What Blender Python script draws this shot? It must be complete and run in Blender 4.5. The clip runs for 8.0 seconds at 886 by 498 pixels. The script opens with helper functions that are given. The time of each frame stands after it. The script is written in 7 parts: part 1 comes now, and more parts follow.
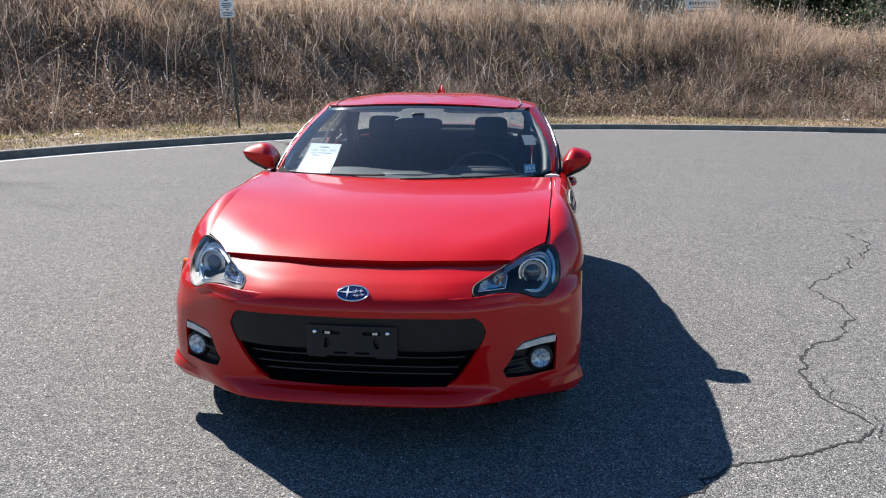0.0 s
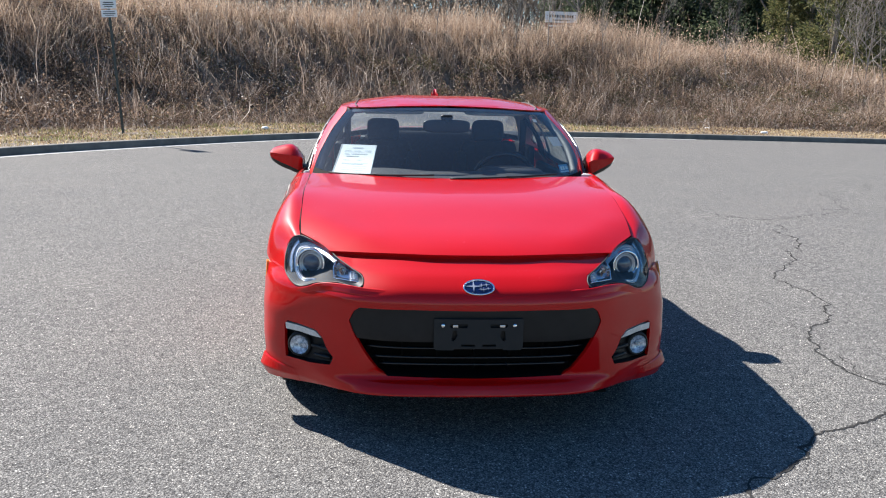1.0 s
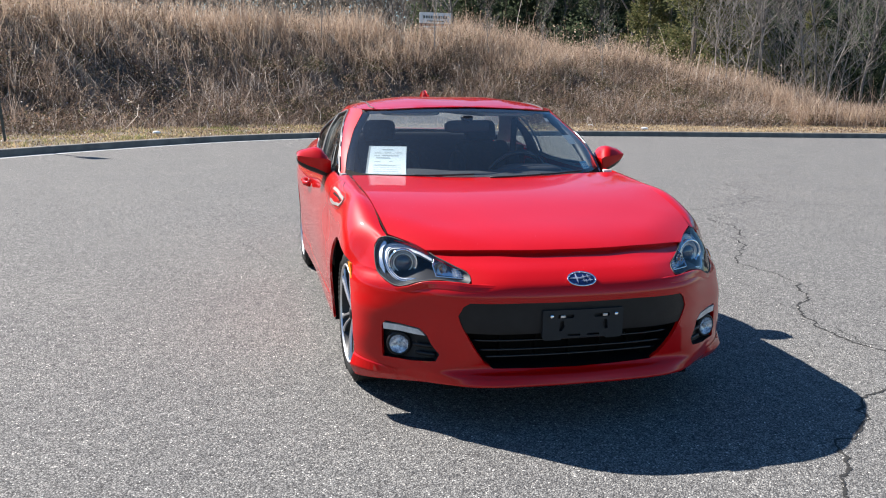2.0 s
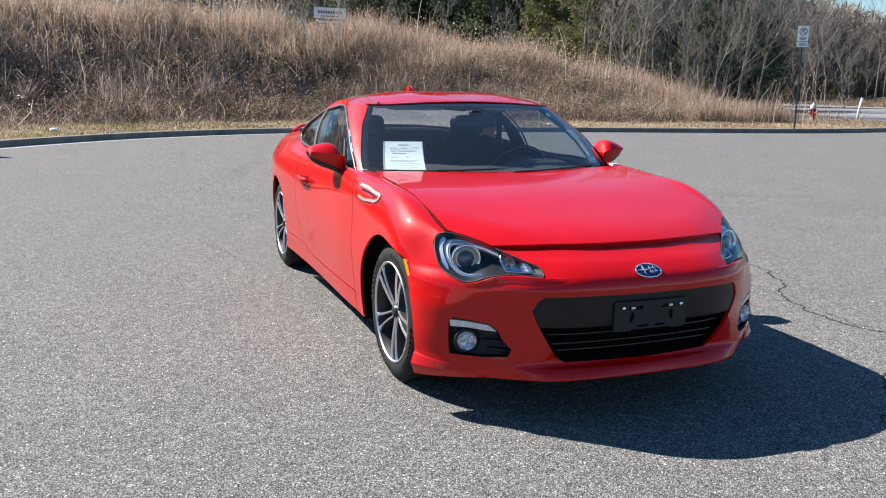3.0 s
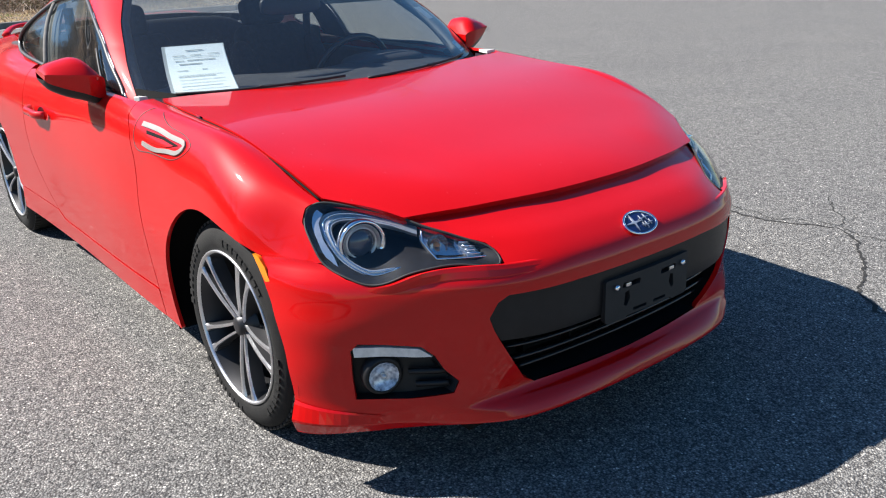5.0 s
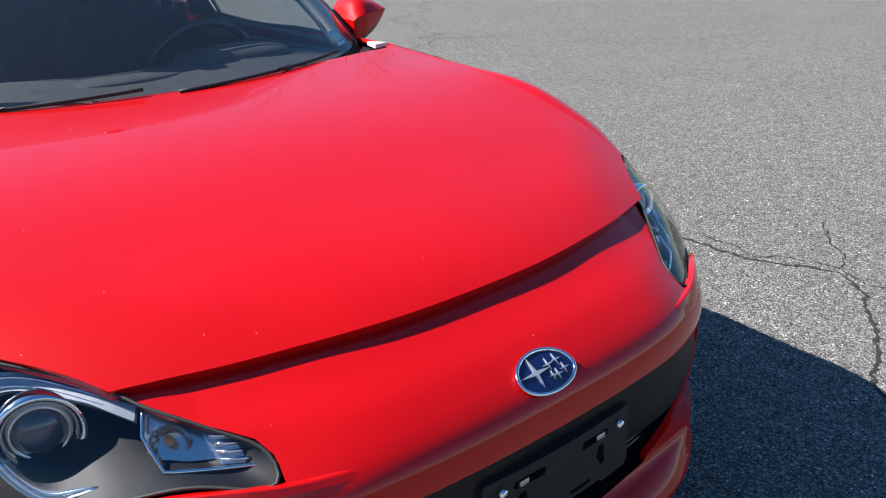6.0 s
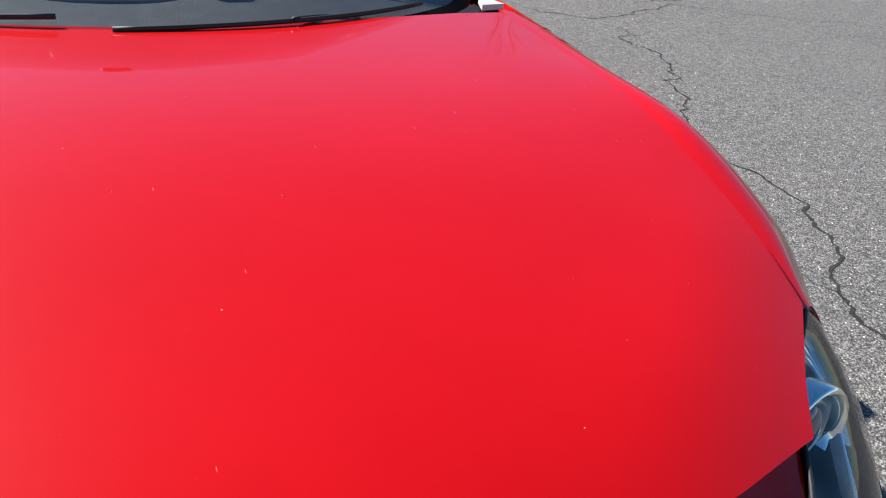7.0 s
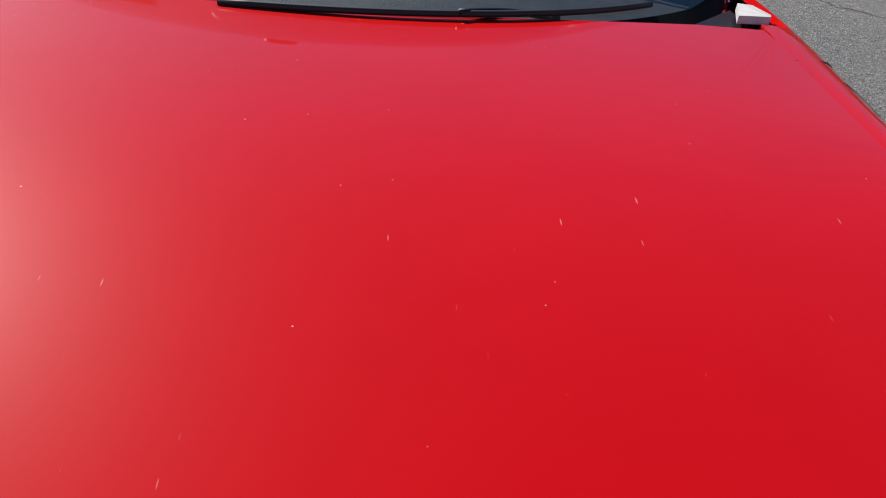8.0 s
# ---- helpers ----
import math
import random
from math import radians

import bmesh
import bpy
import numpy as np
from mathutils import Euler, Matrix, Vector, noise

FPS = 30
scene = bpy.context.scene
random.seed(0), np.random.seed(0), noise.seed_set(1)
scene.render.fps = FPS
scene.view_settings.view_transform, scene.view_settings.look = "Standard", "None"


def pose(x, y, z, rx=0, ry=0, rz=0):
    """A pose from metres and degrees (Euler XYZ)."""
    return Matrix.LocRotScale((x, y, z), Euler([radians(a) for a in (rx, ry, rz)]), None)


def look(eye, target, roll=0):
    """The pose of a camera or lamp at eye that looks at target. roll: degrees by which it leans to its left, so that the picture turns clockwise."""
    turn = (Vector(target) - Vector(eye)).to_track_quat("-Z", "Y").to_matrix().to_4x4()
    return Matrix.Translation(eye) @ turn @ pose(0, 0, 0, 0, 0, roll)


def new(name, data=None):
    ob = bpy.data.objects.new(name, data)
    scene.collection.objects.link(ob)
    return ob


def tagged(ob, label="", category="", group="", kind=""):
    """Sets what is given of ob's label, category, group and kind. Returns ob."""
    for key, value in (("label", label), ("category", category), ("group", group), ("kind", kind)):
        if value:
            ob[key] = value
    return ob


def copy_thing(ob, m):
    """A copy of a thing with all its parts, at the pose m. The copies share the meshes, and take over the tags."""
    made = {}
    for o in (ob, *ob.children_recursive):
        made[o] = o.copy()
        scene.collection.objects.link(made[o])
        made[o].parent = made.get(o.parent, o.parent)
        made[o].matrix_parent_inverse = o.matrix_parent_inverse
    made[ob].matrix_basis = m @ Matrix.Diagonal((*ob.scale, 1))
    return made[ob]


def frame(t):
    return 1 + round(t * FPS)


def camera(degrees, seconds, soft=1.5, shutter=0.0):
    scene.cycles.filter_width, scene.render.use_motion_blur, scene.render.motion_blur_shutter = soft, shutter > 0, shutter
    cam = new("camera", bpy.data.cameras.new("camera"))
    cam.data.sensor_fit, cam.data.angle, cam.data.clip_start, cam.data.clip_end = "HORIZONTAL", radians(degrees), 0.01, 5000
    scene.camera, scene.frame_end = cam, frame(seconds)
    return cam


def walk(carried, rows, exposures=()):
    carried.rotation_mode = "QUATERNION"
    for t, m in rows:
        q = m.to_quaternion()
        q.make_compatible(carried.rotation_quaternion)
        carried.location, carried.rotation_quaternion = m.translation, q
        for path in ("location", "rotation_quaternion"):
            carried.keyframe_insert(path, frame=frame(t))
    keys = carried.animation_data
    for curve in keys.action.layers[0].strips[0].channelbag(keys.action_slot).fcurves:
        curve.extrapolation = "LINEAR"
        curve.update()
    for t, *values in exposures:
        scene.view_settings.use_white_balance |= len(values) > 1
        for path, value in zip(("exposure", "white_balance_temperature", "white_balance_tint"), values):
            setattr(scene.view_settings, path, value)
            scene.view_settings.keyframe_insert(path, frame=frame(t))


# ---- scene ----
cam = camera(55.7, 8.0, soft=1.1)
PATH = [
    (0, (0.628, -3.71, 1.398), (0.427, -1.762, 0.991), 0.4),
    (0.2, (0.443, -3.743, 1.366), (0.371, -1.786, 0.961), 1.3),
    (0.5, (0.151, -3.76, 1.369), (0.218, -1.8, 0.972), 1.8),
    (0.7, (-0.048, -3.795, 1.382), (0.047, -1.837, 0.986), 1.9),
    (1, (-0.362, -3.834, 1.358), (-0.217, -1.876, 0.973), 1.2),
    (1.2, (-0.551, -3.855, 1.383), (-0.34, -1.905, 0.994), 0.6),
    (2.3, (-1.522, -3.775, 1.342), (-0.965, -1.891, 0.969), 1.0),
    (2.5, (-1.67, -3.751, 1.353), (-1.04, -1.889, 0.978), 1.1),
    (3, (-1.947, -3.558, 1.329), (-1.238, -1.729, 0.946), 0.9),
    (3.5, (-2.135, -3.314, 1.321), (-1.369, -1.513, 0.911), 0.5),
    (4, (-2.155, -2.974, 1.309), (-1.19, -1.3, 0.788), -0.1),
    (4.2, (-2.075, -2.805, 1.29), (-1.093, -1.144, 0.759), -0.5),
    (5.3, (-1.445, -1.950, 1.318), (-0.262, -0.506, 0.612), -3.1),
    (5.5, (-1.236, -1.843, 1.299), (-0.060, -0.393, 0.586), -3.9),
    (6, (-0.833, -1.585, 1.288), (0.338, -0.149, 0.534), -1.9),
    (6.5, (-0.428, -1.272, 1.263), (0.695, 0.154, 0.425), 2.4),
    (6.6, (-0.345, -1.221, 1.246), (0.716, 0.246, 0.396), 2.1),
    (6.8, (-0.198, -1.104, 1.207), (0.72, 0.448, 0.341), 3.2),
    (7, (-0.062, -1.001, 1.204), (0.682, 0.633, 0.322), 5.4),
    (7.2, (0.028, -0.913, 1.2), (0.626, 0.765, 0.289), 7.6),
    (7.5, (0.109, -0.777, 1.194), (0.555, 0.923, 0.238), 8.0),
    (7.8, (0.148, -0.654, 1.188), (0.465, 1.055, 0.199), 8.6),
    (8, (0.162, -0.609, 1.179), (0.383, 1.1, 0.164), 8.2),
]
walk(cam, [(t, look(eye, target, roll)) for t, eye, target, roll in PATH], exposures=[(0.0, 1.2), (0.5, 1.28), (1.2, 1.32), (2.5, 1.28), (4.0, 1.28), (5.5, 1.26), (6.5, 1.16), (7.2, 0.95), (8.0, 0.55)])

# ---- light: clear winter sky, one sun behind and to the left of the car ----
SUN_TO = Vector((-0.75, 0.79, 1.0)).normalized()
world = bpy.data.worlds.new("world")
scene.world = world
world.use_nodes = True
wn, wl = world.node_tree.nodes, world.node_tree.links
sky = wn.new("ShaderNodeTexSky")
sky.sky_type = "NISHITA"
sky.sun_disc = False
sky.ozone_density = 2.5
sky.dust_density = 0.2
sky.sun_elevation = math.asin(SUN_TO.z)
sky.sun_rotation = math.atan2(SUN_TO.x, SUN_TO.y)
wn["Background"].inputs["Strength"].default_value = 0.062
clear_blue = wn.new("ShaderNodeHueSaturation")
clear_blue.inputs["Saturation"].default_value = 1.28
wl.new(sky.outputs["Color"], clear_blue.inputs["Color"])
wl.new(clear_blue.outputs["Color"], wn["Background"].inputs["Color"])
sun = new("sun", bpy.data.lights.new("sun", "SUN"))
sun.data.energy = 5.0
sun.data.angle = radians(0.53)
sun.data.color = (1.0, 0.955, 0.905)
sun.matrix_world = look(SUN_TO * 30, (0, 0, 0))

# ---- materials ----
def material(name, colour, rough=0.5, metal=0.0, coat=0.0, spec=0.5):
    m = bpy.data.materials.new(name)
    m.use_nodes = True
    b = m.node_tree.nodes["Principled BSDF"]
    b.inputs["Base Color"].default_value = (*colour, 1)
    b.inputs["Roughness"].default_value = rough
    b.inputs["Metallic"].default_value = metal
    b.inputs["Coat Weight"].default_value = coat
    b.inputs["Coat Roughness"].default_value = 0.02
    b.inputs["Specular IOR Level"].default_value = spec
    return m


def node(m, kind, **values):
    """A node of that kind in the material; values go to its inputs by name, with blanks as underscores, or to its attributes."""
    n = m.node_tree.nodes.new(kind)
    for key, value in values.items():
        n.inputs[key.replace("_", " ")].default_value = value
    return n


def wire(m, a, out, b, to):
    m.node_tree.links.new(a.outputs[out], b.inputs[to])


def shader(m):
    return m.node_tree.nodes["Principled BSDF"]


def ramp(m, source, out, stops):
    """A colour ramp fed by one output; stops are (position, colour)."""
    r = m.node_tree.nodes.new("ShaderNodeValToRGB")
    while len(r.color_ramp.elements) < len(stops):
        r.color_ramp.elements.new(0.5)
    for e, (p, c) in zip(r.color_ramp.elements, stops):
        e.position, e.color = p, (*c, 1)
    wire(m, source, out, r, "Fac")
    return r


def position(m):
    return m.node_tree.nodes.new("ShaderNodeNewGeometry")


def mottled(name, low, high, scale, rough=0.6, bump=0.0, detail=6.0, metal=0.0, coat=0.0, fine=0.0):
    """A surface of two tones that drift at one scale, with grain and relief at a finer one."""
    m = material(name, high, rough, metal, coat)
    geo = position(m)
    n = node(m, "ShaderNodeTexNoise", Scale=scale, Detail=detail, Roughness=0.65)
    wire(m, geo, "Position", n, "Vector")
    r = ramp(m, n, "Fac", [(0.3, low), (0.7, high)])
    wire(m, r, "Color", shader(m), "Base Color")
    if bump:
        g = node(m, "ShaderNodeTexNoise", Scale=fine or scale * 8, Detail=4.0)
        wire(m, geo, "Position", g, "Vector")
        b = node(m, "ShaderNodeBump", Strength=bump, Distance=0.004)
        wire(m, g, "Fac", b, "Height")
        wire(m, b, "Normal", shader(m), "Normal")
    return m


def paint_red():
    """Solid red car paint under clear coat, with fine dust and a faint orange peel."""
    m = material("red_paint", (0.62, 0.008, 0.012), 0.42, 0.0, 0.94, 0.06)
    b = shader(m)
    geo = position(m)
    b.inputs["Coat IOR"].default_value = 1.42
    dust = node(m, "ShaderNodeTexNoise", Scale=2.2, Detail=7.0, Roughness=0.7)
    wire(m, geo, "Position", dust, "Vector")
    tone = ramp(m, dust, "Fac", [(0.25, (0.45, 0.0013, 0.0016)), (0.75, (0.51, 0.0023, 0.0026))])
    # stone chips: tiny pale flecks
    cell = node(m, "ShaderNodeTexVoronoi", Scale=34.0)
    wire(m, geo, "Position", cell, "Vector")
    fleck = ramp(m, cell, "Distance", [(0.02, (1, 1, 1)), (0.036, (0, 0, 0))])
    thin = node(m, "ShaderNodeTexNoise", Scale=9.0, Detail=1.0)
    wire(m, geo, "Position", thin, "Vector")
    some = ramp(m, thin, "Fac", [(0.46, (0, 0, 0)), (0.56, (1, 1, 1))])
    both = node(m, "ShaderNodeMath")
    both.operation = "MULTIPLY"
    wire(m, fleck, "Color", both, 0)
    wire(m, some, "Color", both, 1)
    # fine short scratches, in two directions
    marks = both
    for turn, size in ((0.6, (75.0, 9.0, 30.0)), (-0.9, (60.0, 7.0, 30.0)), (0.25, (170.0, 32.0, 60.0)), (-0.2, (150.0, 40.0, 60.0))):
        lay = node(m, "ShaderNodeMapping", Scale=size, Rotation=(0, 0, turn))
        wire(m, geo, "Position", lay, "Vector")
        cut = node(m, "ShaderNodeTexVoronoi", Scale=1.0)
        wire(m, lay, "Vector", cut, "Vector")
        faint = 0.5 if size[0] < 100 else 0.22
        line = ramp(m, cut, "Distance", [(0.02, (faint, faint, faint)), (0.05, (0, 0, 0))])
        where = node(m, "ShaderNodeTexNoise", Scale=5.0 + 2 * turn, Detail=2.0)
        wire(m, geo, "Position", where, "Vector")
        worn = ramp(m, where, "Fac", [(0.55, (0, 0, 0)), (0.66, (1, 1, 1))])
        part_of = node(m, "ShaderNodeMath")
        part_of.operation = "MULTIPLY"
        wire(m, line, "Color", part_of, 0)
        wire(m, worn, "Color", part_of, 1)
        most = node(m, "ShaderNodeMath")
        most.operation = "MAXIMUM"
        wire(m, marks, "Value", most, 0)
        wire(m, part_of, "Value", most, 1)
        marks = most
    up = node(m, "ShaderNodeSeparateXYZ")
    wire(m, geo, "Normal", up, "Vector")
    flat = ramp(m, up, "Z", [(0.80, (0, 0, 0)), (0.92, (1, 1, 1))])
    both = node(m, "ShaderNodeMath")
    both.operation = "MULTIPLY"
    wire(m, marks, "Value", both, 0)
    wire(m, flat, "Color", both, 1)
    mix = m.node_tree.nodes.new("ShaderNodeMix")
    mix.data_type = "RGBA"
    wire(m, both, "Value", mix, "Factor")
    m.node_tree.links.new(tone.outputs["Color"], mix.inputs["A"])
    mix.inputs["B"].default_value = (0.72, 0.42, 0.40, 1)
    m.node_tree.links.new(mix.outputs["Result"], b.inputs["Base Color"])
    haze = ramp(m, dust, "Fac", [(0.3, (0.018, 0.018, 0.018)), (0.8, (0.04, 0.04, 0.04))])
    wire(m, haze, "Color", b, "Coat Roughness")
    return m


def glass(name, tint, gloss=1.45, dust=0.0):
    """A clear pane: what lies behind, tinted, under a mirror reflection that grows with the slant; dust: the share that a dry film scatters."""
    m = bpy.data.materials.new(name)
    m.use_nodes = True
    t = m.node_tree
    t.nodes.clear()
    out = t.nodes.new("ShaderNodeOutputMaterial")
    clear = t.nodes.new("ShaderNodeBsdfTransparent")
    clear.inputs["Color"].default_value = (*tint, 1)
    shine = t.nodes.new("ShaderNodeBsdfGlossy")
    shine.inputs["Roughness"].default_value = 0.012
    facing = t.nodes.new("ShaderNodeLayerWeight")
    facing.inputs["Blend"].default_value = 0.5
    slant = t.nodes.new("ShaderNodeMath")
    slant.operation, slant.inputs[1].default_value = "POWER", 5.0
    t.links.new(facing.outputs["Facing"], slant.inputs[0])
    least = ((gloss - 1) / (gloss + 1)) ** 2 * 1.6
    share = t.nodes.new("ShaderNodeMath")
    share.operation = "MULTIPLY_ADD"
    share.inputs[1].default_value, share.inputs[2].default_value = 1 - least, least
    t.links.new(slant.outputs[0], share.inputs[0])
    mix = t.nodes.new("ShaderNodeMixShader")
    t.links.new(share.outputs[0], mix.inputs["Fac"])
    film = t.nodes.new("ShaderNodeMixShader")
    film.inputs["Fac"].default_value = dust
    grains = t.nodes.new("ShaderNodeBsdfDiffuse")
    grains.inputs["Color"].default_value = (0.62, 0.64, 0.66, 1)
    behind = t.nodes.new("ShaderNodeBsdfTranslucent")
    behind.inputs["Color"].default_value = (0.62, 0.64, 0.66, 1)
    scatter = t.nodes.new("ShaderNodeAddShader")
    t.links.new(grains.outputs["BSDF"], scatter.inputs[0])
    t.links.new(behind.outputs["BSDF"], scatter.inputs[1])
    t.links.new(clear.outputs["BSDF"], film.inputs[1])
    t.links.new(scatter.outputs["Shader"], film.inputs[2])
    t.links.new(film.outputs["Shader"], mix.inputs[1])
    t.links.new(shine.outputs["BSDF"], mix.inputs[2])
    t.links.new(mix.outputs["Shader"], out.inputs["Surface"])
    return m


RED = paint_red()
BLACK_PLASTIC = mottled("black_plastic", (0.008, 0.008, 0.009), (0.014, 0.014, 0.015), 14, 0.42, 0.15, fine=600)
shader(BLACK_PLASTIC).inputs["Specular IOR Level"].default_value = 0.28
BLACK_GLOSS = material("gloss_black", (0.012, 0.012, 0.013), 0.15)
BRACKET_BLACK = mottled("bracket_black", (0.008, 0.008, 0.009), (0.013, 0.013, 0.014), 20, 0.7, 0.15, fine=500)
DEEP_BLACK = material("deep_black", (0.006, 0.006, 0.006), 0.85, spec=0.12)
RUBBER = mottled("tyre_rubber", (0.011, 0.011, 0.011), (0.024, 0.0235, 0.022), 9, 0.8, 0.3, fine=300)
shader(RUBBER).inputs["Specular IOR Level"].default_value = 0.2
WINDOW_RUBBER = mottled("window_rubber", (0.035, 0.035, 0.036), (0.07, 0.07, 0.07), 30, 0.42)
STRIP_GREY = mottled("strip_grey", (0.13, 0.125, 0.115), (0.20, 0.19, 0.18), 20, 0.75)
shader(STRIP_GREY).inputs["Specular IOR Level"].default_value = 0.15
SEAL = material("rubber_seal", (0.015, 0.015, 0.015), 0.6)
CHROME = material("chrome", (0.85, 0.86, 0.87), 0.08, 1.0)
SATIN = material("satin_silver", (0.62, 0.62, 0.63), 0.3, 1.0)
MACHINED = mottled("machined_alloy", (0.60, 0.60, 0.61), (0.74, 0.74, 0.75), 60, 0.36, 0.05, metal=1.0)
GUNMETAL = material("dark_alloy", (0.10, 0.10, 0.105), 0.34, 0.7)
STEEL = mottled("disc_steel", (0.22, 0.21, 0.2), (0.36, 0.35, 0.34), 30, 0.45, 0.1, metal=1.0)
WINDSCREEN = glass("windscreen_glass", (0.90, 0.95, 0.96), 1.60, 0.013)
SIDE_GLASS = glass("side_glass", (0.66, 0.71, 0.69), 1.85, 0.012)
LENS = glass("lamp_lens", (0.95, 0.96, 0.97), 1.42)
AMBER = material("amber_plastic", (0.75, 0.22, 0.01), 0.2, 0.0, 0.6)
BULB_AMBER = material("amber_bulb", (0.5, 0.22, 0.08), 0.2, 0.0, 0.5)
LAMP_BLACK = mottled("lamp_housing_black", (0.006, 0.006, 0.007), (0.012, 0.012, 0.014), 40, 0.5)
shader(LAMP_BLACK).inputs["Specular IOR Level"].default_value = 0.2
FABRIC = mottled("seat_fabric", (0.012, 0.012, 0.014), (0.032, 0.032, 0.034), 60, 0.85, 0.4)
DASH = mottled("dash_vinyl", (0.03, 0.03, 0.032), (0.055, 0.054, 0.054), 30, 0.5, 0.3, fine=400)
GREY_TRIM = mottled("grey_headliner", (0.30, 0.30, 0.29), (0.38, 0.38, 0.37), 20, 0.9)
PAPER = mottled("white_paper", (0.74, 0.76, 0.74), (0.80, 0.82, 0.80), 8, 0.7)
# light shines through a thin sheet from behind
thin = node(PAPER, "ShaderNodeBsdfTranslucent", Color=(0.80, 0.86, 0.82, 1))
blend = node(PAPER, "ShaderNodeMixShader", Fac=0.55)
wire(PAPER, shader(PAPER), "BSDF", blend, 1)
wire(PAPER, thin, "BSDF", blend, 2)
wire(PAPER, blend, "Shader", PAPER.node_tree.nodes["Material Output"], "Surface")
INK = material("grey_ink", (0.34, 0.37, 0.35), 0.7)
LOGO_BLUE = material("emblem_blue", (0.006, 0.012, 0.07), 0.15, 0.0, 1.0)
STICKER_BLUE = material("sticker_blue", (0.10, 0.28, 0.42), 0.5)
STAR_SILVER = material("star_silver", (0.60, 0.61, 0.65), 0.35, 0.6)
SILVER_PAINT = mottled("silver_plastic", (0.18, 0.165, 0.15), (0.25, 0.23, 0.21), 30, 0.6)
PROJECTOR = material("projector_dark", (0.05, 0.055, 0.07), 0.04, 0.0, 1.0)
GUIDE = mottled("light_guide_silver", (0.30, 0.32, 0.35), (0.42, 0.44, 0.47), 40, 0.34, metal=0.7)
PAGE = mottled("page_white", (0.80, 0.84, 0.80), (0.86, 0.89, 0.86), 12, 0.6)
# bluish bright and dark reflections of the chrome facets, mottled into the colour
FOG_GLINTS = mottled("fog_bowl_glints", (0.16, 0.19, 0.25), (0.86, 0.90, 0.96), 75, 0.22, detail=1.0, metal=0.35)
STRIP_SILVER = mottled("strip_silver", (0.50, 0.50, 0.49), (0.72, 0.72, 0.70), 45, 0.25, metal=0.2)
RIM_DARK = material("dark_rim_paint", (0.03, 0.03, 0.032), 0.4, 0.5)
REAR_GLASS = glass("rear_glass", (0.46, 0.49, 0.49), 1.6, 0.13)
TURN_SILVER = mottled("turn_bowl_silver", (0.55, 0.56, 0.58), (0.72, 0.74, 0.77), 160, 0.18, metal=0.85)
CAP_WHITE = mottled("cap_white", (0.50, 0.49, 0.47), (0.66, 0.65, 0.62), 40, 0.4)

# ---- tools for shaping ----
from mathutils.geometry import delaunay_2d_cdt

MIRROR = np.array([-1.0, 1.0, 1.0])


def mesh_part(name, verts, faces, mat, parent=None, label="", smooth=True, normals=None):
    """One mesh object from points and faces, under a thing or a part."""
    me = bpy.data.meshes.new(name)
    me.from_pydata([tuple(map(float, v)) for v in verts], [], [tuple(map(int, f)) for f in faces])
    me.materials.append(mat)
    if smooth:
        me.polygons.foreach_set("use_smooth", [True] * len(me.polygons))
    if normals is not None:
        me.normals_split_custom_set_from_vertices([tuple(map(float, v)) for v in normals])
    me.update()
    ob = new(name, me)
    ob.parent = parent
    if label:
        ob["label"] = label
    return ob


def part(name, bm, mat, parent=None, label="", smooth=False):
    """One mesh object from a bmesh, under a thing or a part."""
    me = bpy.data.meshes.new(name)
    if smooth:
        for f in bm.faces:
            f.smooth = True
    bm.to_mesh(me)
    bm.free()
    me.materials.append(mat)
    ob = new(name, me)
    ob.parent = parent
    if label:
        ob["label"] = label
    return ob


def curvature(knots):
    """The matrix that turns values at the knots of a natural cubic spline into its second derivatives."""
    n = len(knots)
    h = np.diff(knots)
    a, b = np.eye(n), np.zeros((n, n))
    for i in range(1, n - 1):
        a[i, i - 1:i + 2] = h[i - 1], 2 * (h[i - 1] + h[i]), h[i]
        b[i, i - 1:i + 2] = 6 / h[i - 1], -6 / h[i - 1] - 6 / h[i], 6 / h[i]
    return np.linalg.solve(a, b)


def along(knots, values, second, q):
    """Natural cubic spline at q. values and second: (knots, d) or (knots, len(q), d)."""
    i = np.clip(np.searchsorted(knots, q) - 1, 0, len(knots) - 2)
    h = (knots[i + 1] - knots[i])[:, None]
    t = ((q - knots[i])[:, None]) / h
    pick = (lambda w, j: w[j, np.arange(len(q))]) if values.ndim == 3 else (lambda w, j: w[j])
    y0, y1, m0, m1 = pick(values, i), pick(values, i + 1), pick(second, i), pick(second, i + 1)
    s = 1 - t
    return s * y0 + t * y1 + h * h / 6 * ((s ** 3 - s) * m0 + (t ** 3 - t) * m1)


def curve_through(points, n, closed=False):
    """n points evenly along a smooth curve through the given ones (2D or 3D)."""
    p = np.array(points, float)
    if closed:
        p = np.vstack([p[-2:], p, p[:3]])
    k = np.concatenate([[0], np.cumsum(np.linalg.norm(np.diff(p, axis=0), axis=1))])
    a, b = (k[2], k[-3]) if closed else (k[0], k[-1])
    return along(k, p, curvature(k) @ p, np.linspace(a, b, n, endpoint=not closed))


class Surface:
    """A smooth surface through rows of points. Its first coordinate runs from row to row, its second along the rows."""

    def __init__(self, rows, knots):
        self.u = np.array([r[0] for r in rows], float)
        self.v = np.array(knots, float)
        self.p = np.array([r[1] for r in rows], float)
        self.cu, self.cv = curvature(self.u), curvature(self.v)

    def __call__(self, a, b):
        rows = np.array([along(self.v, r, self.cv @ r, b) for r in self.p])
        second = np.einsum("ij,jnd->ind", self.cu, rows)
        return along(self.u, rows, second, a)


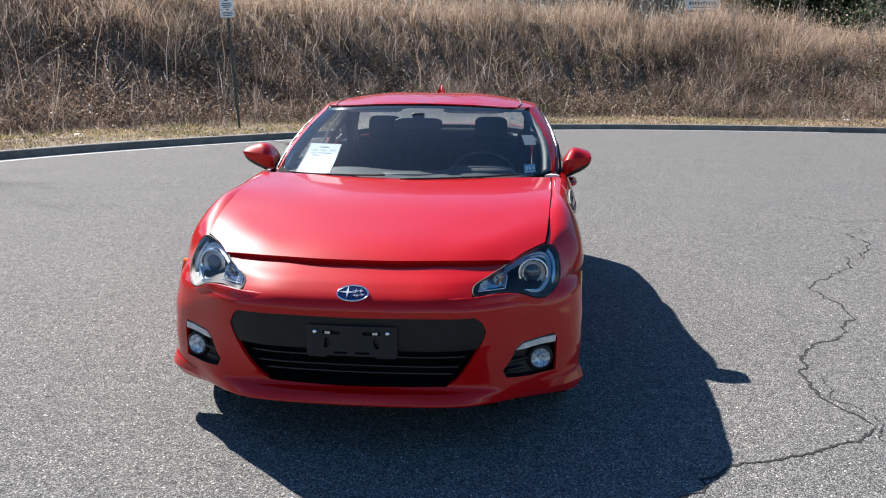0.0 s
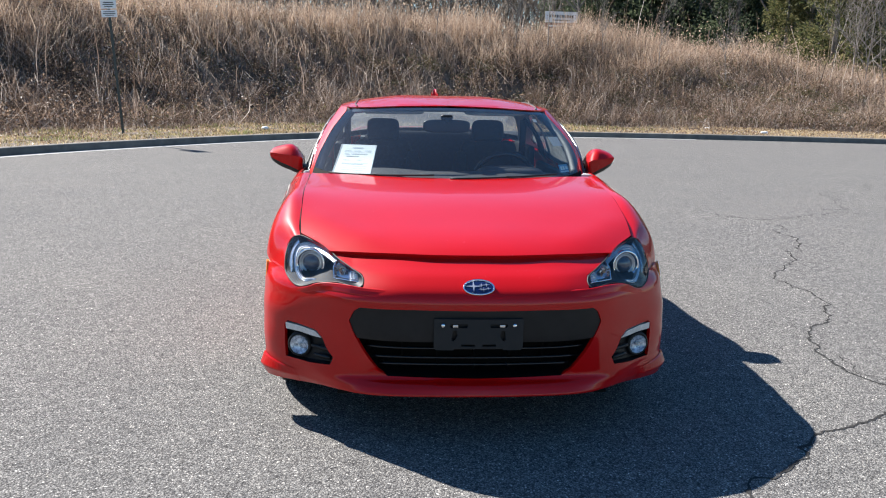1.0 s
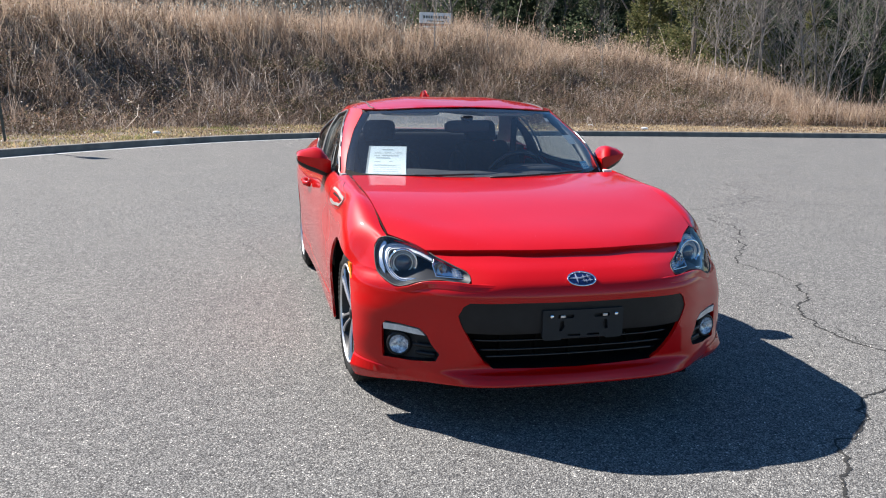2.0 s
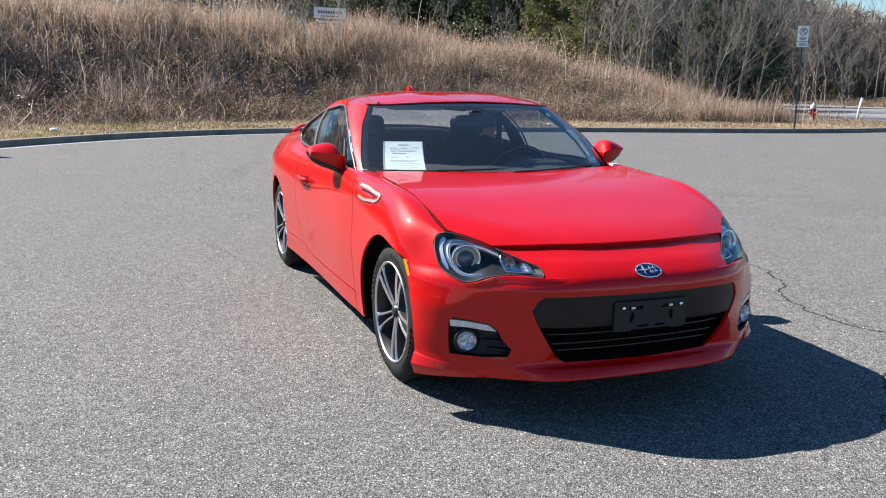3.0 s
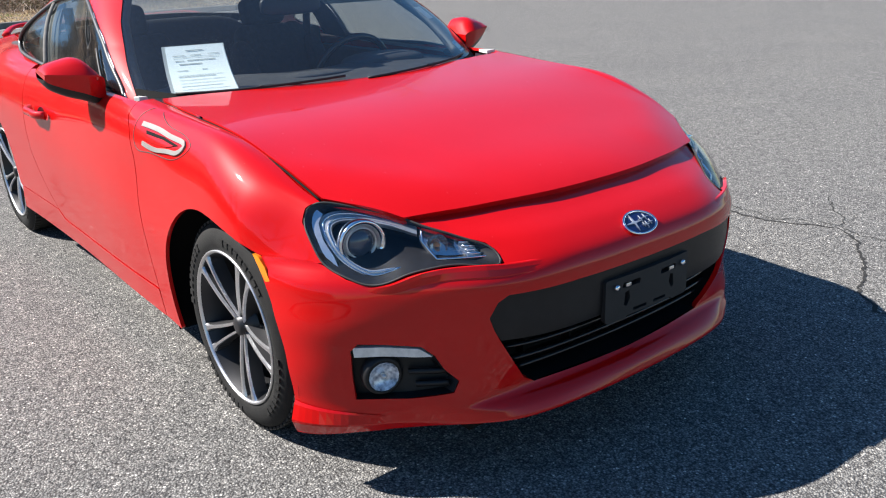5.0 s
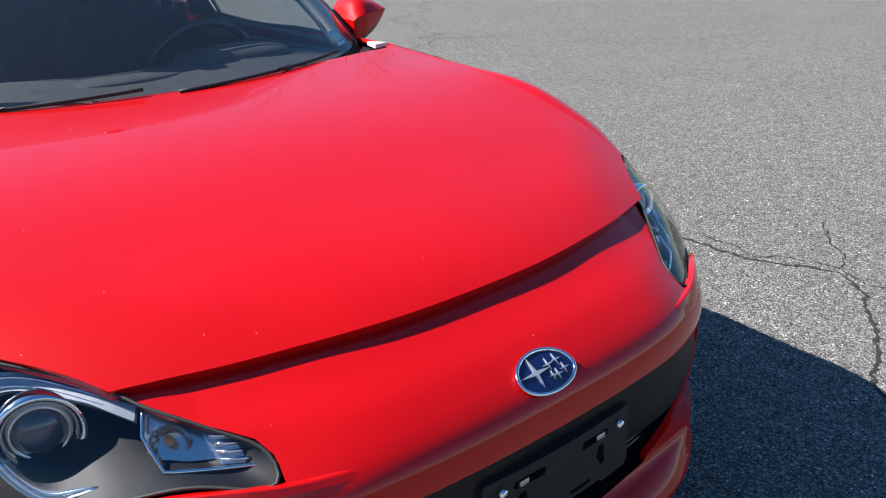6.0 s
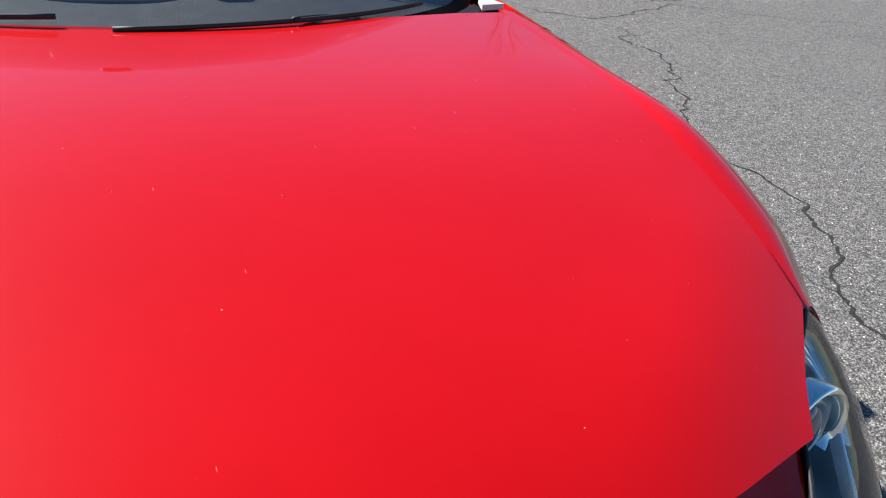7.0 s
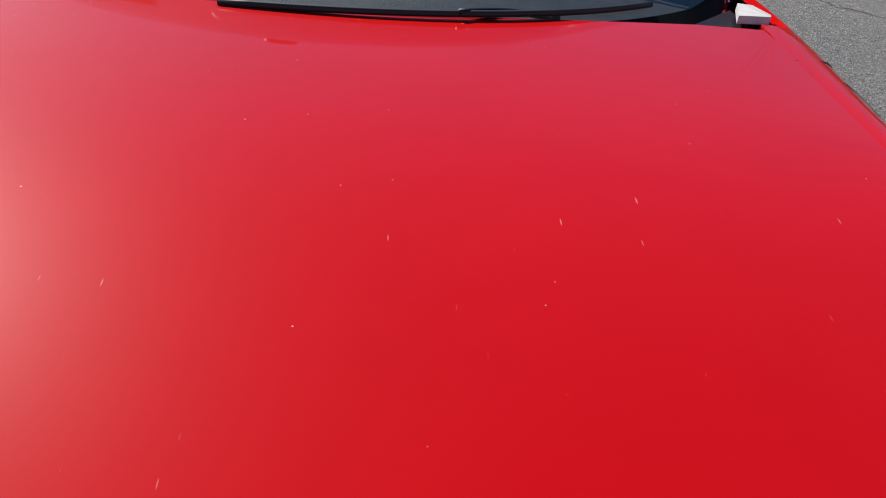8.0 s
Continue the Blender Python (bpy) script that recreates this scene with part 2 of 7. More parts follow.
def inside(poly, q):
    """Which of the points q lie in the polygon."""
    x, y = q[:, 0], q[:, 1]
    hit = np.zeros(len(q), bool)
    for (x0, y0), (x1, y1) in zip(poly, np.roll(poly, -1, 0)):
        cross = ((y0 > y) != (y1 > y))
        with np.errstate(divide="ignore", invalid="ignore"):
            hit ^= cross & (x < (x1 - x0) * (y - y0) / (y1 - y0) + x0)
    return hit


def dense(poly, step):
    out = []
    for p, q in zip(poly, np.roll(poly, -1, 0)):
        n = max(1, int(round(np.linalg.norm(q - p) / step)))
        out += [p + (q - p) * i / n for i in range(n)]
    return np.array(out)


def sheet(outline, step, holes=()):
    """Triangles that fill an outline in the plane, less the holes, on an even grid. Returns points, faces and the loops of the rim."""
    rings = [dense(np.array(r, float), step) for r in (outline, *holes)]
    pts, edges, start = [], [], 0
    for r in rings:
        pts += list(r)
        edges += [(start + i, start + (i + 1) % len(r)) for i in range(len(r))]
        start += len(r)
    rim = np.array(pts)
    lo, hi = rings[0].min(0), rings[0].max(0)
    gx, gy = np.meshgrid(np.arange(lo[0] + step / 2, hi[0], step), np.arange(lo[1] + step / 2, hi[1], step))
    g = np.stack([gx.ravel(), gy.ravel()], 1)
    ok = inside(rings[0], g)
    for r in rings[1:]:
        ok &= ~inside(r, g)
    g = g[ok]
    near = np.full(len(g), 9.0)
    for i in range(0, len(rim), 200):
        if len(g):
            near = np.minimum(near, np.min(np.linalg.norm(g[:, None] - rim[None, i:i + 200], axis=2), axis=1))
    g = g[near > step * 0.55]
    got = delaunay_2d_cdt([Vector(p) for p in np.vstack([rim, g])], edges, [], 0, 1e-7)
    p = np.array([tuple(v) for v in got[0]])
    f = np.array([t for t in got[2] if len(t) == 3])
    mid = p[f].mean(1)
    keep = inside(rings[0], mid)
    for r in rings[1:]:
        keep &= ~inside(r, mid)
    f = f[keep]
    count = {}
    for t in f:
        for a, b in ((t[0], t[1]), (t[1], t[2]), (t[2], t[0])):
            count[(a, b)] = 1
    border = [(a, b) for a, b in count if (b, a) not in count]
    return p, f, border


CENTRE = np.array([0.0, 1.2, 0.45])


def panel(name, surface, outline, step, mat, parent, holes=(), flange=0.012, side=1, lift=0.0, label="", centre=None):
    """A body panel: the part of a surface inside an outline, with its rim turned in. side -1: the mirrored one. lift: proud of the surface."""
    q, f, border = sheet(outline, step, holes)
    p = surface(q[:, 0], q[:, 1])
    n = np.cross(p[f[:, 1]] - p[f[:, 0]], p[f[:, 2]] - p[f[:, 0]])
    middle = CENTRE if centre is None else np.array(centre)
    if np.sum(n * (p[f[:, 0]] - middle)) < 0:
        f, n, border = f[:, ::-1], -n, [(b, a) for a, b in border]
    e = 1e-3
    vn = np.cross(surface(q[:, 0] + e, q[:, 1]) - surface(q[:, 0] - e, q[:, 1]), surface(q[:, 0], q[:, 1] + e) - surface(q[:, 0], q[:, 1] - e))
    vn /= np.maximum(np.linalg.norm(vn, axis=1, keepdims=True), 1e-12)
    if np.sum(vn[f[:, 0]] * n) < 0:
        vn = -vn
    p = p + vn * lift
    normals = list(vn)
    verts, faces = list(p), [tuple(t) for t in f]
    if flange:
        top, low = {}, {}
        for a, b in border:
            for v in (a, b):
                if v not in top:
                    top[v] = len(verts)
                    verts.append(p[v])
                    low[v] = len(verts)
                    verts.append(p[v] - vn[v] * flange)
                    normals += [np.zeros(3), np.zeros(3)]
            faces.append((top[b], top[a], low[a], low[b]))
    if side < 0:
        verts = [v * MIRROR for v in verts]
        normals = [v * MIRROR for v in normals]
        faces = [t[::-1] for t in faces]
    return mesh_part(name, verts, faces, mat, parent, label, True, normals)


def tube(name, path, radius, mat, parent, sides=8, closed=False, flat=1.0, label=""):
    """A rod of round or flattened section along a path."""
    p = np.array(path, float)
    n = len(p)
    t = np.roll(p, -1, 0) - np.roll(p, 1, 0) if closed else np.gradient(p, axis=0)
    t /= np.maximum(np.linalg.norm(t, axis=1, keepdims=True), 1e-9)
    up = np.array([0, 0, 1.0]) if abs(t[:, 2]).mean() < 0.8 else np.array([0, 1.0, 0])
    a = np.cross(t, up)
    a[np.linalg.norm(a, axis=1) < 1e-6] = (1.0, 0, 0)
    a /= np.linalg.norm(a, axis=1, keepdims=True)
    b = np.cross(a, t)
    r = np.broadcast_to(radius, (n,))
    ang = np.linspace(0, 2 * np.pi, sides, endpoint=False)
    verts = (p[:, None] + r[:, None, None] * (np.cos(ang)[None, :, None] * a[:, None] + flat * np.sin(ang)[None, :, None] * b[:, None])).reshape(-1, 3)
    faces = []
    for i in range(n if closed else n - 1):
        for j in range(sides):
            i2, j2 = (i + 1) % n, (j + 1) % sides
            faces.append((i * sides + j, i * sides + j2, i2 * sides + j2, i2 * sides + j))
    if not closed:
        faces += [tuple(range(sides))[::-1], tuple((n - 1) * sides + j for j in range(sides))]
    return mesh_part(name, verts, faces, mat, parent, label)


def lathe(name, profile, axis_at, out, mat, parent, n=64, label=""):
    """A body of revolution. profile: (radius, distance along the axis); axis_at: its middle; out: the axis's direction."""
    o = np.array(out, float)
    o /= np.linalg.norm(o)
    a = np.cross(o, [0, 0, 1.0])
    a /= np.linalg.norm(a)
    b = np.cross(o, a)
    ang = np.linspace(0, 2 * np.pi, n, endpoint=False)
    verts, faces = [], []
    for r, d in profile:
        for t in ang:
            verts.append(np.array(axis_at) + o * d + r * (np.cos(t) * a + np.sin(t) * b))
    for i in range(len(profile) - 1):
        for j in range(n):
            k = (j + 1) % n
            faces.append((i * n + j, i * n + k, (i + 1) * n + k, (i + 1) * n + j))
    return mesh_part(name, verts, faces, mat, parent, label)


def box(bm, centre, size, turn=None, bevel=0.0):
    """Adds a box, bevelled if asked, to a bmesh."""
    m = Matrix.Translation(centre) @ (turn or Matrix()) @ Matrix.Diagonal((*size, 1))
    made = bmesh.ops.create_cube(bm, size=1, matrix=m)["verts"]
    if bevel:
        edges = list({e for v in made for e in v.link_edges})
        bmesh.ops.bevel(bm, geom=edges, offset=bevel, segments=2, affect="EDGES", profile=0.6)
    return made


def cushion(name, centre, size, mat, parent, turn=None, power=3.5, label=""):
    """A rounded, padded block: a superellipsoid."""
    nu, nv = 28, 14
    verts, faces = [], []
    m = turn or Matrix()
    for i in range(nv + 1):
        b = -math.pi / 2 + math.pi * i / nv
        for j in range(nu):
            a = 2 * math.pi * j / nu
            c = lambda w: math.copysign(abs(math.cos(w)) ** (2 / power), math.cos(w))
            s = lambda w: math.copysign(abs(math.sin(w)) ** (2 / power), math.sin(w))
            p = Vector((size[0] / 2 * c(b) * c(a), size[1] / 2 * c(b) * s(a), size[2] / 2 * s(b)))
            verts.append(Vector(centre) + m.to_3x3() @ p)
    for i in range(nv):
        for j in range(nu):
            k = (j + 1) % nu
            faces.append((i * nu + j, i * nu + k, (i + 1) * nu + k, (i + 1) * nu + j))
    return mesh_part(name, verts, faces, mat, parent, label)

# ---- ground: asphalt lot, kerb, verge and embankment ----
def asphalt():
    """Worn grey asphalt: pale stones set in dark binder, with broad stains."""
    m = material("asphalt", (0.13, 0.13, 0.13), 0.9, spec=0.12)
    b = shader(m)
    geo = position(m)
    stones = node(m, "ShaderNodeTexVoronoi", Scale=165.0)
    wire(m, geo, "Position", stones, "Vector")
    tone = ramp(m, stones, "Color", [(0.0, (0.077, 0.075, 0.073)), (0.42, (0.188, 0.185, 0.179)), (0.80, (0.310, 0.303, 0.288)), (0.91, (0.465, 0.453, 0.425)), (1.0, (0.77, 0.742, 0.69))])
    gaps = ramp(m, stones, "Distance", [(0.28, (1, 1, 1)), (0.75, (0.36, 0.36, 0.37))])
    broad = node(m, "ShaderNodeTexNoise", Scale=0.9, Detail=8.0, Roughness=0.62)
    wire(m, geo, "Position", broad, "Vector")
    stain = ramp(m, broad, "Fac", [(0.3, (0.93, 0.93, 0.94)), (0.7, (1.05, 1.045, 1.035))])
    fine = node(m, "ShaderNodeTexNoise", Scale=75.0, Detail=5.0, Roughness=0.8)
    wire(m, geo, "Position", fine, "Vector")
    speck = ramp(m, fine, "Fac", [(0.34, (0.62, 0.62, 0.63)), (0.66, (1.46, 1.45, 1.425))])
    # scattered bright chips, larger than the rest
    chips = node(m, "ShaderNodeTexVoronoi", Scale=31.0)
    wire(m, geo, "Position", chips, "Vector")
    chip = ramp(m, chips, "Distance", [(0.08, (3.6, 3.5, 3.3)), (0.14, (1, 1, 1))])
    # patches a hand wide where the binder is worn off or still dark
    worn = node(m, "ShaderNodeTexNoise", Scale=17.0, Detail=7.0, Roughness=0.85)
    wire(m, geo, "Position", worn, "Vector")
    patch = ramp(m, worn, "Fac", [(0.36, (0.72, 0.72, 0.73)), (0.64, (1.30, 1.29, 1.265))])
    last = tone
    for other in (gaps, stain, speck, chip, patch):
        mix = m.node_tree.nodes.new("ShaderNodeMix")
        mix.data_type, mix.blend_type = "RGBA", "MULTIPLY"
        mix.inputs["Factor"].default_value = 1.0
        m.node_tree.links.new(last.outputs["Color" if last is tone else "Result"], mix.inputs["A"])
        m.node_tree.links.new(other.outputs["Color"], mix.inputs["B"])
        last = mix
    m.node_tree.links.new(last.outputs["Result"], b.inputs["Base Color"])
    bump = node(m, "ShaderNodeBump", Strength=0.75, Distance=0.006)
    wire(m, stones, "Distance", bump, "Height")
    bump.invert = True
    wire(m, bump, "Normal", b, "Normal")
    return m


ASPHALT = asphalt()
CRACK = mottled("crack_dirt", (0.008, 0.008, 0.008), (0.03, 0.028, 0.025), 40, 0.95)
CONCRETE = mottled("kerb_concrete", (0.085, 0.08, 0.072), (0.19, 0.18, 0.16), 2.6, 0.9, 0.6, fine=90)
LINE_WHITE = mottled("worn_white", (0.22, 0.22, 0.215), (0.46, 0.45, 0.43), 6, 0.8)
SOIL = mottled("leaf_litter_soil", (0.07, 0.053, 0.041), (0.21, 0.16, 0.118), 1.3, 0.95, 0.8, fine=25)


def per_piece(name, stops, rough=0.9, thin=0.4):
    """Colour picked piece by piece, for stems and leaves; thin: how much light passes through them."""
    m = material(name, stops[0][1], rough, spec=0.2)
    geo = position(m)
    r = ramp(m, geo, "Random Per Island", stops)
    wire(m, r, "Color", shader(m), "Base Color")
    if thin:
        through_leaf = node(m, "ShaderNodeBsdfTranslucent")
        wire(m, r, "Color", through_leaf, "Color")
        blend = node(m, "ShaderNodeMixShader", Fac=thin)
        wire(m, shader(m), "BSDF", blend, 1)
        wire(m, through_leaf, "BSDF", blend, 2)
        wire(m, blend, "Shader", m.node_tree.nodes["Material Output"], "Surface")
    return m


BRUSH = per_piece("brush_stems", [(0.0, (0.075, 0.055, 0.043)), (0.45, (0.24, 0.172, 0.13)), (0.8, (0.48, 0.37, 0.295)), (1.0, (0.80, 0.73, 0.66))])
DEAD_LEAF = per_piece("dead_leaves", [(0.0, (0.06, 0.044, 0.032)), (0.5, (0.24, 0.158, 0.108)), (0.85, (0.48, 0.345, 0.25)), (0.93, (0.52, 0.43, 0.345)), (1.0, (0.82, 0.76, 0.70))])
DRY_GRASS = per_piece("dry_tall_grass", [(0.0, (0.30, 0.215, 0.16)), (0.5, (0.47, 0.345, 0.25)), (1.0, (0.72, 0.58, 0.45))])
OLIVE_LEAF = per_piece("olive_weeds", [(0.0, (0.05, 0.05, 0.025)), (0.6, (0.13, 0.125, 0.06)), (1.0, (0.26, 0.235, 0.13))])
DARK_BRAMBLE = per_piece("dark_bramble", [(0.0, (0.04, 0.031, 0.025)), (0.55, (0.14, 0.098, 0.072)), (0.9, (0.30, 0.215, 0.16)), (1.0, (0.42, 0.34, 0.28))])
CANE = per_piece("bramble_cane", [(0.0, (0.14, 0.085, 0.06)), (0.5, (0.34, 0.24, 0.17)), (0.85, (0.46, 0.36, 0.28)), (1.0, (0.66, 0.57, 0.47))], 0.7, 0.0)
VERGE_BLADES = per_piece("verge_grass", [(0.0, (0.10, 0.085, 0.045)), (0.35, (0.30, 0.235, 0.12)), (0.7, (0.52, 0.42, 0.24)), (1.0, (0.23, 0.25, 0.085))])
GREEN_TUFT = per_piece("green_tuft", [(0.0, (0.10, 0.13, 0.035)), (0.6, (0.22, 0.25, 0.08)), (1.0, (0.42, 0.38, 0.17))])
STRAW = per_piece("straw_verge", [(0.0, (0.42, 0.30, 0.15)), (0.5, (0.62, 0.46, 0.26)), (1.0, (0.78, 0.66, 0.44))])


def heap(name, verts, faces, mat, label, category, kind="stuff", smooth=False):
    """One mesh object from number arrays, quick for very many pieces."""
    me = bpy.data.meshes.new(name)
    v, f = np.asarray(verts, np.float32), np.asarray(faces, np.int32)
    me.vertices.add(len(v))
    me.vertices.foreach_set("co", v.ravel())
    me.loops.add(f.size)
    me.loops.foreach_set("vertex_index", f.ravel())
    me.polygons.add(len(f))
    me.polygons.foreach_set("loop_start", np.arange(0, f.size, f.shape[1], dtype=np.int32))
    me.polygons.foreach_set("loop_total", np.full(len(f), f.shape[1], np.int32))
    if smooth:
        me.polygons.foreach_set("use_smooth", np.ones(len(f), bool))
    me.materials.append(mat)
    me.update(calc_edges=True)
    return tagged(new(name, me), label, category, kind=kind)


rng = np.random.default_rng(7)

# the lot: one sheet to the horizon
bm = bmesh.new()
bmesh.ops.create_grid(bm, x_segments=24, y_segments=24, size=420)
tagged(part("ground", bm, ASPHALT), "worn grey asphalt lot with pale stones", "asphalt", kind="structure")

KERB = curve_through([(-9.6, -6.0), (-9.6, 0.0), (-9.0, 5.0), (-7.6, 9.6), (-5.7, 12.8), (-4.0, 14.9), (-1.9, 17.0), (0.6, 18.5), (3.2, 19.2), (6.2, 19.3), (10, 19.0), (14, 18.3), (17.2, 17.7), (20.4, 17.5), (23.7, 18.1), (26.6, 18.9), (28.6, 21.2), (30.6, 25.2), (34.5, 31.5), (40, 40), (58, 64)], 260)
TAN = np.gradient(KERB, axis=0)
TAN /= np.linalg.norm(TAN, axis=1, keepdims=True)
OUT = np.stack([-TAN[:, 1], TAN[:, 0]], 1)
N_K = len(KERB)
END = 129  # where the kerb stops and the verge runs out beside the side road

profile = [(0.0, -0.02), (0.015, 0.115), (0.04, 0.14), (0.15, 0.142), (0.155, 0.05)]
vs = np.array([[(*(KERB[i] + OUT[i] * d), z) for d, z in profile] for i in range(END)]).reshape(-1, 3)
n = len(profile)
fs = [(i * n + j, i * n + j + 1, (i + 1) * n + j + 1, (i + 1) * n + j) for i in range(END - 1) for j in range(n - 1)]
heap("kerb", vs, [f[::-1] for f in fs], CONCRETE, "grey concrete kerb round the lot", "kerb", "structure")
# pale strip of concrete at the kerb's foot, on the stretch where it bends towards the lot
vs = np.array([[(*(KERB[i] - OUT[i] * d), 0.004) for d in (0.0, 0.26)] for i in range(20, 86)]).reshape(-1, 3)
heap("kerb_gutter", vs, [(2 * i, 2 * i + 1, 2 * i + 3, 2 * i + 2) for i in range(65)], LINE_WHITE, "pale worn gutter strip along the kerb", "gutter", "structure")

CREST_X = np.array([-60, -9, -5, -1, 3, 6.5, 10, 14, 18, 22, 26, 60])
CREST_Z = np.array([3.4, 3.4, 3.35, 3.3, 3.25, 3.0, 2.5, 1.65, 0.85, 0.2, -0.12, -0.2])


def wave(x, y, s, o=0.0):
    return np.sin(x * s + 1.7 * np.sin(y * s * 0.7 + o)) * np.cos(y * s * 1.13 + o + 0.8 * np.sin(x * s * 0.6))


def land(i, d):
    """Place on the verge or the bank: how far along the kerb (index, may be a fraction), and how far behind it."""
    k = KERB[np.clip(i.astype(int), 0, N_K - 2)] + (KERB[np.clip(i.astype(int) + 1, 0, N_K - 1)] - KERB[np.clip(i.astype(int), 0, N_K - 2)]) * (i % 1)[:, None]
    o = OUT[np.clip(i.astype(int), 0, N_K - 1)]
    p = k + o * d[:, None]
    top = np.interp(k[:, 0], CREST_X, CREST_Z)
    top = np.where((k[:, 0] < -8) & (k[:, 1] < 9), 3.3, top)
    t = np.clip((d - 3.0) / 6.5, 0, 1)
    rise = t * t * (3 - 2 * t)
    z = 0.135 + 0.02 * np.minimum(d, 3) + rise * (top - 0.2) + 0.012 * np.maximum(d - 9.5, 0) * np.clip(top, 0, 1)
    z += (0.02 + 0.17 * rise) * wave(p[:, 0], p[:, 1], 0.9) * np.clip(d, 0, 1) + 0.11 * np.sin(np.pi * t) * wave(p[:, 0], p[:, 1], 2.4, 0.6) + 0.02 * wave(p[:, 0], p[:, 1], 3.1, 1.0) * np.clip(d, 0, 1)
    far = np.clip((i - END) / 4, 0, 1)
    return np.column_stack([p, z * (1 - far) + 0.02 * far * np.clip(d, 0, 1)])


steps = np.concatenate([np.linspace(0.15, 12, 44), np.linspace(13, 60, 24), [80, 120, 200]])
gi, gd = np.meshgrid(np.arange(0, N_K - 1, 1.0), steps, indexing="ij")
vs = land(gi.ravel(), gd.ravel())
a, b = gi.shape
idx = np.arange(a * b).reshape(a, b)
fs = np.stack([idx[:-1, :-1], idx[:-1, 1:], idx[1:, 1:], idx[1:, :-1]], 2).reshape(-1, 4)
heap("embankment", vs, fs[:, ::-1], SOIL, "earth bank with leaf litter behind the kerb", "bank", "structure", True)


def stems(n, along_range, depth_range, height, width, lean, mat, name, label, category, bend=0.5, dense_at=None):
    """Very many thin, bent stems on the bank: each two tapered quads."""
    i = rng.uniform(*along_range, n * 2)
    d = rng.uniform(*depth_range, n * 2)
    p = land(i, d)
    keep = np.ones(len(i), bool)
    if dense_at is not None:
        keep = rng.uniform(0, 1, len(i)) < dense_at(p, d)
    p = p[keep][:n]
    m = len(p)
    h = rng.uniform(*height, m) * (0.75 + 0.4 * (wave(p[:, 0], p[:, 1], 1.1, 2.0) > 0.1))
    a = rng.uniform(0, 2 * np.pi, m)
    tilt = np.abs(rng.normal(0, lean, m))
    dirn = np.column_stack([np.cos(a) * tilt, np.sin(a) * tilt, np.ones(m)])
    side = rng.uniform(0, 2 * np.pi, m)
    w = np.column_stack([np.cos(side), np.sin(side), np.zeros(m)]) * rng.uniform(*width, m)[:, None]
    mid = p + dirn * (h * 0.55)[:, None]
    tip = mid + (dirn * (1, 1, 0.9) + rng.normal(0, bend, (m, 3)) * (1, 1, 0.3)) * (h * 0.45)[:, None]
    root = p - (0, 0, 0.03)
    v = np.stack([root - w, root + w, mid + w * 0.7, mid - w * 0.7, tip + w * 0.35, tip - w * 0.35], 1).reshape(-1, 3)
    k = np.arange(m)[:, None] * 6
    f = np.concatenate([k + [0, 1, 2, 3], k + [3, 2, 4, 5]])
    return heap(name, v, f, mat, label, category)


def flakes(n, along_range, depth_range, size, up, mat, name, label, category, dense_at=None):
    """Very many small crumpled leaves that hang among the stems."""
    p = land(rng.uniform(*along_range, 2 * n), rng.uniform(*depth_range, 2 * n))
    thick = 0.5 + 0.35 * wave(p[:, 0], p[:, 1], 0.7, 0.9) + 0.35 * wave(p[:, 0], p[:, 1], 2.3, 2.1)
    if dense_at is not None:
        thick = thick * dense_at(p)
    p = p[rng.uniform(0, 1, 2 * n) < thick][:n]
    n = len(p)
    p[:, 2] += np.abs(rng.normal(0, 1, n)) * up
    s = rng.uniform(*size, n)[:, None]
    u = rng.normal(0, 1, (n, 3))
    u /= np.linalg.norm(u, axis=1, keepdims=True)
    w = np.cross(u, rng.normal(0, 1, (n, 3)))
    w /= np.linalg.norm(w, axis=1, keepdims=True)
    v = np.stack([p - u * s, p + w * s * 0.6, p + u * s, p - w * s * 0.6], 1).reshape(-1, 3)
    f = np.arange(n)[:, None] * 4 + [0, 1, 2, 3]
    return heap(name, v, f, mat, label, category)


def canes(n, along_range, depth_range, length, width, mat, name, label, category):
    """Long bramble canes that rise, arch over and hang: each six tapered quads."""
    p = land(rng.uniform(*along_range, n), rng.uniform(*depth_range, n))
    keep = wave(p[:, 0], p[:, 1], 0.8, 1.3) > -0.35
    p = p[keep]
    m = len(p)
    a = rng.uniform(0, 2 * np.pi, m)
    size = rng.uniform(*length, m)
    reach = rng.uniform(0.25, 0.9, m)
    out = np.column_stack([np.cos(a), np.sin(a), np.zeros(m)])
    wide = np.column_stack([-np.sin(a), np.cos(a), rng.normal(0, 0.6, m)]) * rng.uniform(*width, m)[:, None]
    rows, k = [], 7
    for j in range(k):
        t = j / (k - 1)
        up = size * (1.25 * t - (0.55 + 0.5 * reach) * t * t)
        c = p + out * (size * reach * t ** 1.3)[:, None] + np.array([0, 0, 1.0]) * up[:, None] + rng.normal(0, 0.02, (m, 3)) * (j > 0)
        w = wide * (1 - 0.7 * t)
        rows += [c - w, c + w]
    v = np.stack(rows, 1).reshape(-1, 3)
    b = np.arange(m)[:, None] * (2 * k)
    f = np.concatenate([b + [2 * j, 2 * j + 1, 2 * j + 3, 2 * j + 2] for j in range(k - 1)])
    return heap(name, v, f, mat, label, category)


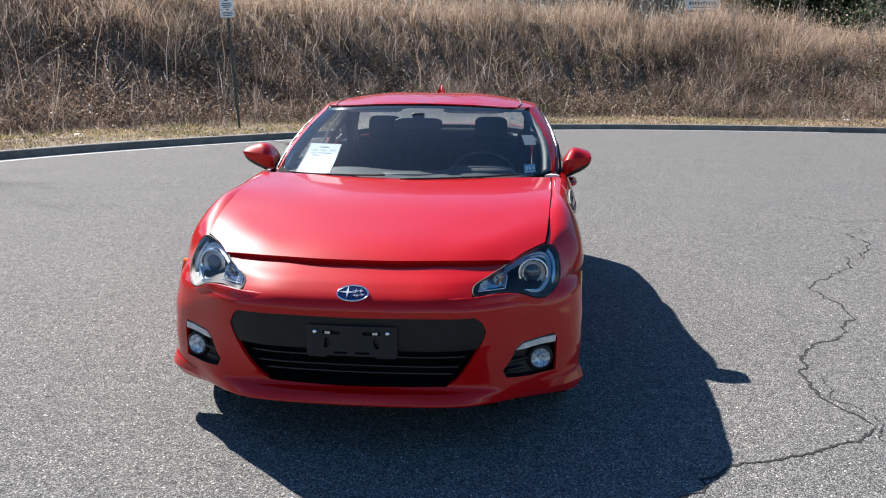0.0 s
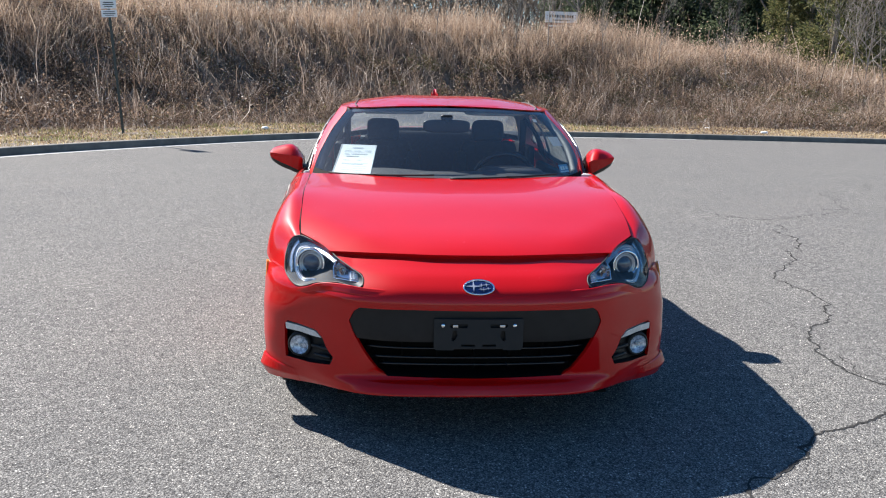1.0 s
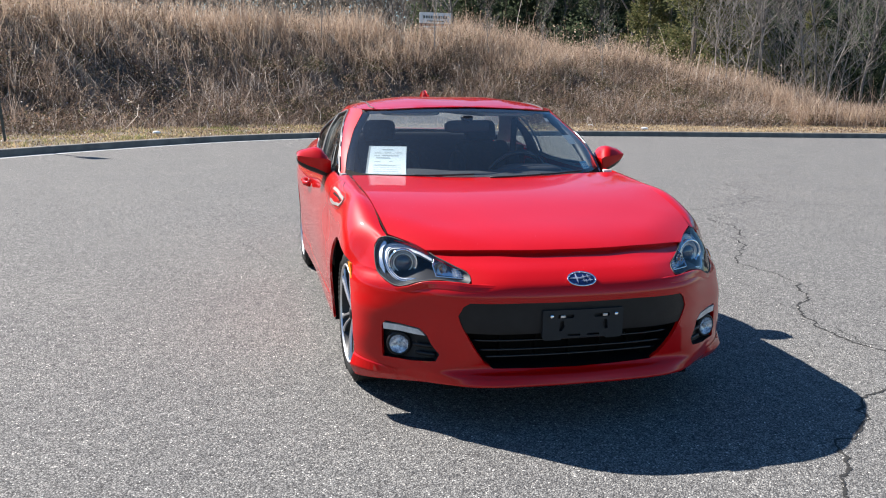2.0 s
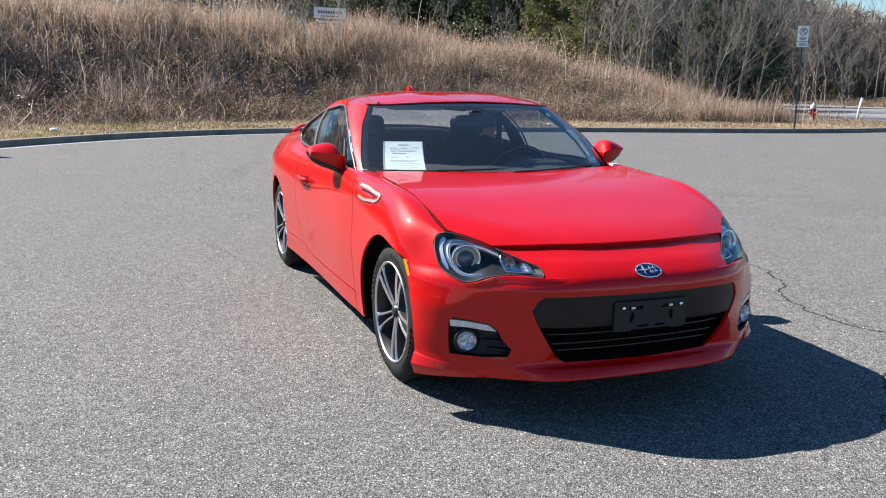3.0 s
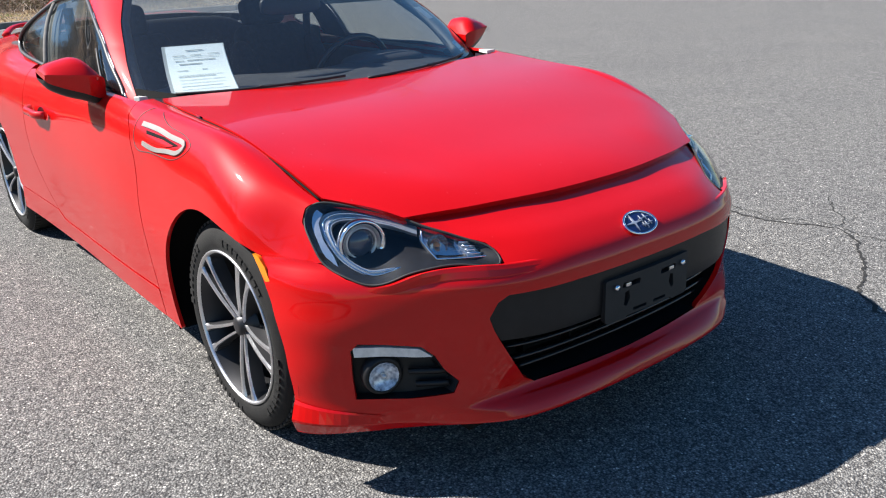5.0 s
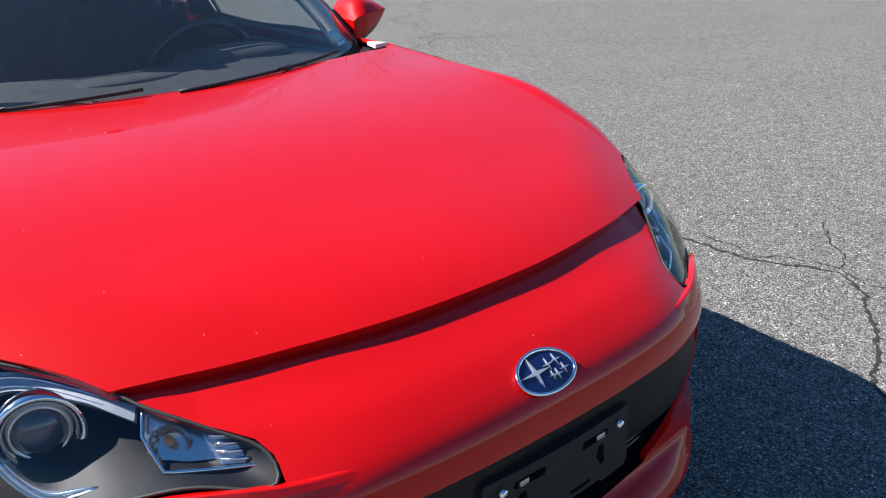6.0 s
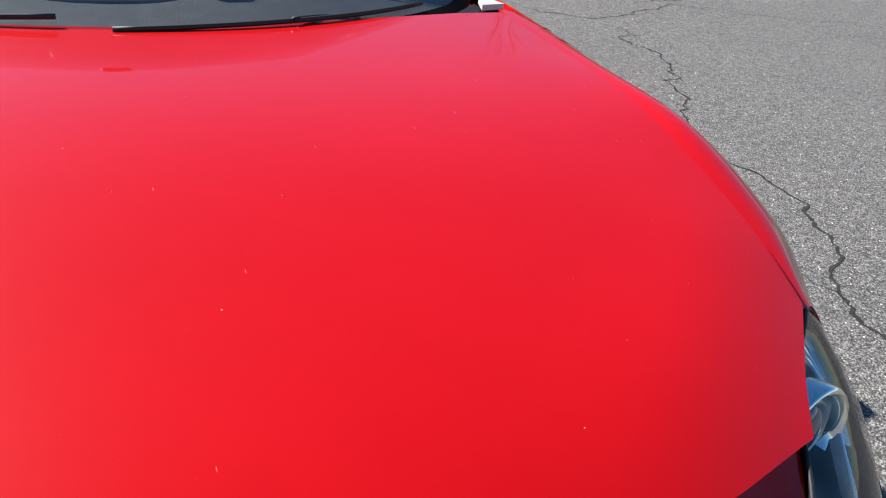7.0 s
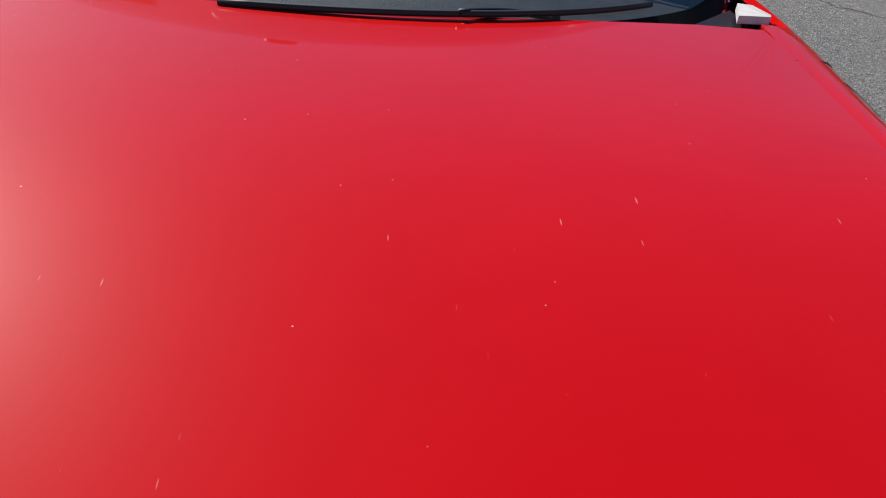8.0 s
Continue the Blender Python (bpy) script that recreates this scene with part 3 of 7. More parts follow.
def shrubs(n, along_range, depth_range, twigs, height, fan, width, mat, name, label):
    """Bare bushes: many thin twigs that fan out from one foot."""
    foot = land(rng.uniform(*along_range, n), rng.uniform(*depth_range, n))
    size = rng.uniform(*height, n)
    p = np.repeat(foot, twigs, 0) + rng.normal(0, 0.05, (n * twigs, 3)) * (1, 1, 0)
    h = np.repeat(size, twigs) * rng.uniform(0.45, 1.0, n * twigs)
    m = len(p)
    a = rng.uniform(0, 2 * np.pi, m)
    tilt = np.abs(rng.normal(0, fan, m))
    dirn = np.column_stack([np.cos(a) * np.sin(tilt), np.sin(a) * np.sin(tilt), np.cos(tilt)])
    side = rng.uniform(0, 2 * np.pi, m)
    w = np.column_stack([np.cos(side), np.sin(side), np.zeros(m)]) * rng.uniform(*width, m)[:, None]
    mid = p + dirn * (h * 0.5)[:, None]
    tip = mid + (dirn + rng.normal(0, 0.35, (m, 3))) * (h * 0.5)[:, None]
    root = p - (0, 0, 0.04)
    v = np.stack([root - w, root + w, mid + w * 0.7, mid - w * 0.7, tip + w * 0.3, tip - w * 0.3], 1).reshape(-1, 3)
    k = np.arange(m)[:, None] * 6
    return heap(name, v, np.concatenate([k + [0, 1, 2, 3], k + [3, 2, 4, 5]]), mat, label, "shrub")


def mounds(n, along_range, depth_range, leaves, radius, size, mat, name, label):
    """Low rounded bramble mounds: each a cloud of small leaves, thicker on the outside."""
    foot = land(rng.uniform(*along_range, n), rng.uniform(*depth_range, n))
    r = np.repeat(rng.uniform(*radius, n), leaves)
    u = rng.normal(0, 1, (n * leaves, 3))
    u /= np.linalg.norm(u, axis=1, keepdims=True)
    u[:, 2] = np.abs(u[:, 2]) * 0.75
    p = np.repeat(foot, leaves, 0) + u * (r * rng.uniform(0.2, 1.0, n * leaves) ** 0.5)[:, None] * (1.35, 1.0, 1.0)
    m = len(p)
    s = rng.uniform(*size, m)[:, None]
    d = rng.normal(0, 1, (m, 3))
    d /= np.linalg.norm(d, axis=1, keepdims=True)
    w = np.cross(d, rng.normal(0, 1, (m, 3)))
    w /= np.linalg.norm(w, axis=1, keepdims=True)
    v = np.stack([p - d * s, p + w * s * 0.6, p + d * s, p - w * s * 0.6], 1).reshape(-1, 3)
    return heap(name, v, np.arange(m)[:, None] * 4 + [0, 1, 2, 3], mat, label, "brambles")


A0, A1 = 34.0, 137.0
patchy = lambda p, d: 0.45 + 0.5 * (wave(p[:, 0], p[:, 1], 0.55, 0.3) > -0.25)
open_spot = lambda p: 1 - 0.93 * ((np.abs(p[:, 0] - 5.6) < 1.5) & (p[:, 1] > 24.5))  # short grass before the notice board
tan_end = lambda p, d: np.clip((p[:, 0] - 1.0) / 9.0, 0.06, 1.0) * (0.10 + 0.90 * (wave(p[:, 0], p[:, 1], 1.1, 1.9) > 0.0))
clumps = lambda p, d: 0.12 + 0.88 * (wave(p[:, 0], p[:, 1], 1.5, 0.7) > 0.15)
stems(30000, (A0, 114.0), (3.0, 9.6), (0.18, 0.62), (0.004, 0.010), 1.15, BRUSH, "brush_thicket", "tangle of bare brown brambles on the bank", "brush", 0.8, patchy)
stems(14000, (A0, 116.0), (2.9, 9.6), (0.3, 0.85), (0.003, 0.007), 0.7, BRUSH, "brush_clumps", "denser clumps of bare twigs on the bank", "brush", 0.7, clumps)
flakes(210000, (A0, 115.0), (2.9, 9.8), (0.011, 0.038), 0.26, DEAD_LEAF, "bramble_leaves", "withered brown leaves among the brambles", "leaves")
flakes(34000, (52.0, 115.0), (2.9, 9.0), (0.012, 0.04), 0.22, OLIVE_LEAF, "weed_leaves", "dull olive leaves of low weeds on the bank", "leaves")
canes(1300, (A0, 112.0), (3.0, 9.4), (0.6, 1.4), (0.003, 0.006), CANE, "bramble_canes", "arching pale bramble canes over the bank", "brambles")
flakes(30000, (A0, 118.0), (8.6, 16.0), (0.02, 0.05), 0.65, DRY_GRASS, "grass_plumes", "fluffy tan plumes on the tall grass", "grass", open_spot)
stems(30000, (A0, 114.0), (7.9, 17.0), (0.45, 1.25), (0.005, 0.012), 0.34, DRY_GRASS, "tall_dry_grass", "tall tan dry grass along the top of the bank", "grass", 0.35, lambda p, d: patchy(p, d) * open_spot(p))
stems(6000, (58.0, 116.0), (3.4, 9.0), (0.25, 0.7), (0.004, 0.010), 0.5, DRY_GRASS, "slope_grass", "tan dry grass among the brush on the slope", "grass", 0.5, tan_end)
stems(7000, (104.0, 117.0), (3.0, 9.0), (0.4, 1.1), (0.005, 0.012), 0.28, DRY_GRASS, "tall_dry_grass", "tan dry grass on the low end of the bank", "grass", 0.4)
stems(420, (115.0, 121.0), (1.0, 7.0), (0.2, 0.7), (0.004, 0.010), 0.35, DRY_GRASS, "thin_dry_grass", "thin dry grass round the hydrant", "grass", 0.5)
stems(240, (106.0, 118.5), (1.2, 8.0), (1.0, 2.2), (0.006, 0.012), 0.22, BRUSH, "sapling_whips", "thin bare sapling whips near the hydrant", "saplings", 0.35)
stems(15000, (A0, 101.0), (0.16, 3.4), (0.02, 0.07), (0.004, 0.009), 0.9, VERGE_BLADES, "verge_grass", "short yellow-green grass on the verge", "grass", 0.7, lambda p, d: np.clip((4.0 - p[:, 0]) / 4.0, 0.06, 1.0))
stems(34000, (A0, A1), (0.10, 3.6), (0.02, 0.07), (0.004, 0.010), 1.3, STRAW, "verge_straw", "pale straw-coloured dead grass on the verge", "grass", 0.8, lambda p, d: np.where(p[:, 0] > 2, 1.0, 0.12 + 0.5 * (wave(p[:, 0], p[:, 1], 1.3, 0.2) > 0.1)))
flakes(26000, (A0, A1), (0.16, 3.6), (0.012, 0.034), 0.03, DEAD_LEAF, "verge_leaves", "small brown dead leaves lying on the verge", "leaves")
stems(9000, (A0, 100.0), (2.2, 4.2), (0.06, 0.30), (0.003, 0.007), 1.1, BRUSH, "fallen_twigs", "dark fallen twigs at the foot of the brush", "twigs", 0.9)
stems(4000, (A0, 84.0), (0.3, 2.6), (0.04, 0.11), (0.004, 0.010), 0.7, GREEN_TUFT, "grass_tufts", "greener tufts in the verge", "grass", 0.7, lambda p, d: 0.1 + 0.9 * (wave(p[:, 0], p[:, 1], 1.7, 0.4) > 0.3))
stems(260, (A0, 116.0), (4.0, 12.0), (1.3, 2.6), (0.008, 0.016), 0.14, BRUSH, "sapling_whips", "thin bare sapling whips standing in the brush", "saplings", 0.25)

mounds(150, (A0, 84.0), (3.2, 8.2), 420, (0.30, 0.75), (0.012, 0.034), DARK_BRAMBLE, "bramble_mounds", "dark brown bramble mounds on the bank")
mounds(90, (66.0, 112.0), (3.2, 7.2), 420, (0.25, 0.60), (0.012, 0.034), OLIVE_LEAF, "weed_mounds", "dull olive mounds of weeds on the bank")
shrubs(70, (A0, 84.0), (3.0, 8.6), 90, (0.6, 1.3), 0.55, (0.003, 0.007), BRUSH, "bare_shrubs", "bare brown shrubs on the bank")
shrubs(60, (66.0, 114.0), (3.0, 8.0), 90, (0.5, 1.1), 0.6, (0.003, 0.007), CANE, "pale_shrubs", "pale bare shrubs on the low end of the bank")
stems(11000, (A0, 88.0), (6.4, 9.2), (0.4, 1.0), (0.005, 0.011), 0.34, DRY_GRASS, "upper_slope_grass", "tan dry grass high on the slope", "grass", 0.35, patchy)

# cracks in the asphalt: dark ragged clefts
def crack(points, width, seed):
    r = np.random.default_rng(seed)
    p = np.array(points, float)
    for _ in range(4):
        mid = (p[1:] + p[:-1]) / 2
        gap = np.linalg.norm(p[1:] - p[:-1], axis=1, keepdims=True)
        mid += r.normal(0, 0.10, mid.shape) * gap
        q = np.empty((len(p) + len(mid), 2))
        q[::2], q[1::2] = p, mid
        p = q
    t = np.gradient(p, axis=0)
    t /= np.maximum(np.linalg.norm(t, axis=1, keepdims=True), 1e-9)
    o = np.stack([-t[:, 1], t[:, 0]], 1)
    fade = np.minimum(1, np.minimum(np.arange(len(p)), np.arange(len(p))[::-1]) / 6)
    w = width * (0.35 + 0.9 * r.random(len(p)) ** 1.5) * (0.25 + 0.75 * fade)
    v = np.vstack([np.column_stack([p + o * w[:, None], np.full(len(p), 0.0022)]), np.column_stack([p - o * w[:, None], np.full(len(p), 0.0022)])])
    m = len(p)
    f = [(i, i + 1, m + i + 1, m + i) for i in range(m - 1)]
    heap("asphalt_crack", v, [g[::-1] for g in f], CRACK, "dark ragged crack in the asphalt", "crack", "structure")
crack([(3.72, 4.62), (3.50, 4.1), (3.55, 3.72), (3.42, 3.40), (3.29, 3.10), (3.05, 2.74), (2.84, 2.50), (2.60, 2.13), (2.53, 1.98), (2.57, 1.70), (2.47, 1.18), (2.37, 0.93), (2.18, 0.78), (2.02, 0.50), (1.96, 0.34), (1.96, 0.05), (1.99, -0.16), (2.06, -0.33)], 0.0088, 3)
crack([(2.14, 1.00), (2.07, 0.78), (2.02, 0.50)], 0.002, 4)
crack([(2.06, -0.33), (1.95, -0.48), (1.82, -0.55), (1.66, -0.65), (1.50, -0.72), (1.36, -0.80), (1.12, -1.08), (0.86, -1.32), (0.76, -1.42), (0.68, -1.54), (0.56, -1.68), (0.40, -1.95)], 0.0082, 5)
crack([(2.02, 0.30), (2.03, 0.10), (2.07, -0.16), (2.10, -0.31), (2.03, -0.46), (2.05, -0.60), (2.10, -0.85)], 0.0030, 6)
crack([(2.58, -0.02), (2.31, -0.17), (2.23, -0.27), (2.10, -0.31)], 0.0036, 7)
crack([(3.30, 5.45), (3.70, 4.80), (4.20, 4.98), (4.70, 5.30), (5.0, 5.42), (5.4, 5.02), (5.9, 4.78), (6.6, 4.5)], 0.008, 8)
crack([(5.6, 4.32), (6.25, 4.02), (6.55, 3.32), (6.85, 3.22), (7.6, 2.92)], 0.007, 9)
crack([(-1.30, 3.6), (-1.22, 3.33), (-0.98, 2.58)], 0.004, 10)
crack([(-1.1, 7.0), (-0.82, 7.93), (-0.30, 9.5), (1.1, 12.4)], 0.008, 11)
crack([(4.5, 5.45), (5.2, 5.65), (5.65, 7.25), (6.92, 8.37), (8.4, 9.2)], 0.008, 12)
crack([(9.75, 13.2), (8.4, 11.0)], 0.007, 13)


# ---- posts and signs beyond the kerb ----
SIGN_FACE = mottled("sign_white", (0.80, 0.80, 0.79), (0.90, 0.90, 0.89), 5, 0.5)
SIGN_BLACK = material("sign_black", (0.02, 0.02, 0.022), 0.5)
POST_GREEN = mottled("post_green_steel", (0.035, 0.045, 0.038), (0.07, 0.08, 0.07), 12, 0.6)
BOARD_RED = mottled("board_maroon", (0.14, 0.05, 0.05), (0.20, 0.075, 0.07), 4, 0.6)
WOOD = mottled("weathered_wood", (0.10, 0.085, 0.07), (0.20, 0.17, 0.14), 9, 0.85, 0.4)
HYDRANT_RED = mottled("hydrant_red", (0.20, 0.03, 0.022), (0.32, 0.055, 0.042), 12, 0.6)
CAP_GREY = mottled("hydrant_cap_grey", (0.30, 0.31, 0.34), (0.44, 0.45, 0.48), 12, 0.6)
PALE_PAINT = mottled("pale_post_paint", (0.60, 0.58, 0.52), (0.74, 0.72, 0.66), 10, 0.6)


def written(name, text, size, m, mat, parent):
    """Letters of the built-in font, as a mesh."""
    c = bpy.data.curves.new(name, "FONT")
    c.body, c.size, c.extrude, c.align_x, c.align_y = text, size, 0.002, "CENTER", "CENTER"
    tmp = bpy.data.objects.new(name, c)
    me = bpy.data.meshes.new_from_object(tmp)
    bpy.data.objects.remove(tmp)
    me.transform(m)
    me.materials.clear()
    me.materials.append(mat)
    ob = new(name, me)
    ob.parent = parent
    return ob


def parking_sign(x, y, z, turn, lean, sway):
    """A no-parking plate with a smaller plate below it, on a steel post."""
    s = tagged(new("parking_sign"), "white no-parking sign on a dark green steel post", "sign")
    s.matrix_world = pose(x, y, z, lean, sway, turn)
    bm = bmesh.new()
    box(bm, (0, 0.02, 1.56), (0.055, 0.03, 3.20), None, 0.006)
    box(bm, (0, 0.045, 1.56), (0.02, 0.025, 3.20))
    part("post", bm, POST_GREEN, s)
    bm = bmesh.new()
    box(bm, (0, -0.005, 2.965), (0.31, 0.006, 0.46), None, 0.0025)
    plate = part("sign_plate", bm, SIGN_FACE, s, "white plate with a black ring")
    bm = bmesh.new()
    box(bm, (0, -0.005, 2.635), (0.31, 0.006, 0.15), None, 0.0025)
    small = part("lower_plate", bm, SIGN_FACE, s, "narrow white plate with small print")
    ringp = [(0.105 * math.cos(a), -0.011, 3.03 + 0.105 * math.sin(a)) for a in np.linspace(0, 2 * math.pi, 36, endpoint=False)]
    tube("ring", ringp, 0.013, SIGN_BLACK, plate, sides=6, closed=True)
    tube("slash", [(-0.073, -0.012, 3.103), (0.073, -0.012, 2.957)], 0.010, SIGN_BLACK, plate, sides=6)
    written("letter", "P", 0.19, pose(0, -0.011, 3.03, 90, 0, 0), SIGN_BLACK, plate)
    for z, w in ((2.86, 0.19), (2.82, 0.22), (2.78, 0.16)):
        bm = bmesh.new()
        box(bm, (0, -0.010, z), (w, 0.002, 0.018))
        part("print_bar", bm, SIGN_BLACK, plate)
    for z, w in ((2.67, 0.22), (2.635, 0.25), (2.60, 0.18)):
        bm = bmesh.new()
        box(bm, (0, -0.010, z), (w, 0.002, 0.014))
        part("print_bar", bm, SIGN_BLACK, small)
    for z in (3.17, 2.76):
        lathe("bolt", [(0, 0.006), (0.008, 0.005), (0.009, 0)], (0, -0.008, z), (0, -1, 0), SATIN, plate, 10)
    return s


parking_sign(-6.02, 15.1, 0.06, 17, 1.0, -3.5)
parking_sign(18.25, 17.65, 0.12, -43, 2.0, 0.0)

board = tagged(new("notice_board"), "white and maroon notice board on wooden posts", "sign")
board.matrix_world = pose(9.72, 44.9, 3.25, 0, 0, 6) @ Matrix.Scale(1.166, 4)
for x in (-0.7, 0.7):
    bm = bmesh.new()
    box(bm, (x, 0.06, 0.7), (0.10, 0.10, 2.6), None, 0.01)
    part("post", bm, WOOD, board)
bm = bmesh.new()
box(bm, (0, 0, 1.72), (1.64, 0.03, 0.52), None, 0.006)
top = part("top_panel", bm, SIGN_FACE, board, "white upper panel with a line of dark print")
bm = bmesh.new()
box(bm, (0, 0, 1.12), (1.64, 0.03, 0.64), None, 0.006)
lower = part("lower_panel", bm, BOARD_RED, board, "maroon lower panel with pale print")
for i in range(10):
    bm = bmesh.new()
    box(bm, (-0.58 + i * 0.128, -0.018, 1.76), (0.085, 0.004, 0.13))
    part("print_bar", bm, POST_GREEN, top)
bm = bmesh.new()
box(bm, (0, -0.018, 1.57), (0.9, 0.004, 0.05))
part("print_bar", bm, POST_GREEN, top)
for z, w in ((1.30, 1.3), (1.14, 1.1), (0.97, 1.35)):
    bm = bmesh.new()
    box(bm, (0, -0.018, z), (w, 0.004, 0.07))
    part("print_bar", bm, SIGN_FACE, lower)

hydrant = tagged(new("fire_hydrant"), "red fire hydrant with a pale cap in dry grass", "hydrant")
hx, hy = 26.0, 24.8
lathe("barrel", [(0.17, 0.0), (0.17, 0.05), (0.125, 0.06), (0.12, 0.55), (0.15, 0.56), (0.15, 0.60), (0.0, 0.60)], (hx, hy, 0.0), (0.0001, 0, 1), HYDRANT_RED, hydrant, 20)
lathe("cap", [(0.14, 0.60), (0.13, 0.70), (0.07, 0.78), (0.03, 0.80), (0.03, 0.85), (0.0, 0.85)], (hx, hy, 0.0), (0.0001, 0, 1), CAP_GREY, hydrant, 20, "pale domed cap")
for dx, dy in ((1, 0), (-1, 0), (0, -1)):
    lathe("outlet", [(0.06, 0.0), (0.06, 0.19), (0.07, 0.19), (0.07, 0.23), (0.0, 0.23)], (hx, hy, 0.42), (dx, dy, 0.001), HYDRANT_RED, hydrant, 14)
marker = tagged(new("marker_post"), "leaning pale utility marker post in the verge", "post")
tube("shaft", [(29.4, 25.6, 0.0), (29.45, 25.6, 0.5), (29.58, 25.6, 1.05)], 0.055, PALE_PAINT, marker, sides=10)
lathe("post_cap", [(0.058, -0.03), (0.058, 0.01), (0.0, 0.02)], (29.58, 25.6, 1.06), (0.1, 0, 1), SATIN, marker, 12)
litter = ((-8.3, 12.2), (-3.3, 17.6), (9.6, 21.6), (10.5, 19.6))
for i, (x, y) in enumerate(litter):
    cushion("litter", (x, y, 0.20 if i else 0.17), (0.22, 0.14, 0.08), SIGN_FACE, None, Matrix.Rotation(i, 4, "Z"), 2.2)
    tagged(bpy.data.objects["litter" if i == 0 else f"litter.{i:03d}"], "crumpled white scrap of litter on the verge", "litter")


# ---- trees ----
BARK = mottled("grey_bark", (0.10, 0.088, 0.076), (0.235, 0.208, 0.184), 7, 0.9, 0.5)
PALE_BARK = mottled("pale_bark", (0.15, 0.132, 0.116), (0.33, 0.295, 0.26), 9, 0.9, 0.4)
NEEDLES = per_piece("cedar_needles", [(0.0, (0.06, 0.075, 0.03)), (0.5, (0.14, 0.15, 0.065)), (1.0, (0.28, 0.25, 0.12))], 0.8)
DARK_NEEDLES = per_piece("pine_needles", [(0.0, (0.04, 0.058, 0.034)), (0.6, (0.085, 0.115, 0.065)), (1.0, (0.17, 0.19, 0.11))], 0.8)


def limbs_mesh(seed, height, levels, spread, thick):
    """Tapered trunk and limbs, each a few-sided tube. Returns points and four-sided faces."""
    r = np.random.default_rng(seed)
    vs, fs = [], []

    def limb(p, d, length, rad, level):
        n = 5 if level == 0 else 4 if level < 3 else 3
        k = 6 if level == 0 else 4
        pts, q, dd = [p], p, d
        for i in range(k - 1):
            dd = dd + r.normal(0, 0.10 if level == 0 else 0.20, 3) + np.array([0, 0, 0.06 if level else 0.0])
            dd /= np.linalg.norm(dd)
            q = q + dd * length / (k - 1)
            pts.append(q)
        base = len(vs)
        u = np.cross(d, [0.3, 0.9, 0.1])
        u /= np.linalg.norm(u)
        w = np.cross(d, u)
        for i, q in enumerate(pts):
            rr = rad * (1 - 0.75 * i / (k - 1))
            for j in range(n):
                a = 2 * math.pi * j / n
                vs.append(q + rr * (math.cos(a) * u + math.sin(a) * w))
        for i in range(k - 1):
            for j in range(n):
                fs.append((base + i * n + j, base + i * n + (j + 1) % n, base + (i + 1) * n + (j + 1) % n, base + (i + 1) * n + j))
        if level < levels:
            count = (11, 7, 5, 3)[level]
            for c in range(count):
                t = r.uniform(0.22 if level == 0 else 0.25, 1.0)
                i = min(int(t * (k - 1)), k - 2)
                q = pts[i] + (pts[i + 1] - pts[i]) * (t * (k - 1) - i)
                a = r.uniform(0, 2 * math.pi)
                out = np.array([math.cos(a), math.sin(a), r.uniform(0.25, 1.0)])
                nd = dd * 0.45 + out * spread
                limb(q, nd / np.linalg.norm(nd), length * r.uniform(0.32, 0.55), rad * (1 - 0.7 * t) * 0.62 + 0.003, level + 1)

    limb(np.zeros(3), np.array([0.0, 0, 1]), height, thick, 0)
    return np.array(vs), np.array(fs)


def bare_tree(seed, height, spread, thick, mat, label, levels=3):
    t = tagged(new("bare_tree"), label, "tree", "bare trees behind the bank")
    v, f = limbs_mesh(seed, height, levels, spread, thick)
    me = heap("trunk", v, f, mat, "", "", "", True)
    for key in ("kind", "label", "category"):
        if key in me:
            del me[key]
    me.parent = t
    return t


def evergreen(seed, height, width, mat, label, n=15000):
    r = np.random.default_rng(seed)
    t = tagged(new("evergreen_tree"), label, "tree", "evergreens behind the bank")
    tube("trunk", [(0, 0, -0.3), (0.05, 0, height * 0.4), (0, 0.05, height * 0.97)], np.array([0.16, 0.11, 0.02]) * height / 9, BARK, t, sides=7)
    k = 150
    hb = r.beta(1.2, 1.5, k)
    ab = r.uniform(0, 2 * np.pi, k)
    lb = width * (1 - hb) ** 0.75 * r.uniform(0.55, 1.1, k) + 0.15
    b = r.integers(0, k, n)
    s = r.uniform(0.15, 1, n) ** 0.7
    rad = lb[b] * s
    ang = ab[b] + r.normal(0, 0.16, n)
    z = hb[b] * height * 0.95 + 0.25 + s * r.uniform(0.0, 0.35, n) * lb[b] + r.normal(0, 0.10, n)
    p = np.column_stack([rad * np.cos(ang), rad * np.sin(ang), z])
    u = np.column_stack([np.cos(ang), np.sin(ang), r.normal(0.45, 0.5, n)]) + r.normal(0, 0.45, (n, 3))
    u /= np.linalg.norm(u, axis=1, keepdims=True)
    w = np.cross(u, r.normal(0, 1, (n, 3)))
    w /= np.linalg.norm(w, axis=1, keepdims=True)
    g = r.uniform(0.04, 0.12, n)[:, None] * height / 9
    v = np.stack([p - u * g, p + w * g * 0.42, p + u * g * 1.2, p - w * g * 0.42], 1).reshape(-1, 3)
    crown = heap("crown", v, np.arange(n)[:, None] * 4 + [0, 1, 2, 3], mat, "", "", "")
    crown.parent = t
    return t


def put(ob, x, y, z, turn, size):
    return copy_thing(ob, Matrix.Translation((x, y, z)) @ Matrix.Rotation(turn, 4, "Z") @ Matrix.Diagonal((size, size, size, 1)))


def polar(deg, dist):
    """A place seen under that bearing from the middle of the camera's arc."""
    return -1.2 + dist * math.sin(radians(deg)), -3.7 + dist * math.cos(radians(deg))


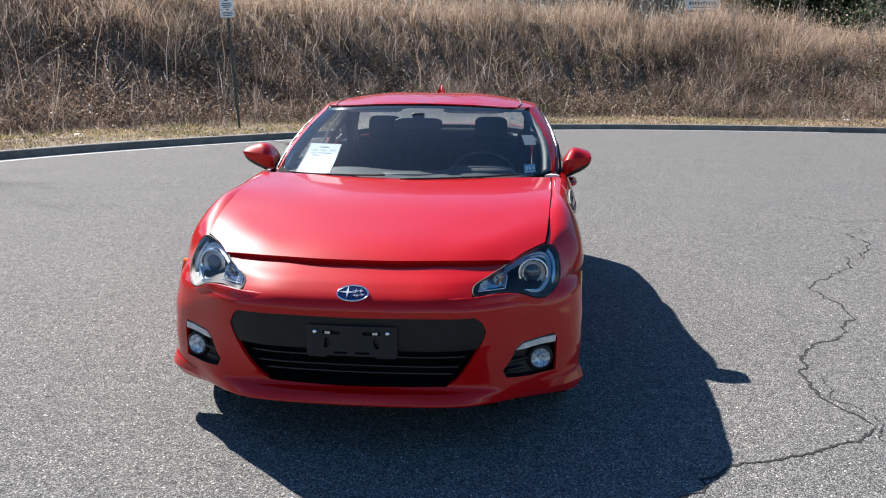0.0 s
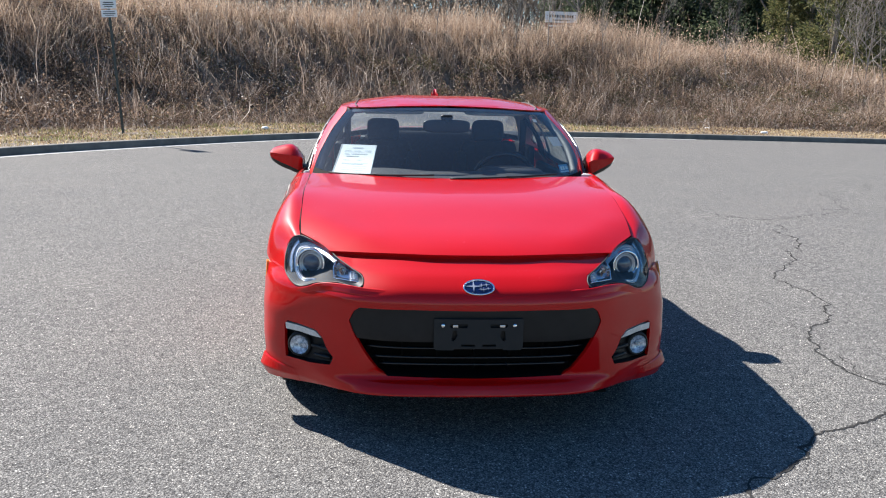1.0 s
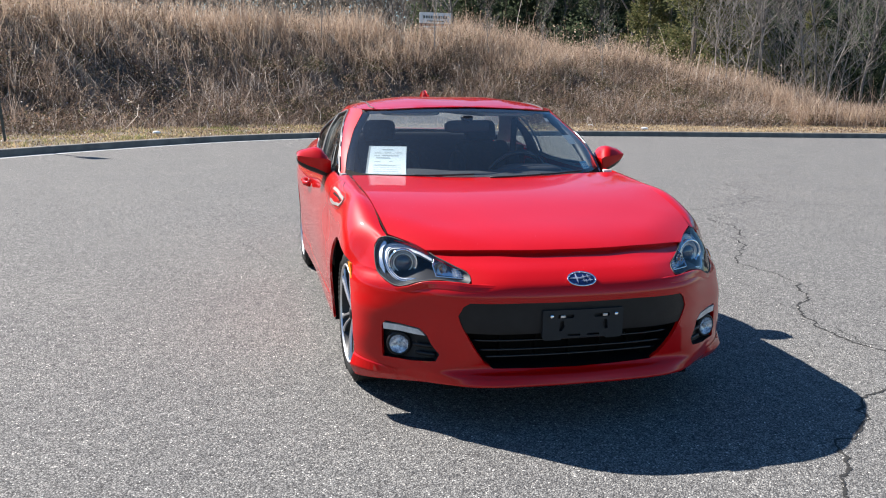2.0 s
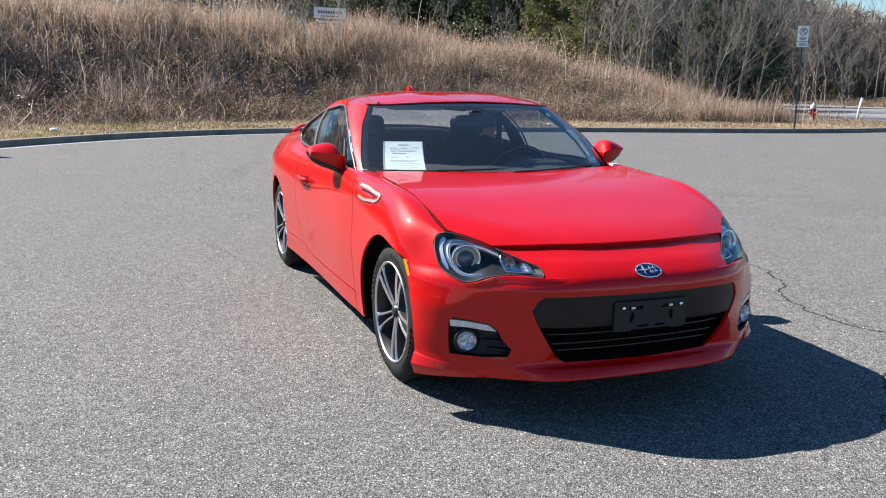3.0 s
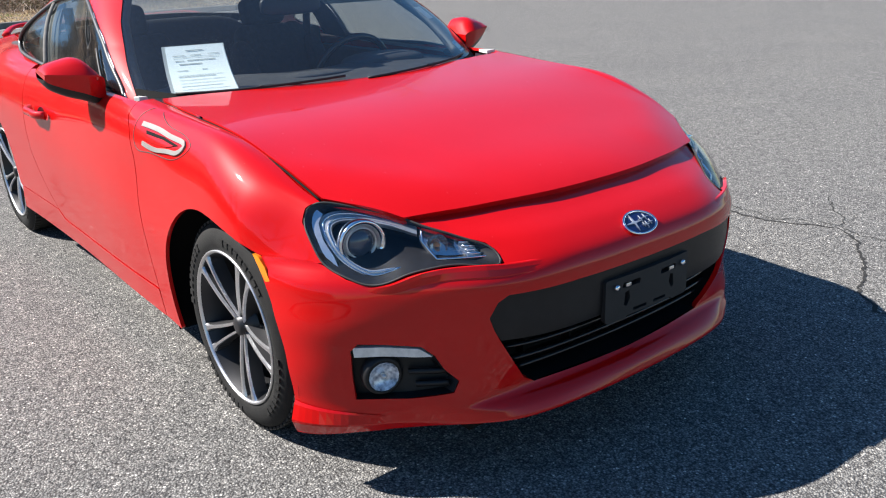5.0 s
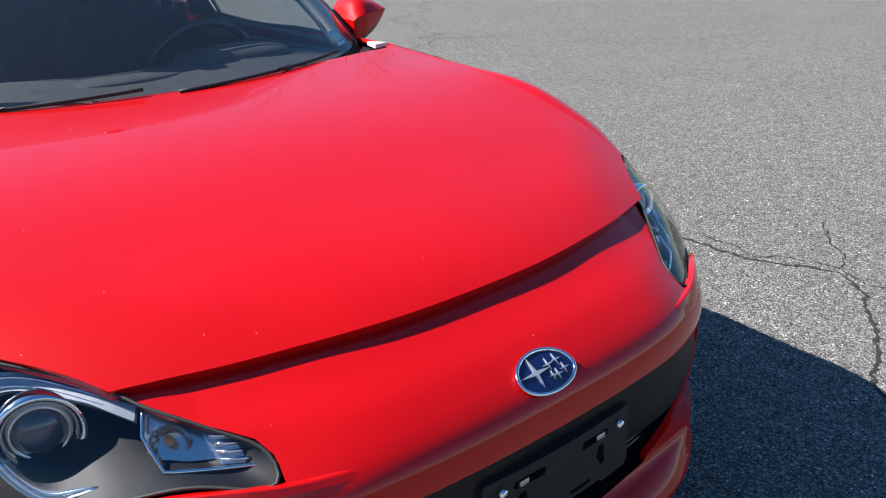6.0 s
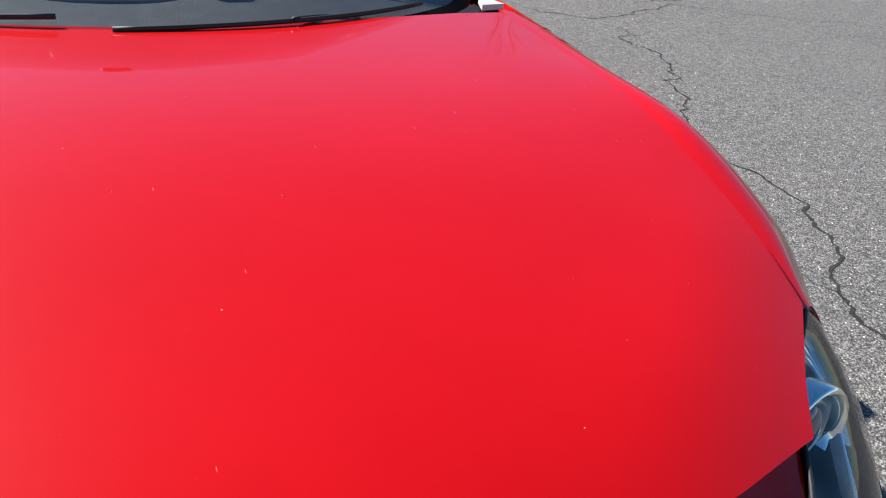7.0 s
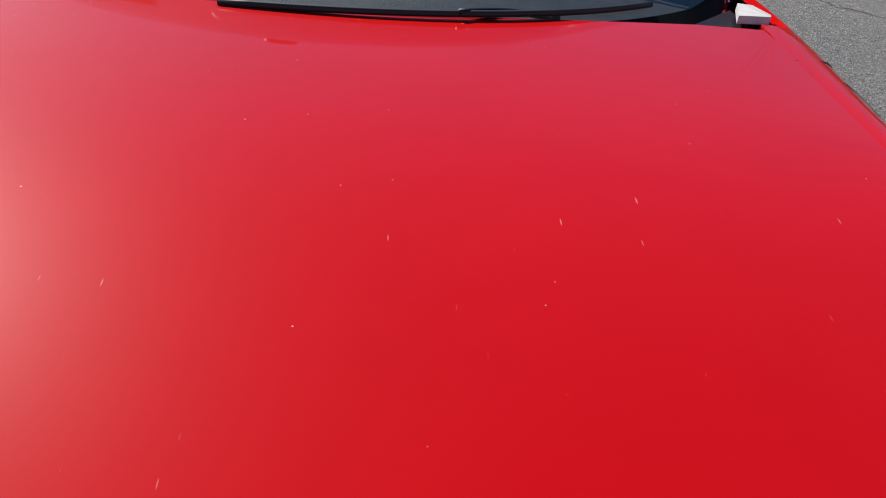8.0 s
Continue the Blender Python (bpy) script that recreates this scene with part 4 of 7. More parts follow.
base_z = lambda deg: float(np.interp(deg, [-40, 0, 15, 25, 33, 40, 60], [3.5, 3.6, 3.0, 2.0, 0.8, 0.0, -0.1]))
cedar = evergreen(21, 9.0, 2.3, NEEDLES, "olive-green cedar with ragged dense foliage")
cedar.matrix_world = pose(*polar(29.4, 43), 1.2)
pine = evergreen(22, 11.0, 3.4, DARK_NEEDLES, "dark green pine with drooping foliage", 17000)
pine.matrix_world = pose(*polar(23.5, 56), 1.6)
place = random.Random(5)
for deg, dist, size in ((30.8, 45, 0.9), (26.6, 47, 0.75), (33.0, 52, 0.8), (36.5, 55, 0.7)):
    put(cedar, *polar(deg, dist), base_z(deg), place.uniform(0, 6), size)
for i in range(30):
    deg = 12 + i * 1.45 + place.uniform(-0.6, 0.6)
    dist = place.uniform(56, 82) if deg < 40 else place.uniform(92, 112)
    if deg > 41 and i % 3:
        continue
    put(pine, *polar(deg, dist), base_z(deg) - 0.5, place.uniform(0, 6), place.uniform(0.75, 1.25) * (1.0 if deg < 41 else 0.7))
for i in range(12):
    deg = 29 + i * 1.1 + place.uniform(-0.4, 0.4)
    put(pine, *polar(deg, place.uniform(56, 64)), base_z(deg) - 0.3, place.uniform(0, 6), place.uniform(0.6, 0.85))
kinds = [bare_tree(31, 9.5, 0.62, 0.085, BARK, "leafless grey-barked tree with fine branches"), bare_tree(32, 8.0, 0.75, 0.065, BARK, "leafless grey-barked tree with fine branches"),
         bare_tree(33, 7.0, 0.55, 0.042, PALE_BARK, "slim leafless sapling with pale bark"), bare_tree(34, 6.0, 0.7, 0.034, PALE_BARK, "slim leafless sapling with pale bark")]
for t, (deg, dist) in zip(kinds, ((14.0, 52), (40.5, 47), (32.6, 37), (37.5, 36))):
    t.matrix_world = pose(*polar(deg, dist), base_z(deg) - 0.1)
for i in range(62):
    deg = -34 + i * 1.4 + place.uniform(-0.7, 0.7)
    dist = place.uniform(46, 76) if deg < 41 else place.uniform(88, 100)
    put(kinds[i % 2], *polar(deg, dist), base_z(deg) - 0.2, place.uniform(0, 6), place.uniform(0.8, 1.4))
for i in range(24):
    deg = 31 + i * 0.7 + place.uniform(-0.3, 0.3)
    put(kinds[2 + i % 2], *polar(deg, place.uniform(33, 56) if deg < 39 else place.uniform(86, 96)), base_z(deg) - 0.1, place.uniform(0, 6), place.uniform(0.45, 1.05) * (1 if deg < 39 else 1.7))
for i in range(16):
    deg = -30 + i * 3.6 + place.uniform(-1.2, 1.2)
    put(kinds[2 + i % 2], *polar(deg, place.uniform(28, 36)), base_z(deg) - 0.4, place.uniform(0, 6), place.uniform(0.28, 0.5))
# bare trees on the bank beside the lot, seen in the door's glass
for i in range(9):
    put(kinds[i % 2], -19 - place.uniform(0, 7), -2 + i * 2.6 + place.uniform(-1, 1), 3.2, place.uniform(0, 6), place.uniform(0.8, 1.2))
# far wood that closes the view, too dense to count
r = np.random.default_rng(9)
n = 230000
deg = r.uniform(-48, 62, n)
dist = r.uniform(102, 130, n)
top = np.interp(deg, [-48, 0, 39, 43, 48, 62], [21, 21, 19, 12, 9.5, 9.5])
p = np.column_stack([-1.2 + dist * np.sin(np.radians(deg)), -3.7 + dist * np.cos(np.radians(deg)), r.uniform(0, 1, n) ** 0.8 * top])
u = r.normal(0, 1, (n, 3)) * (1, 1, 2.4)
u /= np.linalg.norm(u, axis=1, keepdims=True)
w = np.cross(u, r.normal(0, 1, (n, 3)))
w /= np.linalg.norm(w, axis=1, keepdims=True)
g = r.uniform(0.3, 1.1, n)[:, None]
v = np.stack([p - u * g, p + w * g * 0.10, p + u * g, p - w * g * 0.10], 1).reshape(-1, 3)
FAR_WOOD = per_piece("far_wood", [(0.0, (0.11, 0.097, 0.082)), (0.6, (0.26, 0.225, 0.19)), (1.0, (0.48, 0.42, 0.36))])
heap("far_wood", v, np.arange(n)[:, None] * 4 + [0, 1, 2, 3], FAR_WOOD, "dark winter wood far behind the bank", "woods")

FAR_GRASS = per_piece("far_dry_grass", [(0.0, (0.16, 0.12, 0.09)), (0.5, (0.34, 0.25, 0.18)), (1.0, (0.58, 0.45, 0.33))])
# dry grass along the far side of the side road, and a sandy apron beside the kerb's end
n = 42000
deg = r.uniform(43, 62, n)
edge = np.interp(deg, [43, 48, 54, 62], [96, 84, 72, 60])
dist = edge + r.uniform(0, 1, n) ** 1.5 * 14
p = np.column_stack([-1.2 + dist * np.sin(np.radians(deg)), -3.7 + dist * np.cos(np.radians(deg)), np.zeros(n)])
h = r.uniform(0.08, 0.75, n)[:, None] * (0.3 + np.clip((dist - edge) / 7, 0, 1) * (0.8 + 0.5 * wave(p[:, 0], p[:, 1], 0.35, 0.4)))[:, None]
a = r.uniform(0, 2 * np.pi, n)
w = np.column_stack([np.cos(a), np.sin(a), np.zeros(n)]) * r.uniform(0.02, 0.06, n)[:, None]
tip = p + np.column_stack([r.normal(0, 0.25, n), r.normal(0, 0.25, n), np.ones(n)]) * h
heap("far_grass", np.stack([p - w, p + w, tip + w * 0.3, tip - w * 0.3], 1).reshape(-1, 3), np.arange(n)[:, None] * 4 + [0, 1, 2, 3], FAR_GRASS, "dry tan grass beyond the side road", "grass")
ROAD_GREY = mottled("side_road_grey", (0.145, 0.145, 0.143), (0.215, 0.212, 0.205), 0.35, 0.9, 0.4, fine=60)
bm = bmesh.new()
bm.faces.new([bm.verts.new((*polar(d, e), 0.008)) for d, e in ((38, 95), (38, 43), (44, 41), (49, 44), (52, 50), (62, 52), (62, 64), (54, 75), (48, 87), (43, 99))])
tagged(part("side_road", bm, ROAD_GREY), "pale worn asphalt of the side road", "road", kind="structure")
APRON = mottled("sandy_apron", (0.26, 0.22, 0.17), (0.42, 0.37, 0.30), 1.2, 0.9, 0.4)
bm = bmesh.new()
bm.faces.new([bm.verts.new((x, y, 0.004)) for x, y in ((28.6, 18.6), (25.5, 15.4), (23.0, 12.2), (30, 6.0), (44, 8.0), (46, 17.0), (34, 19.6))])
tagged(part("apron", bm, APRON), "sandy concrete apron beside the kerb's end", "apron", kind="structure")
for x, y, s in ((58, 44, 0.9), (60, 42, 1.2), (54, 50, 0.7), (62.5, 41, 0.6)):
    cushion("rubble", (x, y, 0.09 * s), (0.8 * s, 0.4 * s, 0.22 * s), PALE_PAINT, None, Matrix.Rotation(x, 4, "Z"), 2.4)
for ob in [o for o in bpy.data.objects if o.name.startswith("rubble")]:
    tagged(ob, "pale lump of concrete rubble in far grass", "rubble")

# ---- the car's outer surfaces; y runs from its nose to its tail, x across, the front axle at y = 0 ----
def both_ways(points):
    """A row from the car's middle outwards, made whole by its mirror image."""
    p = np.array(points, float)
    return np.vstack([(p * MIRROR)[:0:-1], p])


def level(z, *xy):
    return z, both_ways([(x, y, z) for x, y in xy])


NOSE_S = np.array([0, 0.2, 0.365, 0.52, 0.735, 0.93, 1.11])
NOSE_KNOTS = np.concatenate([-NOSE_S[:0:-1], NOSE_S])
NOSE = Surface([
    level(0.148, (0, -.800), (.2, -.794), (.40, -.762), (.54, -.690), (.685, -.562), (.832, -.43), (.856, -.27)),
    level(0.180, (0, -.828), (.2, -.821), (.412, -.789), (.545, -.708), (.691, -.577), (.830, -.447), (.862, -.27)),
    level(0.200, (0, -.842), (.2, -.835), (.420, -.801), (.550, -.717), (.697, -.587), (.832, -.449), (.865, -.27)),
    level(0.217, (0, -.839), (.2, -.830), (.420, -.796), (.552, -.720), (.698, -.590), (.833, -.450), (.866, -.27)),
    level(0.227, (0, -.832), (.2, -.822), (.417, -.789), (.552, -.722), (.698, -.592), (.833, -.450), (.867, -.27)),
    level(0.230, (0, -.822), (.2, -.812), (.410, -.781), (.550, -.722), (.698, -.593), (.833, -.450), (.867, -.27)),
    level(0.240, (0, -.796), (.2, -.788), (.394, -.763), (.547, -.721), (.697, -.594), (.833, -.449), (.867, -.27)),
    level(0.251, (0, -.780), (.2, -.773), (.384, -.753), (.545, -.720), (.697, -.595), (.832, -.448), (.866, -.27)),
    level(0.270, (0, -.778), (.2, -.771), (.378, -.754), (.540, -.720), (.696, -.596), (.832, -.448), (.866, -.27)),
    level(0.33, (0, -.804), (.2, -.799), (.375, -.778), (.53, -.720), (.69, -.595), (.832, -.455), (.873, -.27)),
    level(0.40, (0, -.832), (.2, -.828), (.37, -.803), (.52, -.728), (.682, -.603), (.827, -.458), (.873, -.27)),
    level(0.46, (0, -.838), (.2, -.834), (.37, -.808), (.51, -.742), (.675, -.612), (.824, -.458), (.872, -.27)),
    level(0.52, (0, -.840), (.2, -.836), (.365, -.812), (.505, -.748), (.668, -.612), (.812, -.452), (.869, -.27)),
    level(0.575, (0, -.836), (.2, -.832), (.356, -.811), (.501, -.744), (.663, -.597), (.797, -.441), (.863, -.27)),
    level(0.600, (0, -.820), (.2, -.816), (.349, -.795), (.494, -.722), (.656, -.581), (.781, -.428), (.855, -.27)),
    level(0.625, (0, -.787), (.2, -.782), (.343, -.762), (.486, -.690), (.648, -.565), (.775, -.417), (.849, -.268)),
    level(0.655, (0, -.735), (.2, -.729), (.335, -.710), (.475, -.652), (.635, -.542), (.765, -.400), (.842, -.26)),
    level(0.695, (0, -.664), (.2, -.654), (.32, -.638), (.455, -.594), (.608, -.502), (.746, -.372), (.822, -.24)),
    level(0.74, (0, -.552), (.2, -.542), (.31, -.528), (.43, -.500), (.570, -.447), (.702, -.375), (.785, -.235)),
], NOSE_KNOTS)


def nose(s, z):
    return NOSE(z, s)


def nose_skin(s, z):
    """The bumper's skin: below the bonnet's edge it dips, so that the bonnet stands proud of it."""
    p = nose(s, z)
    t = np.clip((z - 0.640) / 0.055, 0, 1)
    p[:, 2] -= 0.014 * t * t * (3 - 2 * t) * np.clip((0.60 - np.abs(p[:, 0])) / 0.12, 0, 1)
    return p


HOOD_X = np.array([0, 0.25, 0.5, 0.65, 0.76])


def bonnet_row(y, *z):
    return y, both_ways([(x, y, h) for x, h in zip(HOOD_X, z)])


HOOD = Surface([
    bonnet_row(-0.74, .650, .643, .600, .555, .515),
    bonnet_row(-0.65, .702, .694, .655, .612, .575),
    bonnet_row(-0.54, .742, .736, .711, .678, .640),
    bonnet_row(-0.33, .786, .784, .776, .764, .747),
    bonnet_row(-0.13, .825, .824, .821, .818, .816),
    bonnet_row(0.05, .852, .851, .850, .851, .855),
    bonnet_row(0.30, .873, .873, .873, .873, .872),
    bonnet_row(0.66, .896, .896, .896, .896, .898),
], np.concatenate([-HOOD_X[:0:-1], HOOD_X]))


def hood(x, y):
    """The bonnet; it rolls down over its last few centimetres towards each headlamp."""
    p = HOOD(y, x)
    a, b = np.array([0.530, -0.552]), np.array([0.700, -0.372])
    u = (b - a) / np.linalg.norm(b - a)
    q = np.column_stack([np.abs(p[:, 0]), p[:, 1]]) - a
    run, off = q @ u, np.maximum(-u[1] * q[:, 0] + u[0] * q[:, 1], 0.0)
    near = np.exp(-np.maximum(0, np.maximum(-run, run - np.linalg.norm(b - a))) ** 2 / 0.13 ** 2)
    p[:, 2] += near * (0.005 * np.exp(-(off - 0.11) ** 2 / 0.08 ** 2) - 0.002 * np.exp(-off / 0.035))
    return p


def section(y, *xz):
    return y, np.array([(x, y, z) for x, z in xz])


SIDE_R = np.array([0, 0.055, 0.14, 0.24, 0.36, 0.54, 0.74])
SIDE = Surface([
    section(-.48, (.655, .702), (.695, .690), (.737, .655), (.772, .598), (.788, .53), (.796, .38), (.79, .19)),
    section(-.36, (.698, .738), (.742, .732), (.785, .690), (.824, .612), (.842, .53), (.850, .38), (.848, .19)),
    section(-.20, (.708, .794), (.762, .791), (.831, .732), (.862, .645), (.871, .54), (.872, .38), (.868, .19)),
    section(0.0, (.720, .844), (.768, .849), (.832, .788), (.864, .680), (.874, .55), (.873, .38), (.867, .19)),
    section(0.2, (.729, .863), (.775, .863), (.835, .790), (.860, .688), (.873, .56), (.871, .38), (.860, .19)),
    section(.42, (.732, .877), (.784, .875), (.846, .808), (.860, .703), (.874, .57), (.870, .38), (.855, .19)),
    section(.66, (.738, .893), (.796, .887), (.852, .820), (.868, .710), (.880, .58), (.874, .38), (.856, .19)),
    section(1.2, (.710, .897), (.786, .887), (.844, .826), (.869, .718), (.882, .585), (.872, .38), (.850, .19)),
    section(1.8, (.690, .917), (.768, .906), (.836, .848), (.872, .742), (.885, .60), (.877, .38), (.855, .19)),
    section(2.2, (.660, .932), (.752, .920), (.836, .866), (.882, .762), (.888, .62), (.885, .38), (.870, .19)),
    section(2.57, (.600, .947), (.720, .935), (.818, .876), (.880, .776), (.8875, .63), (.885, .38), (.870, .19)),
    section(2.95, (.540, .957), (.670, .940), (.775, .876), (.838, .776), (.853, .63), (.845, .40), (.820, .22)),
    section(3.25, (.480, .967), (.600, .946), (.695, .872), (.748, .762), (.760, .62), (.750, .40), (.730, .25)),
    section(3.38, (.420, .962), (.520, .937), (.598, .856), (.640, .745), (.648, .60), (.635, .40), (.615, .28)),
], SIDE_R)


def flank(y, r):
    return SIDE(y, r)


def wing_skin(y, r):
    """The flank, drawn in a little where it meets the headlamp."""
    p = flank(y, r)
    t = np.clip((-0.20 - y) / 0.16, 0, 1)
    p[:, 0] -= 0.023 * t * t * (3 - 2 * t) * np.clip(r / 0.08, 0, 1)
    return p


def to_flank(points):
    """Side-view points (y, z) as places (y, r) on the flank."""
    r = np.linspace(0, SIDE_R[-1], 240)
    out = []
    for y, z in points:
        at = SIDE(np.full(240, float(y)), r)[:, 2]
        out.append((y, float(np.interp(-z, -at, r))))
    return out


def to_nose(points):
    """Front-view points (x, z) as places (s, z) on the nose."""
    s = np.linspace(-NOSE_S[-1], NOSE_S[-1], 480)
    out = []
    for x, z in points:
        at = NOSE(np.full(480, float(z)), s)[:, 0]
        out.append((float(np.interp(x, at, s)), z))
    return out


CABIN_S = np.array([0, 0.36, 0.66, 0.83, 1.30, 1.90, 2.50, 2.90, 3.23, 3.53])
CABIN = Surface([
    (0.0, both_ways([(0, .40, .865), (.36, .452, .866), (.62, .600, .868), (.735, .735, .872), (.785, 1.2, .886), (.765, 1.8, .906),
                     (.728, 2.40, .937), (.55, 2.78, .955), (.30, 2.98, .968), (0, 3.02, .972)])),
    (0.25, both_ways([(0, .735, 1.068), (.335, .778, 1.063), (.575, .892, 1.052), (.695, 1.003, 1.051), (.712, 1.4, 1.070), (.700, 1.87, 1.075),
                      (.690, 2.34, 1.050), (.505, 2.61, 1.066), (.28, 2.74, 1.080), (0, 2.77, 1.085)])),
    (0.45, both_ways([(0, 1.090, 1.238), (.30, 1.118, 1.232), (.508, 1.176, 1.220), (.600, 1.290, 1.218), (.616, 1.60, 1.233), (.600, 1.95, 1.208),
                      (.585, 2.24, 1.150), (.45, 2.40, 1.158), (.25, 2.46, 1.170), (0, 2.475, 1.176)])),
], np.concatenate([-CABIN_S[:0:-1], CABIN_S]))


def set_over(y, share=1.0):
    """The upper cabin sits a little off the middle line towards the front."""
    t = np.clip((y - 1.3) / 1.0, 0, 1)
    return 0.02 * share * (1 - t * t * (3 - 2 * t))


def cabin(s, k):
    p = CABIN(k, s)
    p[:, 0] += set_over(p[:, 1], np.clip(np.asarray(k) / 0.22, 0, 1))
    return p


RAIL = CABIN(np.full(160, 0.448), np.linspace(0, 3.53, 160))
CROWN = np.array([(1.08, 1.238), (1.35, 1.273), (1.65, 1.287), (1.95, 1.275), (2.20, 1.246), (2.48, 1.176)])
CROWN_BEND = curvature(CROWN[:, 0])


def roof(x, y):
    """Roof: it meets the rail all round and is crowned between."""
    at = np.clip(y, RAIL[0, 1] + 1e-4, RAIL[-1, 1] - 1e-4)
    wide, edge = np.interp(at, RAIL[:, 1], RAIL[:, 0]), np.interp(at, RAIL[:, 1], RAIL[:, 2])
    top = along(CROWN[:, 0], CROWN[:, 1:], CROWN_BEND @ CROWN[:, 1:], at)[:, 0]
    t = np.clip(np.abs(x) / np.maximum(wide, 1e-3), 0, 1)
    ripple = 0.004 * np.exp(-((t - 0.42) / 0.16) ** 2) * np.clip((at - 1.12) / 0.2, 0, 1)
    return np.stack([x + set_over(at), y, edge + np.maximum(top - edge, 0) * (1 - t ** 3.0) + ripple], 1)

# ---- the car ----
car = tagged(new("car"), "glossy red two-door sports coupe parked on grey asphalt", "car")


def ring(cx, cz, rx, rz, n=40, a0=0.0, a1=360.0):
    return [(cx + rx * math.cos(radians(a0 + (a1 - a0) * i / n)), cz + rz * math.sin(radians(a0 + (a1 - a0) * i / n))) for i in range(n + (a1 - a0 < 360))]


def offset(surface, depth):
    """The same surface, moved back into the car along y."""
    return lambda a, b: surface(a, b) + np.array([0.0, depth, 0.0])


# outlines in front view (x, z), for the car's left half
LAMP = [(0.437, 0.607), (0.432, 0.625), (0.441, 0.637), (0.470, 0.650), (0.503, 0.665), (0.540, 0.681), (0.559, 0.692), (0.616, 0.713), (0.677, 0.730), (0.704, 0.733), (0.729, 0.722),
        (0.749, 0.692), (0.758, 0.655), (0.755, 0.607), (0.731, 0.581), (0.698, 0.566), (0.658, 0.574), (0.630, 0.587), (0.578, 0.601), (0.512, 0.606)]
GRILLE = [(0.0, 0.534), (0.25, 0.537), (0.445, 0.533), (0.468, 0.515), (0.486, 0.476), (0.474, 0.440), (0.440, 0.375), (0.375, 0.278), (0.338, 0.254), (0.0, 0.250)]
FOG = [(0.752, 0.400), (0.738, 0.420), (0.690, 0.417), (0.618, 0.408), (0.592, 0.382), (0.575, 0.345), (0.548, 0.312), (0.562, 0.283), (0.65, 0.272), (0.748, 0.268)]


def mirrored(points):
    return [(-x, z) for x, z in points[::-1]]


def whole(points):
    """A closed outline from the half that begins and ends on the middle line."""
    return points + [(-x, z) for x, z in points[-2:0:-1]]


lamp_l = to_nose(LAMP)
fog_l = to_nose(FOG)
grille_o = to_nose(whole(GRILLE))

# front bumper: from the bonnet's edge down to the lip, round to the wheel arches
ARCH_Y, ARCH_Z, ARCH_R = 0.0, 0.318, 0.345


def bumper_outline():
    """Half outline (s, z), from the middle of the top edge round to the middle of the lip."""
    top = [(0.0, 0.722), (0.12, 0.722), (0.25, 0.722), (0.36, 0.722), (0.47, 0.720), (0.54, 0.712)]
    edge = to_nose([(0.574, 0.702), (0.554, 0.695), (0.537, 0.685), (0.501, 0.669), (0.468, 0.654), (0.438, 0.641), (0.428, 0.627), (0.432, 0.603), (0.512, 0.602),
                    (0.577, 0.597), (0.628, 0.583), (0.657, 0.570), (0.698, 0.562), (0.733, 0.577), (0.758, 0.604)])
    seam = to_nose([(0.776, 0.612), (0.835, 0.613)])
    arch = []
    for z in np.linspace(0.600, 0.160, 18):
        y = float(np.interp(z, [0.16, 0.23, 0.30, 0.377, 0.44, 0.50, 0.56, 0.60], [-0.408, -0.413, -0.411, -0.400, -0.381, -0.355, -0.321, -0.289]))
        s = np.linspace(0.6, NOSE_S[-1], 200)
        arch.append((float(np.interp(y, NOSE(np.full(200, z), s)[:, 1], s)), z))
    low = [(arch[-1][0], 0.150), (0.95, 0.151), (0.93, 0.152), (0.735, 0.168), (0.60, 0.185), (0.45, 0.196), (0.0, 0.198)]
    return top + edge + seam + arch + low


half = bumper_outline()
bumper = panel("front_bumper", nose_skin, whole(half), 0.016, RED, car, holes=(grille_o, fog_l, mirrored(fog_l)), flange=0.014)

# flared fin at each lower corner, ahead of the wheel
for side in (1, -1):
    ts = np.linspace(0, 1, 14)
    line = 0.966 - 0.235 * ts
    rows = []
    for z0, z1, out in ((0.250, 0.222, 0.0010), (0.242, 0.218, 0.006), (0.204, 0.199, 0.021), (0.197, 0.194, 0.021), (0.160, 0.168, 0.006)):
        p = nose(line, z0 + (z1 - z0) * ts)
        q = nose(line + 0.01, z0 + (z1 - z0) * ts) - p
        n_out = np.column_stack([-q[:, 1], q[:, 0], np.zeros(14)])
        n_out *= np.sign(n_out[:, :1] + 1e-9) / np.linalg.norm(n_out, axis=1, keepdims=True)
        rows.append((p + n_out * (out * (1 - ts) ** 0.8 + 0.0012)[:, None]) * (side, 1, 1))
    vs = np.vstack(rows)
    fs = [(14 * r + i, 14 * r + i + 1, 14 * r + 15 + i, 14 * r + 14 + i) for r in range(4) for i in range(13)] + [(0, 14, 28, 42, 56)]
    mesh_part("corner_fin", vs, fs, RED, bumper, "flared red fin at the bumper's lower corner", smooth=False)

